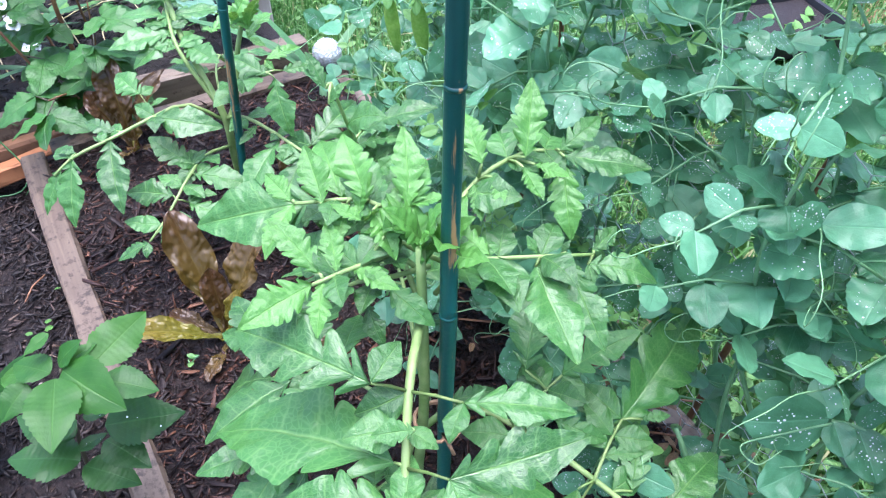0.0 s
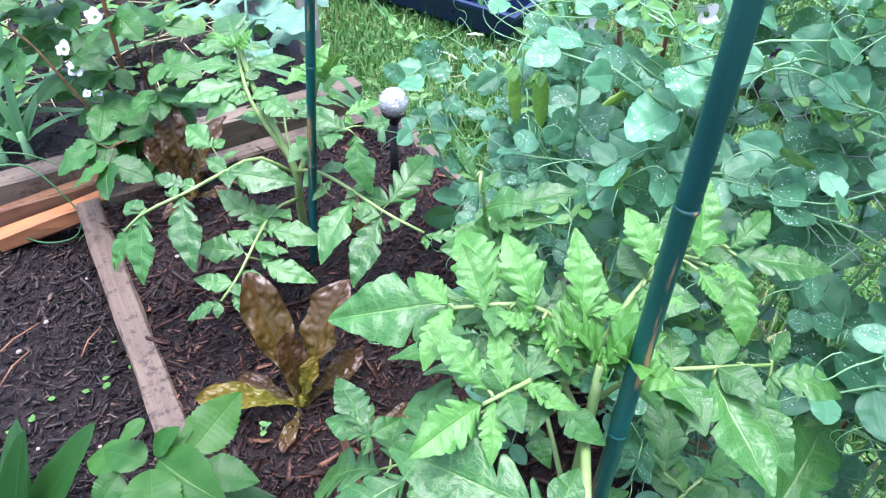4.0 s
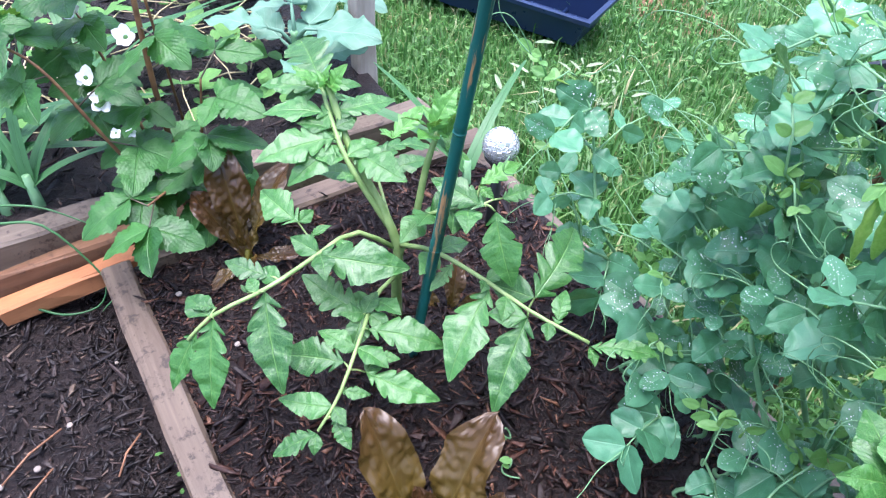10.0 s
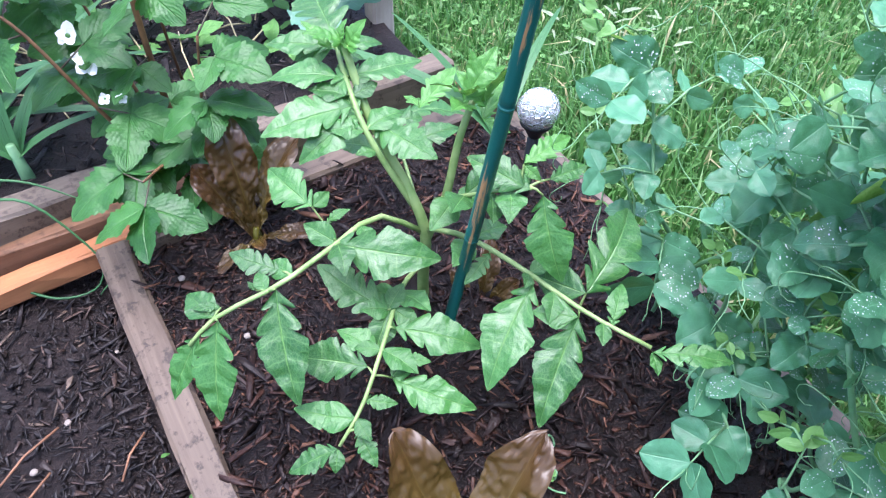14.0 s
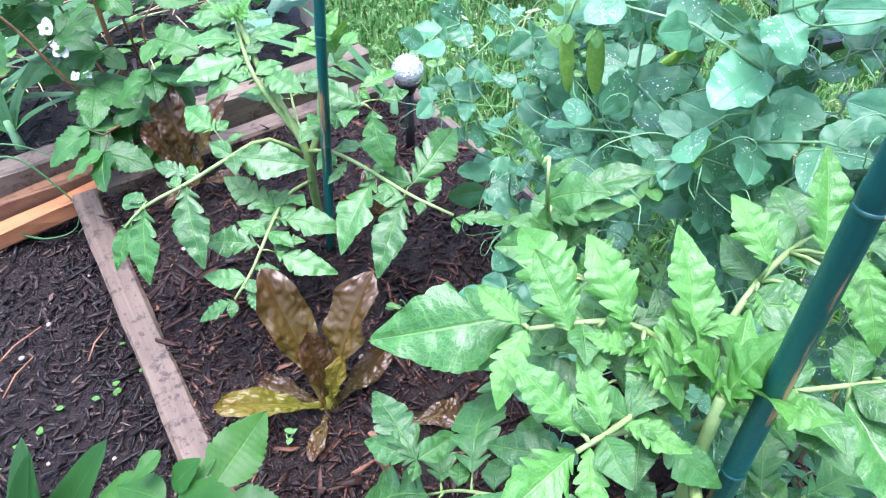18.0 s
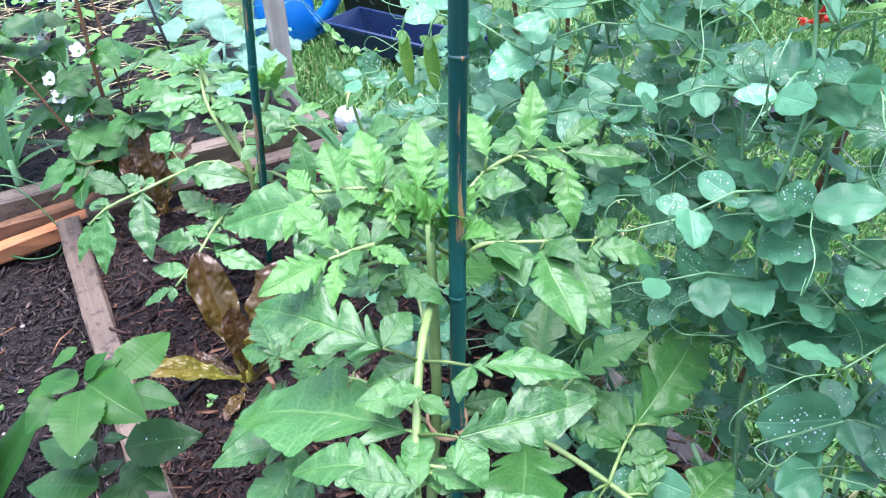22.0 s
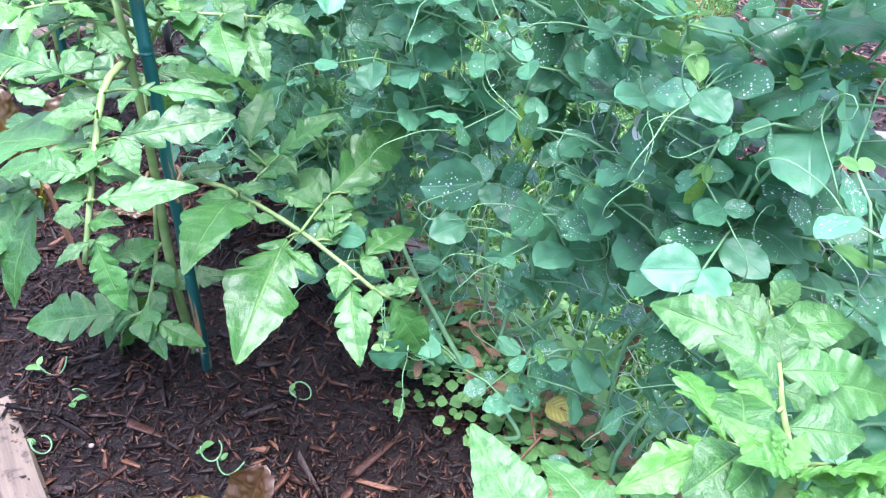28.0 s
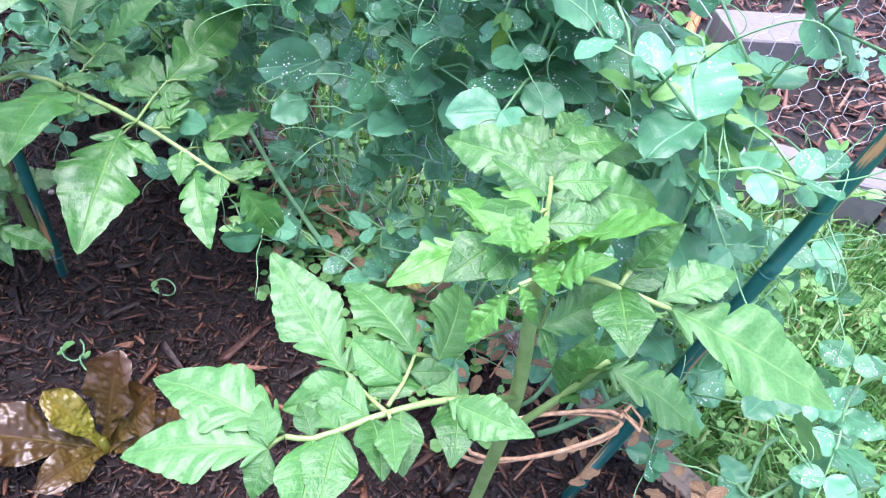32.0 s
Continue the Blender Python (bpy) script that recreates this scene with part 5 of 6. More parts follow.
for i in range(45):
    u = 0.34 + i * 0.0225 + rng.uniform(-0.012, 0.012)
    v = WIDE - 0.02 + rng.uniform(-0.045, 0.045)
    h = (0.22 + 0.30 * min(1, max(0, (u - 0.30) / 0.26))) * rng.choice((0.75, 0.92, 1.0, 1.08, 1.15)) * (1.0 if u > 1.24 else 1.1 if u > 0.62 else 1.0)
    p = bed(u, v)
    inward = 0.15 if 0.48 < u < 0.72 else 0.05
    ln = V * rng.uniform(-inward, 0.06) + U * rng.uniform(-0.08, 0.08)
    pea_plant((p.x, p.y, -0.02), h, ln, 100 + i, stip=1.3 if u > 1.08 else 1.0)
for i in range(6):
    p = bed(0.44 + i * 0.13 + rng.uniform(-0.03, 0.03), WIDE - 0.10 + rng.uniform(-0.02, 0.03))
    pea_plant((p.x, p.y, -0.01), rng.uniform(0.12, 0.20), V * rng.uniform(-0.06, 0.02), 300 + i)


for i in range(8):
    p = bed(1.30 + i * 0.04 + rng.uniform(-0.02, 0.02), WIDE + rng.uniform(-0.02, 0.05))
    pea_plant((p.x, p.y, -0.03), rng.uniform(0.16, 0.34), V * rng.uniform(0.0, 0.12) + U * rng.uniform(-0.04, 0.06), 340 + i, stip=1.0)


for i in range(16):
    p = bed(0.46 + i * 0.026 + rng.uniform(-0.012, 0.012), WIDE - rng.uniform(0.05, 0.15))
    pea_plant((p.x, p.y, -0.01), rng.uniform(0.10, 0.27), V * rng.uniform(-0.06, 0.02) + U * rng.uniform(-0.04, 0.04), 400 + i)
for i in range(12):
    rr = random.Random(380 + i)
    a = bed(0.55 + i * 0.075 + rr.uniform(-0.03, 0.03), WIDE - 0.03 + rr.uniform(-0.05, 0.03), -0.01)
    b = a + U * rr.choice((-1, 1)) * rr.uniform(0.08, 0.2) + V * rr.uniform(-0.05, 0.05) + Vector((0, 0, rr.uniform(0.12, 0.28)))
    vine = thing("pea_plant", "bare pale green pea stem leaning through the wire", "pea plant", "pea plants")
    part("vine", tube("vine", spline([a, a.lerp(b, 0.3) - Vector((0, 0, 0.02)), a.lerp(b, 0.7) - Vector((0, 0, 0.02)), b], 14), [0.0034 - 0.0001 * k for k in range(14)], PEA_STEM, 7), vine)

# two clear sprays of paired leaflets that stand out from the wall of vines
SPRIGS = (
    ([(0.272, 0.301, 0.403), (0.304, 0.281, 0.391), (0.323, 0.263, 0.375)],
     [((0.304, 0.281, 0.391), (0.337, 0.270, 0.435)), ((0.303, 0.281, 0.389), (0.287, 0.256, 0.362)), ((0.322, 0.263, 0.373), (0.318, 0.232, 0.361)), ((0.324, 0.263, 0.376), (0.350, 0.258, 0.398))],
     [(0.323, 0.263, 0.375), (0.341, 0.247, 0.364), (0.359, 0.223, 0.346), (0.363, 0.207, 0.328), (0.357, 0.201, 0.313)]),
    ([(0.309, 0.257, 0.231), (0.283, 0.272, 0.233), (0.267, 0.278, 0.232)],
     [((0.283, 0.272, 0.233), (0.290, 0.238, 0.215)), ((0.283, 0.272, 0.234), (0.298, 0.282, 0.254)), ((0.268, 0.278, 0.232), (0.271, 0.254, 0.222)), ((0.267, 0.279, 0.233), (0.258, 0.303, 0.250)), ((0.265, 0.279, 0.232), (0.205, 0.281, 0.225))],
     [(0.262, 0.272, 0.238), (0.236, 0.272, 0.226), (0.205, 0.270, 0.212), (0.216, 0.259, 0.204), (0.232, 0.264, 0.215)]),
)
for stalk_line, leaves, curl in SPRIGS:
    spray = thing("pea_spray", "spray of rain-beaded pea leaflets with long tendrils", "pea plant", "pea sprays")
    part("leaf_stalk", tube("leaf_stalk", spline(stalk_line, 10), [0.0016 - 0.00006 * i for i in range(10)], PEA_STEM, 6), spray)
    for i, (b, t) in enumerate(leaves):
        part("leaflet", PEA_LEAF[(1, 4, 5, 3, 1)[i]], spray, m=aim(b, t, (0.1 * (i % 2), -1.0, 0.3), 0.15 * (-1) ** i, 1.05))
    part("tendril", tube("tendril", spline(curl, 24), [0.0009 - 0.00002 * i for i in range(24)], PEA_STEM, 5), spray)


def pod(at, down, length, seed, label="plump bright green pea pod hanging from the vine"):
    """A flattened pod with swollen peas and a calyx."""
    r = random.Random(seed)
    ob = thing("pea_pod", label, "pea pod", "pea pods", at)
    verts, faces, n = [], [], 16
    for i in range(n + 1):
        s = i / n
        w = 0.13 * math.sin(math.pi * min(1, s ** 0.8)) ** 0.55 + 0.004
        th = 0.05 * math.sin(math.pi * s) ** 0.6 * (1 + 0.25 * math.sin(s * 6.28 * 4)) + 0.003
        for j in range(10):
            a = 6.283 * j / 10
            verts.append((w * math.cos(a), s + 0.02 * math.sin(3 * s), th * math.sin(a) + 0.06 * s * s))
        if i:
            o = (i - 1) * 10
            faces += [(o + j, o + (j + 1) % 10, o + 10 + (j + 1) % 10, o + 10 + j) for j in range(10)]
    me = mesh_of("pod", verts, faces, POD)
    b = Vector((0, 0, 0))
    part("pod", me, ob, m=aim(b, Vector(down).normalized() * length, (0.3, -1, 0.2), r.uniform(-0.5, 0.5)))
    for i in range(4):
        a = i * 1.57
        part("sepal", PEA_NEW[i % 3], ob, m=aim(b, Vector((0.008 * math.cos(a), 0.008 * math.sin(a), -0.01)), (0, 0, 1)))
    part("stalk", tube("stalk", [b, (0.004, 0.004, 0.012), (0.01, 0.012, 0.018)], 0.0011, PEA_STEM, 5), ob)
    return ob


for at, down, length in (((-0.055, 0.540, 0.425), (0.1, 0.05, -1), 0.052), ((-0.033, 0.550, 0.415), (0.12, 0.1, -1), 0.052), ((0.27, 0.215, 0.36), (0.2, 0.0, -1), 0.05),
                         ((0.03, 0.70, 0.30), (-0.8, 0.1, -0.9), 0.055), ((0.06, 0.62, 0.36), (-0.9, -0.1, -0.8), 0.05), ((0.36, 0.10, 0.38), (0.1, 0.2, -1), 0.048)):
    pod(at, down, length, int(at[0] * 1000))


# ---- lettuces ----
LETTUCE_LEAF = [spoon_blade("lettuce_leaf", LETTUCE, 0.16 + 0.02 * (i % 2), 0.45, 0.15 + 0.25 * (i % 3), 200 + i) for i in range(4)]
LETTUCE_GREEN = leaf_material("green_lettuce", (0.09, 0.085, 0.010), (0.20, 0.20, 0.022), (0.28, 0.28, 0.07), veins=6.0, slant=0.8, rough=0.28, puff=0.7, share=0.25, tip=(0.16, 0.11, 0.015), relief=0.5, wave=0.15, patchy=0.6, lit=(0.35, 0.32, 0.03))
LETTUCE_MID = [spoon_blade("green_lettuce_leaf", LETTUCE_GREEN, 0.15, 0.5, 0.4, 210)]


def lettuce(base, label, leaves, seed=0, wide=0.85):
    """A loose red romaine: each leaf runs from the crown to its tip."""
    ob = thing("lettuce", label, "lettuce", "lettuces")
    r = random.Random(seed)
    b = Vector(base)
    for i, (tip, roll, kind) in enumerate(leaves):
        t = b + Vector(tip)
        d = t - b
        up = (Vector((0, 0, 1)) * max(0.15, 1 - abs(d.normalized().z)) - Vector((d.x, d.y, 0)) * 6 * max(0, d.normalized().z) + Vector((0, -0.25, 0))).normalized()
        mesh = LETTUCE_MID[0] if kind else LETTUCE_LEAF[(i + seed) % 4]
        part("leaf", mesh, ob, "olive green inner leaf" if kind else "", aim(b, t, up, roll, wide))
    part("crown", tube("crown", [b - Vector((0, 0, 0.02)), b, b + Vector((0, 0, 0.018))], [0.005, 0.006, 0.003], LETTUCE_GREEN, 8), ob)
    return ob


lettuce((-0.256, 0.53, 0.0), "red-brown romaine lettuce with glossy puckered leaves in mulch",
        [((-0.048, 0.055, 0.155), 0.15, 0), ((0.035, 0.05, 0.150), -0.35, 0), ((-0.095, -0.03, 0.070), 0.2, 1), ((-0.01, 0.02, 0.10), 0.3, 0), ((-0.012, -0.065, 0.012), 0.1, 0),
         ((0.065, 0.03, 0.06), 0.3, 0), ((0.015, -0.005, 0.085), -0.2, 1), ((-0.075, 0.02, 0.025), 0.0, 0)], 0)
lettuce((-0.472, 0.895, 0.0), "red-brown lettuce with upright leaves under the bramble",
        [((-0.015, 0.02, 0.150), 0.2, 0), ((0.03, 0.03, 0.13), -0.3, 0), ((-0.05, 0.01, 0.10), 0.1, 0), ((0.02, -0.05, 0.05), 0.1, 0), ((0.06, -0.01, 0.03), 0.0, 0), ((-0.03, -0.05, 0.02), 0.0, 0)], 1)
lettuce((-0.232, 0.80, 0.0), "small brown lettuce leaf cluster behind the far stake", [((0.01, 0.015, 0.08), 0.2, 0), ((0.035, 0.0, 0.05), 0.0, 0), ((-0.03, 0.02, 0.04), 0.0, 0)], 2)
lettuce((0.043, 0.044, 0.0), "red-brown lettuce with broad glossy leaves in mulch",
        [((-0.101, 0.007, 0.060), 0.1, 0), ((0.026, 0.020, 0.110), -0.2, 0), ((0.082, -0.024, 0.055), 0.1, 0), ((-0.022, -0.045, 0.060), 0.0, 0), ((0.05, -0.002, 0.085), 0.0, 0), ((-0.03, 0.02, 0.07), 0.3, 1)], 3, 1.25)
fallen = tagged(new("fallen_leaf", LETTUCE_LEAF[1]), "wilted brown lettuce leaf lying on the mulch", "leaf")
fallen.matrix_world = aim((-0.185, 0.50, 0.012), (-0.105, 0.515, 0.018), (0.2, -0.3, 1))


# ---- serrate-leaved seedling on the path, and bramble ----
SERR = [blade("serrate_leaf", SERRATE, 0.28 + 0.02 * i, 13, 0.12, 8, 52, 0.25, 0.25 + 0.15 * i, 0.06, 0.70, 0.92, 230 + i, (3, 0, 4)[i], pucker=0.03) for i in range(3)]
BRAM = [blade("bramble_leaf", BRAMBLE, 0.33 + 0.03 * i, 10, 0.2, 8, 30, 0.25, 0.15 + 0.15 * i, 0.08, 0.7, 0.7, 240 + i, 0, pucker=0.05) for i in range(3)]
SERR_NEW = [blade("young_serrate_leaf", SERRATE_NEW, 0.27 + 0.02 * i, 13, 0.11, 8, 52, 0.3, 0.2 + 0.2 * i, 0.05, 0.72, 0.9, 233 + i, 0, pucker=0.015) for i in range(3)]
sd_plant = thing("seedling", "leafy seedling with toothed leaves on a dark stem", "plant")
stem(sd_plant, [(-0.363, 0.348, -0.10), (-0.362, 0.359, 0.010), (-0.350, 0.363, 0.090), (-0.332, 0.360, 0.135), (-0.323, 0.352, 0.175), (-0.316, 0.345, 0.202)], 0.0026, 0.0014, DARKSTEM)
for i, (b, t) in enumerate((
        ((-0.292, 0.349, 0.203), (-0.263, 0.406, 0.207)),
        ((-0.285, 0.339, 0.196), (-0.237, 0.334, 0.196)),
        ((-0.314, 0.344, 0.203), (-0.261, 0.305, 0.208)),
        ((-0.317, 0.336, 0.203), (-0.295, 0.271, 0.208)),
        ((-0.322, 0.341, 0.203), (-0.363, 0.356, 0.203)),
        ((-0.343, 0.338, 0.193), (-0.356, 0.306, 0.188)),
        ((-0.325, 0.365, 0.223), (-0.342, 0.348, 0.218)),
        ((-0.319, 0.349, 0.203), (-0.300, 0.357, 0.228)),
        ((-0.346, 0.355, 0.183), (-0.391, 0.363, 0.178)),
        ((-0.314, 0.349, 0.203), (-0.292, 0.365, 0.213)),
)):
    part("leaf", SERR_NEW[i % 3], sd_plant, m=aim(b, t, (0, -0.35, 1), 0.25 * (-1) ** i, 1.15))
for i, (b, t) in enumerate((
        ((-0.308, 0.345, 0.118), (-0.238, 0.352, 0.128)),
        ((-0.313, 0.342, 0.098), (-0.266, 0.319, 0.098)),
        ((-0.334, 0.350, 0.118), (-0.354, 0.333, 0.113)),
        ((-0.338, 0.337, 0.088), (-0.320, 0.358, 0.088)),
        ((-0.344, 0.338, 0.068), (-0.416, 0.342, 0.078)),
        ((-0.330, 0.353, 0.118), (-0.311, 0.361, 0.118)),
        ((-0.341, 0.345, 0.098), (-0.401, 0.366, 0.108)),
        ((-0.344, 0.338, 0.058), (-0.287, 0.324, 0.058)),
)):
    part("leaf", SERR[i % 3], sd_plant, "darker lower leaf", aim(b, t, (0, -0.3, 1), 0.3 * (-1) ** i, 1.15))

bush = thing("bramble", "bramble bush with toothed leaves and small white flowers", "bush")
r4 = random.Random(44)
canes = [[(-0.575, 1.03, -0.03), (-0.58, 1.02, 0.15), (-0.575, 1.03, 0.40), (-0.585, 1.05, 0.80)], [(-0.56, 1.01, -0.03), (-0.53, 0.99, 0.10), (-0.51, 0.98, 0.20)],
         [(-0.585, 1.0, -0.03), (-0.63, 0.97, 0.12), (-0.68, 0.97, 0.22), (-0.74, 0.97, 0.25)], [(-0.57, 1.0, -0.02), (-0.56, 0.94, 0.07), (-0.565, 0.88, 0.10)], [(-0.59, 1.03, -0.02), (-0.64, 1.06, 0.14), (-0.68, 1.08, 0.26)]]
for c_i, cn in enumerate(canes):
    stem(bush, cn, 0.0042 if c_i == 0 else 0.0026, 0.0022 if c_i == 0 else 0.0012, CANE, "cane")
    line = spline(cn, 16)
    for k in range(2, 16 if c_i else 11):
        for _ in range(1 if k % 2 else 0):
            p = line[k]
            a = r4.uniform(0, 6.28)
            out = Vector((math.cos(a), math.sin(a) - 0.3, r4.uniform(-0.1, 0.4))).normalized()
            q = p + out * r4.uniform(0.02, 0.05)
            part("leaf_stalk", tube("leaf_stalk", [p, q], [0.0011, 0.0008], DARKSTEM, 5), bush)
            side = Vector((-out.y, out.x, 0)).normalized()
            for sgn in (-1, 0, 1):
                go = (out * (1.0 if sgn == 0 else 0.35) + side * sgn + Vector((0, 0, -0.2))).normalized()
                part("leaflet", r4.choice(BRAM), bush, m=aim(q, q + go * r4.uniform(0.046, 0.074), (r4.uniform(-.3, .3), -0.3, 1), r4.uniform(-0.4, 0.4)))
PETALS = blade("petal", PETAL, 0.42, 0, 0, 4, 6, 0.15, -0.2, 0.06, 0.8, 0.6, 250)


def flower(parent, at, size, facing, count=5):
    part("flower_centre", tube("flower_centre", [Vector(at), Vector(at) + Vector(facing) * size * 0.25], [size * 0.22, size * 0.12], CLOVER, 8), parent)
    f = Vector(facing).normalized()
    x = f.orthogonal().normalized()
    y = f.cross(x)
    r = random.Random(int(abs(at[0] * 1e4)))
    for i in range(count):
        a = 6.283 * i / count + r.uniform(-0.25, 0.25)
        go = x * math.cos(a) + y * math.sin(a) + f * r.uniform(0.0, 0.9)
        part("petal", PETALS, parent, "white petal", aim(Vector(at), Vector(at) + go.normalized() * size * r.uniform(0.75, 1.1), f, r.uniform(-0.6, 0.6)))


for at, size in (((-0.628, 0.985, 0.165), 0.021), ((-0.60, 1.03, 0.22), 0.016), ((-0.645, 1.0, 0.185), 0.015), ((-0.615, 0.965, 0.135), 0.008), ((-0.595, 0.96, 0.14), 0.007), ((-0.66, 1.05, 0.24), 0.013)):
    flower(bush, at, size, (0.2, -0.7, 0.6))
for at, f in (((0.02, 0.66, 0.40), (0.1, -1, 0.1)), ((0.05, 0.70, 0.37), (-0.5, -1, 0)), ((0.10, 0.60, 0.44), (-0.3, -1, 0.2)), ((0.34, 0.16, 0.37), (0, -1, 0.2)), ((0.09, 0.72, 0.34), (-0.6, -0.8, 0))):
    fl = thing("pea_flower", "small white pea flower on the vine", "flower", "pea flowers")
    flower(fl, at, 0.013, f, 4)

# ---- onions, brassica and other plants of the bed behind ----
STRAP = [blade("strap_leaf", ONION, 0.020, 0, 0, 4, 26, 0.9, 0.5 + 0.6 * i, 0.0, 0.35, 0.5, 260 + i) for i in range(4)]


def onion(base, count, length, seed, label="clump of grey-green onion leaves in the bed behind"):
    r = random.Random(seed)
    ob = thing("onion", label, "onion", "onions")
    b = Vector(base)
    part("bulb", tube("bulb", [b - Vector((0, 0, 0.02)), b, b + Vector((0, 0, 0.05))], [0.006, 0.008, 0.005], PEA_STEM, 10), ob)
    for i in range(count):
        a = r.uniform(0.1, 3.6)
        el = r.uniform(0.8, 1.4)
        go = Vector((math.cos(a) * math.cos(el), math.sin(a) * math.cos(el), math.sin(el)))
        part("leaf", STRAP[i % 4], ob, m=aim(b + Vector((0, 0, 0.03)), b + go * length * r.uniform(0.6, 1.0), -Vector((math.cos(a), math.sin(a), -0.4)), r.uniform(-0.3, 0.3), 2.0))
    return ob


for i, (x, y, n, ln) in enumerate(((-0.80, 0.985, 7, 0.36), (-0.765, 1.0, 6, 0.30), (-0.86, 1.06, 7, 0.38), (-0.92, 1.0, 6, 0.36), (-0.74, 1.18, 6, 0.34), (-0.87, 1.22, 5, 0.36), (-0.20, 1.05, 3, 0.30))):
    onion((x, y, -0.01), n, ln, 500 + i)
BRASS = [blade("brassica_leaf", BRASSICA, 0.36, 4, 0.12, 8, 16, 0.2, 0.3 + 0.2 * i, 0.18, 0.9, 0.6, 270 + i, pucker=0.06) for i in range(3)]


def brassica(base, size, count, seed, label):
    r = random.Random(seed)
    ob = thing("cabbage_plant", label, "cabbage plant", "cabbage plants")
    b = Vector(base)
    stem(ob, [b - Vector((0, 0, 0.02)), b + Vector((0, 0, size * 0.4)), b + Vector((0, 0, size * 0.8))], 0.008, 0.006, PEA_STEM)
    for i in range(count):
        a = i * 2.4 + r.uniform(-0.3, 0.3)
        z = size * (0.25 + 0.6 * i / count)
        go = Vector((math.cos(a), math.sin(a), r.uniform(0.3, 1.0))).normalized()
        p = b + Vector((0, 0, z))
        q = p + go * size * 0.4
        part("leaf_stalk", tube("leaf_stalk", [p, p.lerp(q, 0.5) + Vector((0, 0, 0.01)), q], [0.004, 0.003, 0.002], BRASSICA, 6), ob)
        part("leaf", r.choice(BRASS), ob, m=aim(q, q + (go + Vector((0, 0, -0.3))).normalized() * size * r.uniform(0.6, 0.9), (0, -0.2, 1), r.uniform(-0.4, 0.4)))
    return ob


brassica((-0.46, 1.30, -0.01), 0.125, 7, 1, "blue-green cabbage plant with waxy leaves beside the post")
brassica((-0.43, 1.42, -0.01), 0.12, 7, 2, "young blue-green cabbage plant behind the post")
brassica((-0.68, 1.62, -0.01), 0.14, 7, 3, "small cabbage plant in the bed behind")
brassica((1.293, 0.625, -0.07), 0.06, 8, 4, "small pale green plant growing in reddish mulch")


def strew(name, mesh_list, count, place, size, label, category, seed, flat=0.3):
    """Many small leaves in one mesh, for low weeds nobody could count."""
    r = random.Random(seed)
    verts, faces, uvs = [], [], []
    src = []
    for me in mesh_list:
        src.append(([v.co.copy() for v in me.vertices], [tuple(p.vertices) for p in me.polygons], {l.vertex_index: tuple(me.uv_layers[0].data[i].uv) for i, l in enumerate(me.loops)}))
    for _ in range(count):
        co, fc, uv = src[r.randrange(len(src))]
        p = Vector(place(r))
        a = r.uniform(0, 6.28)
        go = Vector((math.cos(a), math.sin(a), r.uniform(0, flat)))
        m = aim(p, p + go * size * r.uniform(0.6, 1.4), (r.uniform(-.3, .3), r.uniform(-.3, .3), 1))
        o = len(verts)
        verts += [m @ c for c in co]
        faces += [tuple(i + o for i in f) for f in fc]
        uvs += [uv[i] for i in range(len(co))]
    me = mesh_of(name, verts, faces, mesh_list[0].materials[0], True, uvs)
    return tagged(new(name, me), label, category, kind="stuff")


CLOV = [blade("clover_leaflet", CLOVER, 0.5, 0, 0, 4, 4, 0.3, 0.1, 0.0, 1.3, 0.7, 280)]


def around(cx, cy, sx, sy, z0, z1):
    return lambda r: (r.gauss(cx, sx), r.gauss(cy, sy), r.uniform(z0, z1))


strew("clover_patch", CLOV, 650, around(0.285, 0.275, 0.045, 0.06, 0.005, 0.035), 0.011, "low green clover growing under the peas", "clover", 1)
strew("clover_patch", CLOV, 500, around(0.345, 0.145, 0.04, 0.06, 0.005, 0.04), 0.012, "low pale green clover at the edge of the mulch", "clover", 2)
WEED = [blade("weed_leaf", LAWNWEED, 0.3, 0, 0, 4, 5, 0.3, 0.3, 0.1, 0.8, 0.7, 285)]
strew("path_weeds", WEED, 12, around(-0.604, 0.545, 0.03, 0.03, -0.085, -0.075), 0.008, "small green weeds in the path mulch", "weeds", 3)
strew("path_weeds", WEED, 8, around(-0.53, 0.63, 0.03, 0.03, -0.08, -0.07), 0.009, "sparse low weeds against the board", "weeds", 4)
strew("bed_weeds", WEED, 620, lambda r: (r.uniform(-1.5, -0.45), r.uniform(1.18, 2.4), r.uniform(-0.01, 0.05)), 0.035, "green weeds and seedlings in the bed behind", "weeds", 5, 0.8)
strew("pea_litter", [blade("litter_leaf", DRYLEAF, 0.22, 0, 0, 4, 6, 0.4, 0.6, 0.3, 1.0, 0.6, 290)], 200, lambda r: tuple(bed(r.uniform(0.6, 1.50), r.gauss(0.45, 0.03), r.uniform(0.005, 0.07))), 0.017, "dry brown withered leaves under the peas", "dry leaves", 6, 0.9)
YEL = blade("yellowed_leaf", YELLOWED, 0.36, 0, 0, 6, 8, 0.3, 0.2, 0.1, 0.8, 0.6, 291)
for at, tip in (((0.262, 0.302, 0.02), (0.298, 0.322, 0.03)), ((0.33, 0.155, 0.06), (0.355, 0.128, 0.07)), ((0.36, 0.19, 0.09), (0.385, 0.165, 0.10))):
    lf = tagged(new("yellowed_leaf", YEL), "yellowing spotted pea leaf near the ground", "leaf", "yellowed leaves")
    lf.matrix_world = aim(at, tip, (0, -0.5, 1))

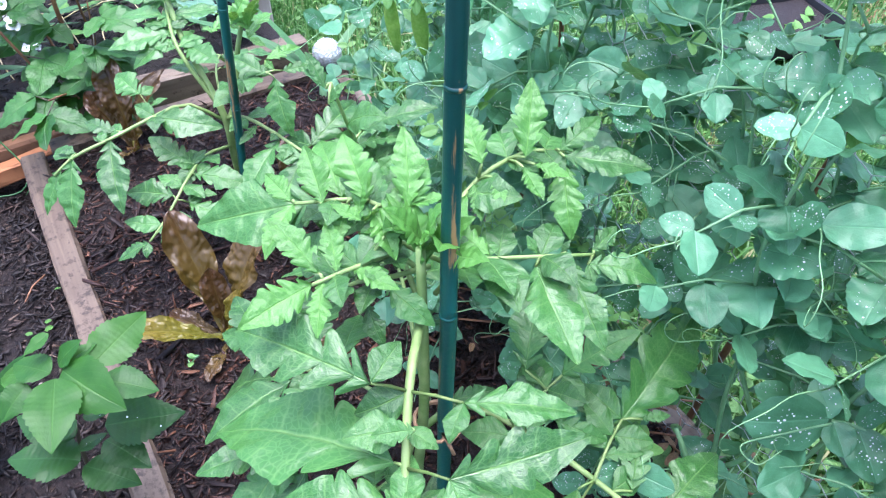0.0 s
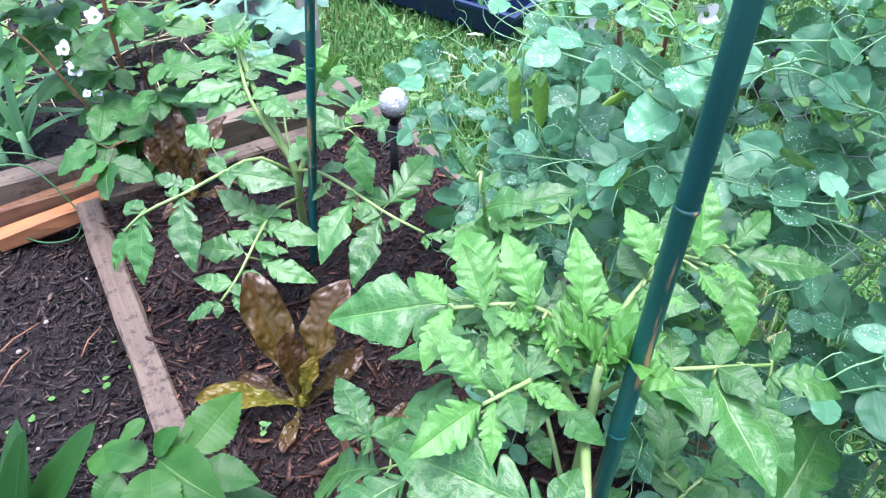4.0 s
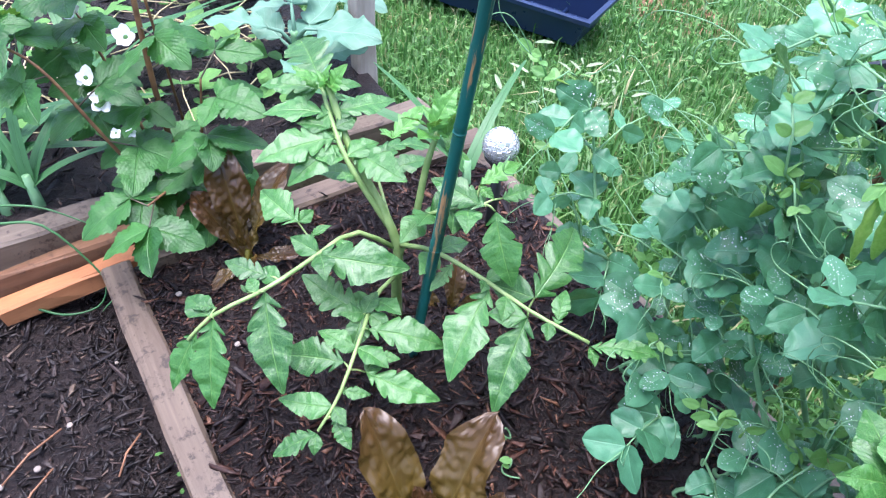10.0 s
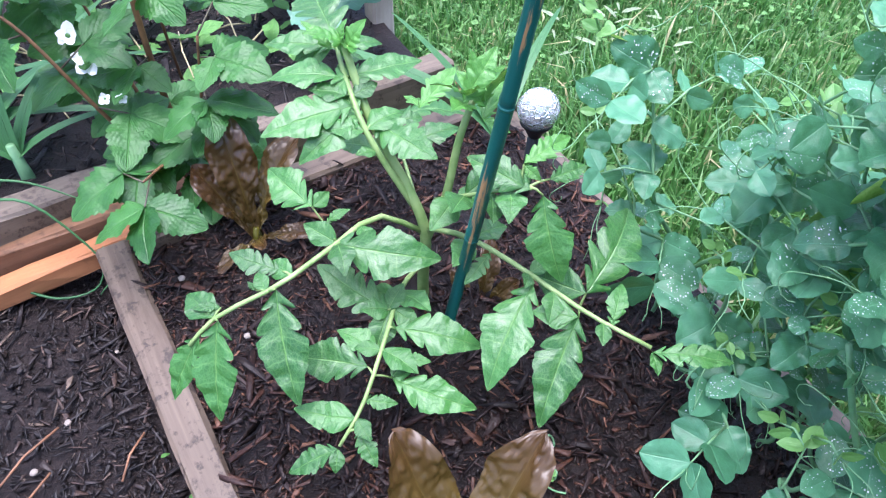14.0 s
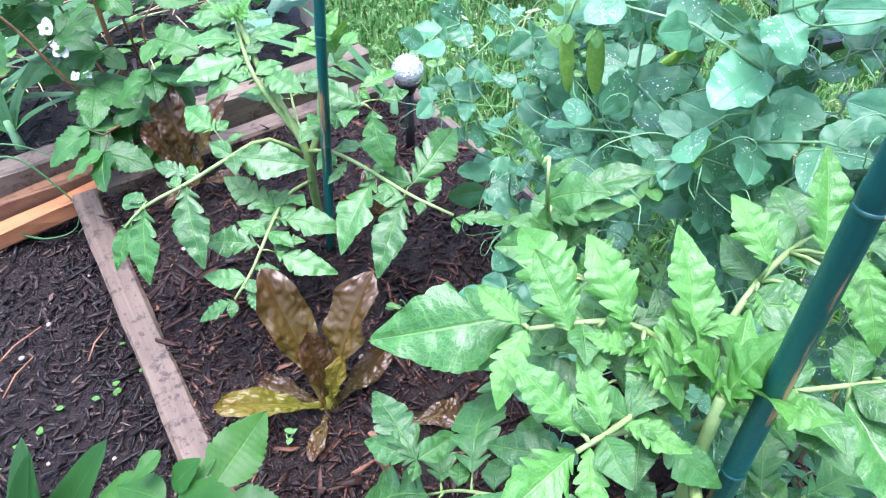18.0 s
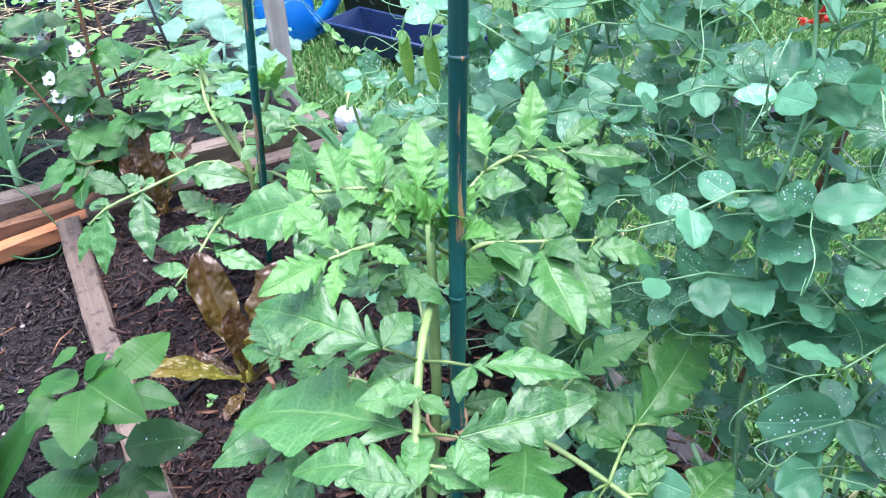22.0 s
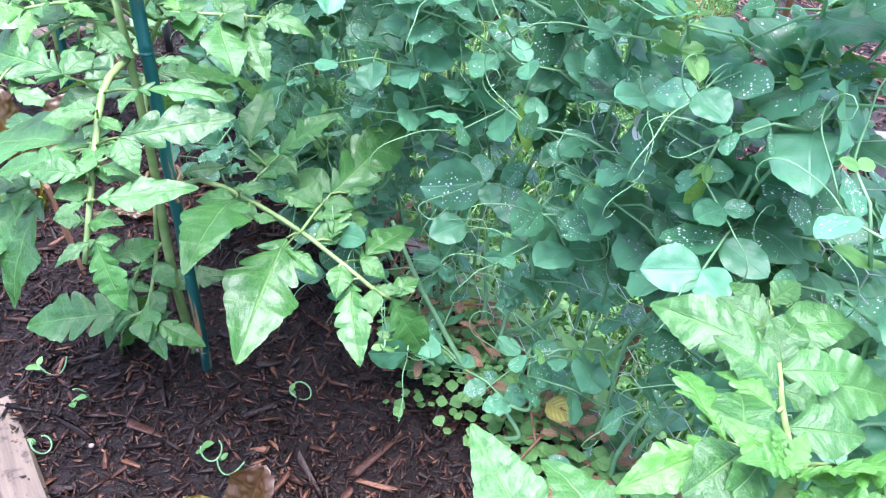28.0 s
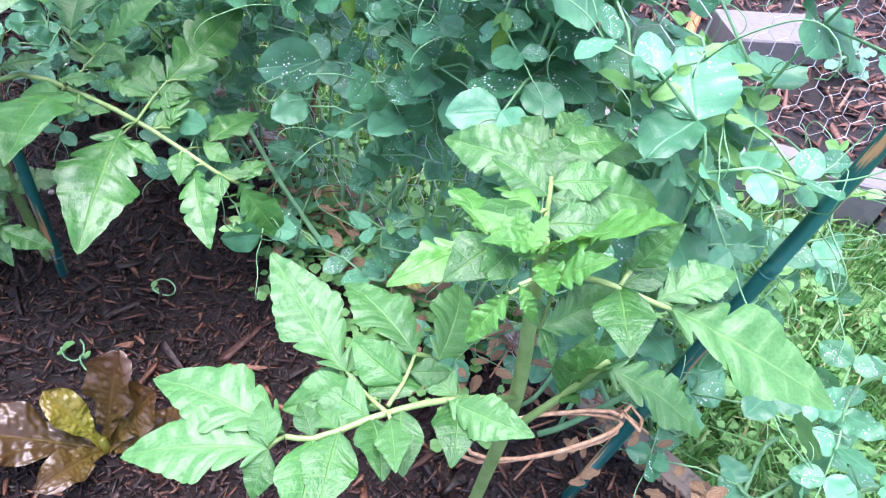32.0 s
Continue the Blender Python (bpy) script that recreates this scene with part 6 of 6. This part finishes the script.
strew("wood_sorrel", CLOV, 55, around(-0.262, 0.222, 0.014, 0.014, -0.05, -0.02), 0.011, "bright green wood sorrel in the gap of the bed edge", "weeds", 7)
strew("edge_weeds", [blade("gap_weed_leaf", SERRATE, 0.3, 9, 0.15, 6, 27, 0.25, 0.3, 0.08, 0.7, 0.8, 287)], 9, around(-0.262, 0.268, 0.026, 0.020, -0.04, 0.02), 0.032, "dark toothed weeds in the gap of the bed edge", "weeds", 8, 0.6)
label_stick = tagged(new("wooden_stick", board("wooden_stick", 0.13, 0.004, 0.017, CEDAR_BROWN, 61)), "flat brown wooden stick standing in the mulch", "stick")
label_stick.matrix_world = Matrix.Translation((-0.176, 0.405, -0.02)) @ Vector((-0.018, 0.024, 0.10)).to_track_quat("X", "Y").to_matrix().to_4x4()

# pulled-off pea tendrils lying on the mulch
for i, (x, y) in enumerate(((0.002, 0.147), (-0.174, 0.258), (-0.135, 0.217), (-0.157, 0.166), (0.083, 0.217), (-0.184, 0.611), (-0.295, 0.496), (-0.188, 0.640), (-0.33, 0.535), (0.02, 0.135))):
    r = random.Random(700 + i)
    z = soil_height(x, y) + 0.010
    tt = thing("tendril_clipping", "curled green pea tendril clipping on the mulch", "clipping", "tendril clippings")
    n, k = 20, r.uniform(0.006, 0.011)
    a0, turns = r.uniform(0, 6.28), r.uniform(3.5, 8)
    line = [(x + k * (0.4 + s / n) * math.cos(a0 + turns * s / n) + 0.012 * s / n, y + k * (0.4 + s / n) * math.sin(a0 + turns * s / n), z + 0.006 * math.sin(s * 0.4)) for s in range(n)]
    part("stem", tube("stem", line, 0.0009, PEA_STEM, 5), tt)
    for j in range(r.randrange(1, 4)):
        q = Vector(line[j * 3])
        a = r.uniform(0, 6.28)
        part("leaf", PEA_NEW[j % 3], tt, m=aim(q, q + Vector((math.cos(a), math.sin(a), 0.4)) * r.uniform(0.006, 0.013), (0, 0, 1)))

# narrow-leaved weed at the path's edge
weed = thing("broadleaf_weed", "upright weed with long narrow green leaves on the path", "weed")
NARROW = [blade("narrow_leaf", SERRATE, 0.12, 0, 0, 6, 14, 0.5, 0.2 + 0.2 * i, 0.05, 0.75, 0.6, 295 + i) for i in range(2)]
for i, (tx, ty, tz) in enumerate(((0.09, 0.06, 0.15), (0.0, 0.07, 0.13), (-0.06, 0.02, 0.13), (0.05, -0.05, 0.13), (-0.03, -0.06, 0.11), (0.03, 0.02, 0.17))):
    b = Vector((-0.55, 0.40, PATH_Z))
    part("leaf", NARROW[i % 2], weed, m=aim(b, b + Vector((tx, ty, tz)), (-tx * 3, -ty * 3 - 0.3, 1), 0.1))

# ---- solar light ----
lampy = thing("solar_light", "crackled silver glass ball garden light on a black stick", "garden light")
bm = bmesh.new()
bmesh.ops.create_uvsphere(bm, u_segments=32, v_segments=20, radius=0.0222)
me = bpy.data.meshes.new("glass_ball")
bm.to_mesh(me)
bm.free()
me.materials.append(CRACKLE)
me.polygons.foreach_set("use_smooth", np.ones(len(me.polygons), dtype=bool))
part("glass_ball", me, lampy, m=Matrix.Translation((-0.172, 0.957, 0.135)))
part("cup", tube("cup", [(-0.172, 0.957, 0.10), (-0.172, 0.957, 0.112), (-0.172, 0.957, 0.118), (-0.172, 0.957, 0.122)], [0.007, 0.013, 0.018, 0.0185], BLACK_PLASTIC, 18), lampy)
part("stick", tube("stick", [(-0.175, 0.96, -0.06), (-0.172, 0.957, 0.104)], 0.0068, BLACK_PLASTIC, 12), lampy)


# ---- twigs that hold the peas ----
def twig(a, b, radius, label, seed):
    r = random.Random(seed)
    ob = thing("twig_stake", label, "stake", "twig stakes")
    pts = [Vector(a).lerp(Vector(b), i / 9) + Vector((r.uniform(-1, 1), r.uniform(-1, 1), 0)) * 0.003 for i in range(10)]
    part("twig", tube("twig", pts, [radius * (1.1 - 0.4 * i / 9) * r.uniform(0.9, 1.12) for i in range(10)], TWIG, 8), ob)
    for i in (3, 6):
        part("snag", tube("snag", [pts[i], pts[i] + Vector((r.uniform(-1, 1), r.uniform(-1, 1), 1)) * 0.014], [radius * 0.5, radius * 0.25], TWIG, 6), ob)
    return ob


twig((0.114, 0.71, -0.02), (0.03, 0.665, 0.56), 0.0032, "reddish brown twig pushed in among the peas", 1)
twig((0.17, 0.86, -0.02), (0.10, 0.68, 0.50), 0.0032, "slanting grey-brown twig among the peas", 2)
twig((0.43, 0.215, -0.02), (0.45, 0.215, 0.52), 0.0032, "reddish brown twig stake behind the pea vines", 3)
twig((0.27, 0.43, -0.02), (0.30, 0.45, 0.42), 0.0036, "dark brown twig between pea stems", 4)
black = thing("thin_stake", "thin black metal stake leaning in the bed behind", "stake")
part("rod", tube("rod", [(-0.60, 1.43, -0.03), (-0.66, 1.50, 0.12), (-0.71, 1.56, 0.28), (-0.80, 1.66, 0.5)], 0.0036, BLACK_PLASTIC, 8), black)


# ---- chicken wire along the pea side ----
def hex_wire(name, origin, along, up, nu, nv, size, label, sag):
    """Hexagonal netting; each wire a thin rod, the twisted sides doubled."""
    h = size * math.sqrt(3) / 2
    pts, seg = {}, set()

    def key(p):
        return (round(p[0], 4), round(p[1], 4))
    for i in range(nu):
        for j in range(nv):
            cx, cy = i * h * 2 + (h if j % 2 else 0), j * size * 1.5
            ring = [(cx + size * math.sin(k * math.pi / 3), cy + size * math.cos(k * math.pi / 3)) for k in range(6)]
            for k in range(6):
                a, b = key(ring[k]), key(ring[(k + 1) % 6])
                seg.add((min(a, b), max(a, b)))
    verts, faces = [], []
    o, al, upv = Vector(origin), Vector(along), Vector(up)
    nrm = al.cross(upv)

    def place(p):
        w = noise.noise(Vector((p[0] * 5, p[1] * 5, sag))) * 0.03 + noise.noise(Vector((p[0] * 16, p[1] * 16, sag))) * 0.007
        return o + al * p[0] + upv * (p[1] + 0.01 * noise.noise(Vector((p[0] * 3, 2, sag)))) + nrm * w
    for a, b in sorted(seg):
        v, f = tube_data([place(a), place(b)], 0.00042 if abs(a[0] - b[0]) > 1e-3 else 0.0007, 4, False)
        k = len(verts)
        verts += v
        faces += [tuple(i + k for i in q) for q in f]
    return tagged(new(name, mesh_of(name, verts, faces, WIRE)), label, "wire fence", kind="stuff")


w0 = bed(0.66, WIDE - 0.022)
hex_wire("chicken_wire", (w0.x, w0.y, -0.06), U, (0, 0, 1), 22, 20, 0.0165, "galvanised chicken wire netting that the peas climb", 3.0)
hex_wire("chicken_wire", (0.98, 0.50, -0.06), (0.90, -0.43, 0), (0.25, 0.35, 0.9), 30, 8, 0.022, "sagging galvanised chicken wire round the mulched bed", 8.0)

# ---- concrete edging and block on the far side of the grass ----
for i in range(6):
    p = Vector((0.66, 0.53, 0)) + ALONG * (0.262 * i)
    ob = tagged(new("edging_stone", board("edging_stone", 0.255, 0.085, 0.055, CONCRETE, 20 + i)), "pale grey concrete edging block along the mulch", "edging", "edging blocks")
    ob.matrix_world = pose(p.x, p.y, PATH_Z - 0.01, 0, 0, math.degrees(math.atan2(ALONG.y, ALONG.x)) + rng.uniform(-2, 2))
blk = tagged(new("paving_block", board("paving_block", 0.20, 0.05, 0.11, CONCRETE, 33)), "pale speckled concrete block lying on mulch", "block")
blk.matrix_world = pose(1.08, 0.73, PATH_Z + 0.025, 0, 0, -8)
stick = tagged(new("cedar_stick", board("cedar_stick", 0.24, 0.02, 0.02, CEDAR, 34)), "split orange cedar stick lying on mulch", "stick")
stick.matrix_world = pose(0.99, 0.70, PATH_Z + 0.03, 0, -12, 52)


# ---- things on the lawn ----
def tub(name, label, length, width, height, m, mat, soil=False):
    """An open rectangular tray with sloping sides and a rolled rim."""
    ob = thing(name, label, "tray")
    ob.matrix_world = m
    bm = bmesh.new()
    def ring(l, w, z):
        return [bm.verts.new(p) for p in ((-l / 2, -w / 2, z), (l / 2, -w / 2, z), (l / 2, w / 2, z), (-l / 2, w / 2, z))]
    rings = [ring(length * 0.9, width * 0.86, 0), ring(length, width, height), ring(length + 0.016, width + 0.016, height), ring(length + 0.016, width + 0.016, height - 0.008), ring(length + 0.004, width + 0.004, height - 0.007)]
    inner = [ring(length - 0.006, width - 0.006, height), ring(length * 0.9 - 0.008, width * 0.86 - 0.008, 0.005)]
    for a, b in ((rings[0], rings[1]), (rings[2], rings[3]), (rings[3], rings[4]), (inner[0], inner[1])):
        for i in range(4):
            bm.faces.new((a[i], a[(i + 1) % 4], b[(i + 1) % 4], b[i]))
    for i in range(4):
        bm.faces.new((rings[2][i], rings[2][(i + 1) % 4], inner[0][(i + 1) % 4], inner[0][i]))
    bm.faces.new(rings[0])
    bm.faces.new(inner[1])
    bmesh.ops.recalc_face_normals(bm, faces=bm.faces)
    me = bpy.data.meshes.new("shell")
    bm.to_mesh(me)
    bm.free()
    me.materials.append(mat)
    part("shell", me, ob)
    for i in range(4):
        part("rib", board("rib", width * 0.8, 0.012, 0.006, mat, i), ob, m=pose(-length * 0.3 + i * length * 0.2, -width * 0.4, 0.004, 0, 0, 90))
    if soil:
        part("compost", board("compost", length * 0.94, height * 0.7, width * 0.9, SOIL, 3), ob, m=pose(-length * 0.47, 0, 0.006))
        r = random.Random(8)
        for i in range(16):
            b = Vector((r.uniform(-0.4, 0.4) * length, r.uniform(-0.35, 0.35) * width, height * 0.7))
            a = r.uniform(0, 6.28)
            part("seedling_leaf", WEED[0], ob, "yellow-green seedling leaf", aim(b, b + Vector((math.cos(a), math.sin(a), 0.9)) * 0.025, (0, -0.3, 1)))
    return ob


tub("seed_tray", "empty dark blue plastic seed tray on the lawn", 0.48, 0.14, 0.065, pose(-0.10, 1.75, PATH_Z + 0.012, 0, 0, -34), TRAY)
tub("seed_tray", "black plastic tray of compost with seedlings on the lawn", 0.30, 0.17, 0.06, pose(0.69, 1.38, PATH_Z + 0.01, 0, 0, 15), BLACK_PLASTIC, True)

can = thing("watering_can", "bright blue plastic watering can standing on the lawn", "watering can", at=(-0.47, 1.93, PATH_Z))
part("body", tube("body", [(0, 0, 0), (0, 0, 0.012), (0, 0, 0.10), (0, 0, 0.17), (0, 0, 0.185)], [0.085, 0.09, 0.082, 0.062, 0.05], BLUE_CAN, 24), can)
part("spout", tube("spout", spline([(0.07, 0, 0.03), (0.12, 0, 0.07), (0.17, 0, 0.15), (0.20, 0, 0.20)], 10), [0.026 - 0.0015 * i for i in range(10)], BLUE_CAN, 12), can)
part("handle", tube("handle", spline([(0.055, 0, 0.165), (0.10, 0, 0.15), (0.125, 0, 0.08), (0.105, 0, 0.02), (0.08, 0, 0.015)], 14), 0.010, BLUE_CAN, 10), can)
part("rim", tube("rim", [(0.05 * math.cos(a * 0.2618), 0.05 * math.sin(a * 0.2618), 0.185) for a in range(25)], 0.006, BLUE_CAN, 8), can)

bag = thing("compost_bag", "dark blue plastic compost bag with unreadable white lettering", "bag", at=(-1.13, 2.02, -0.03))
part("sack", board("sack", 0.30, 0.16, 0.10, TRAY, 41), bag, m=pose(-0.15, 0, 0, 0, 0, 4))
for i in range(5):
    part("lettering", board("lettering", 0.022, 0.035, 0.003, PETAL, 42 + i), bag, "white printed bar", pose(-0.09 + 0.034 * i, -0.048 + 0.002 * i, 0.035, 0, 0, 4))
redtool = thing("garden_tool", "red painted tool handle leaning by a dark planter", "tool", at=(1.06, 1.98, PATH_Z))
part("handle", tube("handle", [(0, 0, 0), (0.05, -0.02, 0.16), (0.12, -0.04, 0.42)], 0.010, RED_PAINT, 10), redtool)
part("foot", board("foot", 0.09, 0.02, 0.03, RED_PAINT, 51), redtool, m=pose(-0.04, 0, 0, 0, 0, 20))
tub("planter_box", "dark brown planter box standing on the lawn", 0.60, 0.30, 0.22, pose(1.12, 2.32, PATH_Z + 0.01, 0, 0, -10), SHED)
tub("planter_box", "dark plastic crate standing far down the lawn", 0.30, 0.22, 0.14, pose(-0.19, 2.16, PATH_Z + 0.01, 0, 0, 8), BLACK_PLASTIC)
bucket = thing("bucket", "bright blue plastic bucket beyond the mulch", "bucket", at=(1.85, 1.05, PATH_Z))
part("pail", tube("pail", [(0, 0, 0), (0, 0, 0.02), (0, 0, 0.24), (0, 0, 0.25)], [0.10, 0.105, 0.13, 0.135], BLUE_CAN, 24), bucket)
poppy = thing("orange_flower", "orange-red flower on a brown cane in the bed behind", "flower")
for i in range(7):
    a = i * 0.9
    b = Vector((-0.62, 1.16, 0.42))
    part("petal", bpy.data.meshes.get("orange_petal") or blade("orange_petal", ORANGE_PETAL, 0.4, 0, 0, 4, 6, 0.2, 0.2, 0.1, 0.8, 0.6, 300), poppy, m=aim(b, b + Vector((math.cos(a), math.sin(a), 0.4)) * 0.022, (0, 0, 1)))
part("stalk", tube("stalk", [(-0.62, 1.16, 0.42), (-0.615, 1.15, 0.2), (-0.60, 1.14, -0.02)], 0.002, CANE, 6), poppy)

# pulled plants left to wilt on the lawn
WILT = leaf_material("wilted_leaf", (0.18, 0.28, 0.13), (0.42, 0.50, 0.32), (0.5, 0.55, 0.4), rough=0.5, puff=0.6)
wl = [blade("wilted_leaf", WILT, 0.09, 0, 0, 4, 7, 0.5, 0.4, 0.15, 0.8, 0.6, 310)]
strew("wilted_pile", wl, 36, lambda r: (0.06 + r.gauss(0, 0.07), 1.42 - 0.5 * (r.random() - 0.5) * 0.3 + r.gauss(0, 0.03), PATH_Z + r.uniform(0.01, 0.04)), 0.035, "pale wilted plants pulled up and left on the lawn", "wilted plants", 9, 0.5)


# ---- straw, pebbles ----
def straws(name, count, place, length, label, seed, mat=STRAW):
    r = random.Random(seed)
    ps = []
    for _ in range(count):
        p = Vector(place(r))
        a, ln = r.uniform(0, 6.28), length * r.uniform(0.4, 1.3)
        d = Vector((math.cos(a), math.sin(a), r.uniform(-0.05, 0.12))) * ln
        ps.append(tube_data([p, p + d * 0.5 + Vector((r.uniform(-1, 1), r.uniform(-1, 1), 0.4)) * ln * 0.08, p + d], [0.0012, 0.0014, 0.001], 4))
    return tagged(new(name, joined(name, ps, mat)), label, "straw", kind="stuff")


straws("straw", 420, lambda r: tuple(bed(r.uniform(-1.3, -0.3), r.uniform(-0.7, 0.42), r.uniform(0.0, 0.02))), 0.10, "pale yellow straw strewn over the bed behind", 1)
straws("dry_stems", 90, lambda r: tuple(bed(r.uniform(0.62, 1.35), r.gauss(0.455, 0.03), r.uniform(0.005, 0.05))), 0.06, "dry pale brown stems and stalks under the peas", 5, TWIG)
straws("path_straw", 4, lambda r: tuple(bed(r.uniform(0.0, 0.7), r.uniform(-0.5, -0.04), PATH_Z + 0.012)), 0.045, "loose straw pieces on the path mulch", 2)
for i, ((x, y), ln, yaw) in enumerate((((-0.69, 0.64), 0.075, 60), ((-0.575, 0.65), 0.05, 80), ((-0.66, 0.60), 0.06, 75))):
    st = tagged(new("thin_stick", tube("thin_stick", [(0, 0, 0), (ln * 0.5, 0.003, 0.004), (ln, 0, 0.002)], 0.0012, TWIG, 6)), "thin reddish brown stick lying on the path", "stick", "sticks")
    st.matrix_world = pose(x, y, PATH_Z + 0.012, 0, 0, yaw)
for i, pts in enumerate(([(-0.76, 0.90, 0.05), (-0.70, 0.90, 0.045), (-0.645, 0.885, -0.04), (-0.66, 0.87, -0.07)], [(-0.75, 0.87, -0.06), (-0.70, 0.86, -0.065), (-0.66, 0.875, -0.06), (-0.65, 0.90, -0.02)], [(-0.79, 0.93, 0.05), (-0.72, 0.93, 0.05), (-0.66, 0.93, 0.02)])):
    ob = tagged(new("cut_onion_leaf", tube("cut_onion_leaf", spline(pts, 14), [0.0019 - 0.00009 * k for k in range(14)], ONION, 6)), "cut pale green onion leaf lying over the boards", "leaf", "cut onion leaves")
r5 = random.Random(55)
for i in range(26):
    x, y = (r5.uniform(-0.8, -0.45), r5.uniform(0.5, 0.9)) if i < 10 else (r5.uniform(-1.3, -0.5), r5.uniform(1.2, 1.9)) if i < 20 else (r5.uniform(-0.35, 0.1), r5.uniform(0.1, 0.6))
    u, v = bed_uv(x, y)
    if -0.03 < v < 0.03:
        continue
    z = PATH_Z + 0.006 if v < 0 and u > -0.1 else 0.004
    sz = r5.uniform(0.002, 0.0045) * (3.0 if 14 < i < 20 else 1.0)
    bm = bmesh.new()
    bmesh.ops.create_icosphere(bm, subdivisions=2, radius=sz)
    for vv in bm.verts:
        vv.co *= 1 + 0.35 * noise.noise(vv.co * 120 + Vector((i, 0, 0)))
        vv.co.z *= 0.6
    me = bpy.data.meshes.new("pebble")
    bm.to_mesh(me)
    bm.free()
    me.materials.append(STONE)
    ob = tagged(new("pebble", me), "small pale pebble lying on the mulch", "stone", "pebbles")
    ob.location = (x, y, z)


# ---- grass ----
def grass(name, count, place, height, label, seed):
    r = np.random.RandomState(seed)
    base = np.array([place(r) for _ in range(count)])
    h = height * np.exp(r.normal(0, 0.35, count))
    a, lean, w = r.uniform(0, 6.283, count), np.abs(r.normal(0.5, 0.4, count)), r.uniform(0.0012, 0.0028, count)
    d = np.stack([np.cos(a), np.sin(a), np.zeros(count)], 1)
    s = np.stack([-np.sin(a), np.cos(a), np.zeros(count)], 1)
    z = np.array([0, 0, 1.0])
    v = np.empty((count, 5, 3))
    v[:, 0], v[:, 1] = base - s * w[:, None], base + s * w[:, None]
    mid = base + d * (h * lean * 0.3)[:, None] + z * (h * 0.6)[:, None]
    v[:, 2], v[:, 3] = mid + s * (w * 0.8)[:, None], mid - s * (w * 0.8)[:, None]
    v[:, 4] = base + d * (h * lean)[:, None] + z * (h * np.clip(1.05 - lean * 0.35, 0.3, 1))[:, None]
    o = 5 * np.arange(count)[:, None]
    quads, tris = o + np.array([[0, 1, 2, 3]]), o + np.array([[3, 2, 4]])
    me = bpy.data.meshes.new(name)
    me.vertices.add(count * 5)
    me.vertices.foreach_set("co", v.astype(np.float32).ravel())
    loops = np.concatenate([quads, tris], 1).astype(np.int32).ravel()
    me.loops.add(len(loops))
    me.loops.foreach_set("vertex_index", loops)
    me.polygons.add(count * 2)
    me.polygons.foreach_set("loop_start", np.stack([7 * np.arange(count), 7 * np.arange(count) + 4], 1).astype(np.int32).ravel())
    me.update(calc_edges=True)
    me.materials.append(GRASS)
    return tagged(new(name, me), label, "grass", kind="stuff")


def on_lawn(r):
    while True:
        y = 0.0 + 3.2 * r.uniform(0, 1) ** 1.2
        x = r.uniform(-0.6, 2.0)
        u, v = bed_uv(x, y)
        q = Vector((x, y, 0)) - EDGE
        if v < WIDE + 0.02 and u > -0.02:
            continue
        if v < 0.50 and u > -1.55:
            continue
        if q.dot(OUT) > 0.0 and q.dot(ALONG) > 0.0 and q.dot(OUT) < 1.5:
            continue
        if noise.noise(Vector((x * 1.7, y * 1.7, 4))) > 0.42:
            if r.uniform() < 0.85:
                continue
        return x, y, PATH_Z - 0.012


grass("lawn_grass", 110000, on_lawn, 0.022, "bright green uneven lawn grass", 21)
strew("lawn_clover", CLOV, 2600, lambda r: on_lawn(np.random.RandomState(r.randrange(10 ** 6)))[:2] + (PATH_Z + r.uniform(0.0, 0.015),), 0.010, "low clover and small weeds in the lawn", "clover", 31)
grass("edge_grass", 14000, lambda r: tuple(bed(r.uniform(-0.1, 1.9), WIDE + 0.03 + 0.42 * r.uniform(0, 1) ** 1.3, PATH_Z)), 0.04, "long grass growing along the bed boards", 22)
strew("edge_weeds", CLOV, 1400, lambda r: tuple(bed(r.uniform(0.8, 1.8), WIDE + 0.04 + 0.40 * r.random(), PATH_Z + r.uniform(0.005, 0.04))), 0.013, "low clover and weeds beside the bed boards", "weeds", 32)
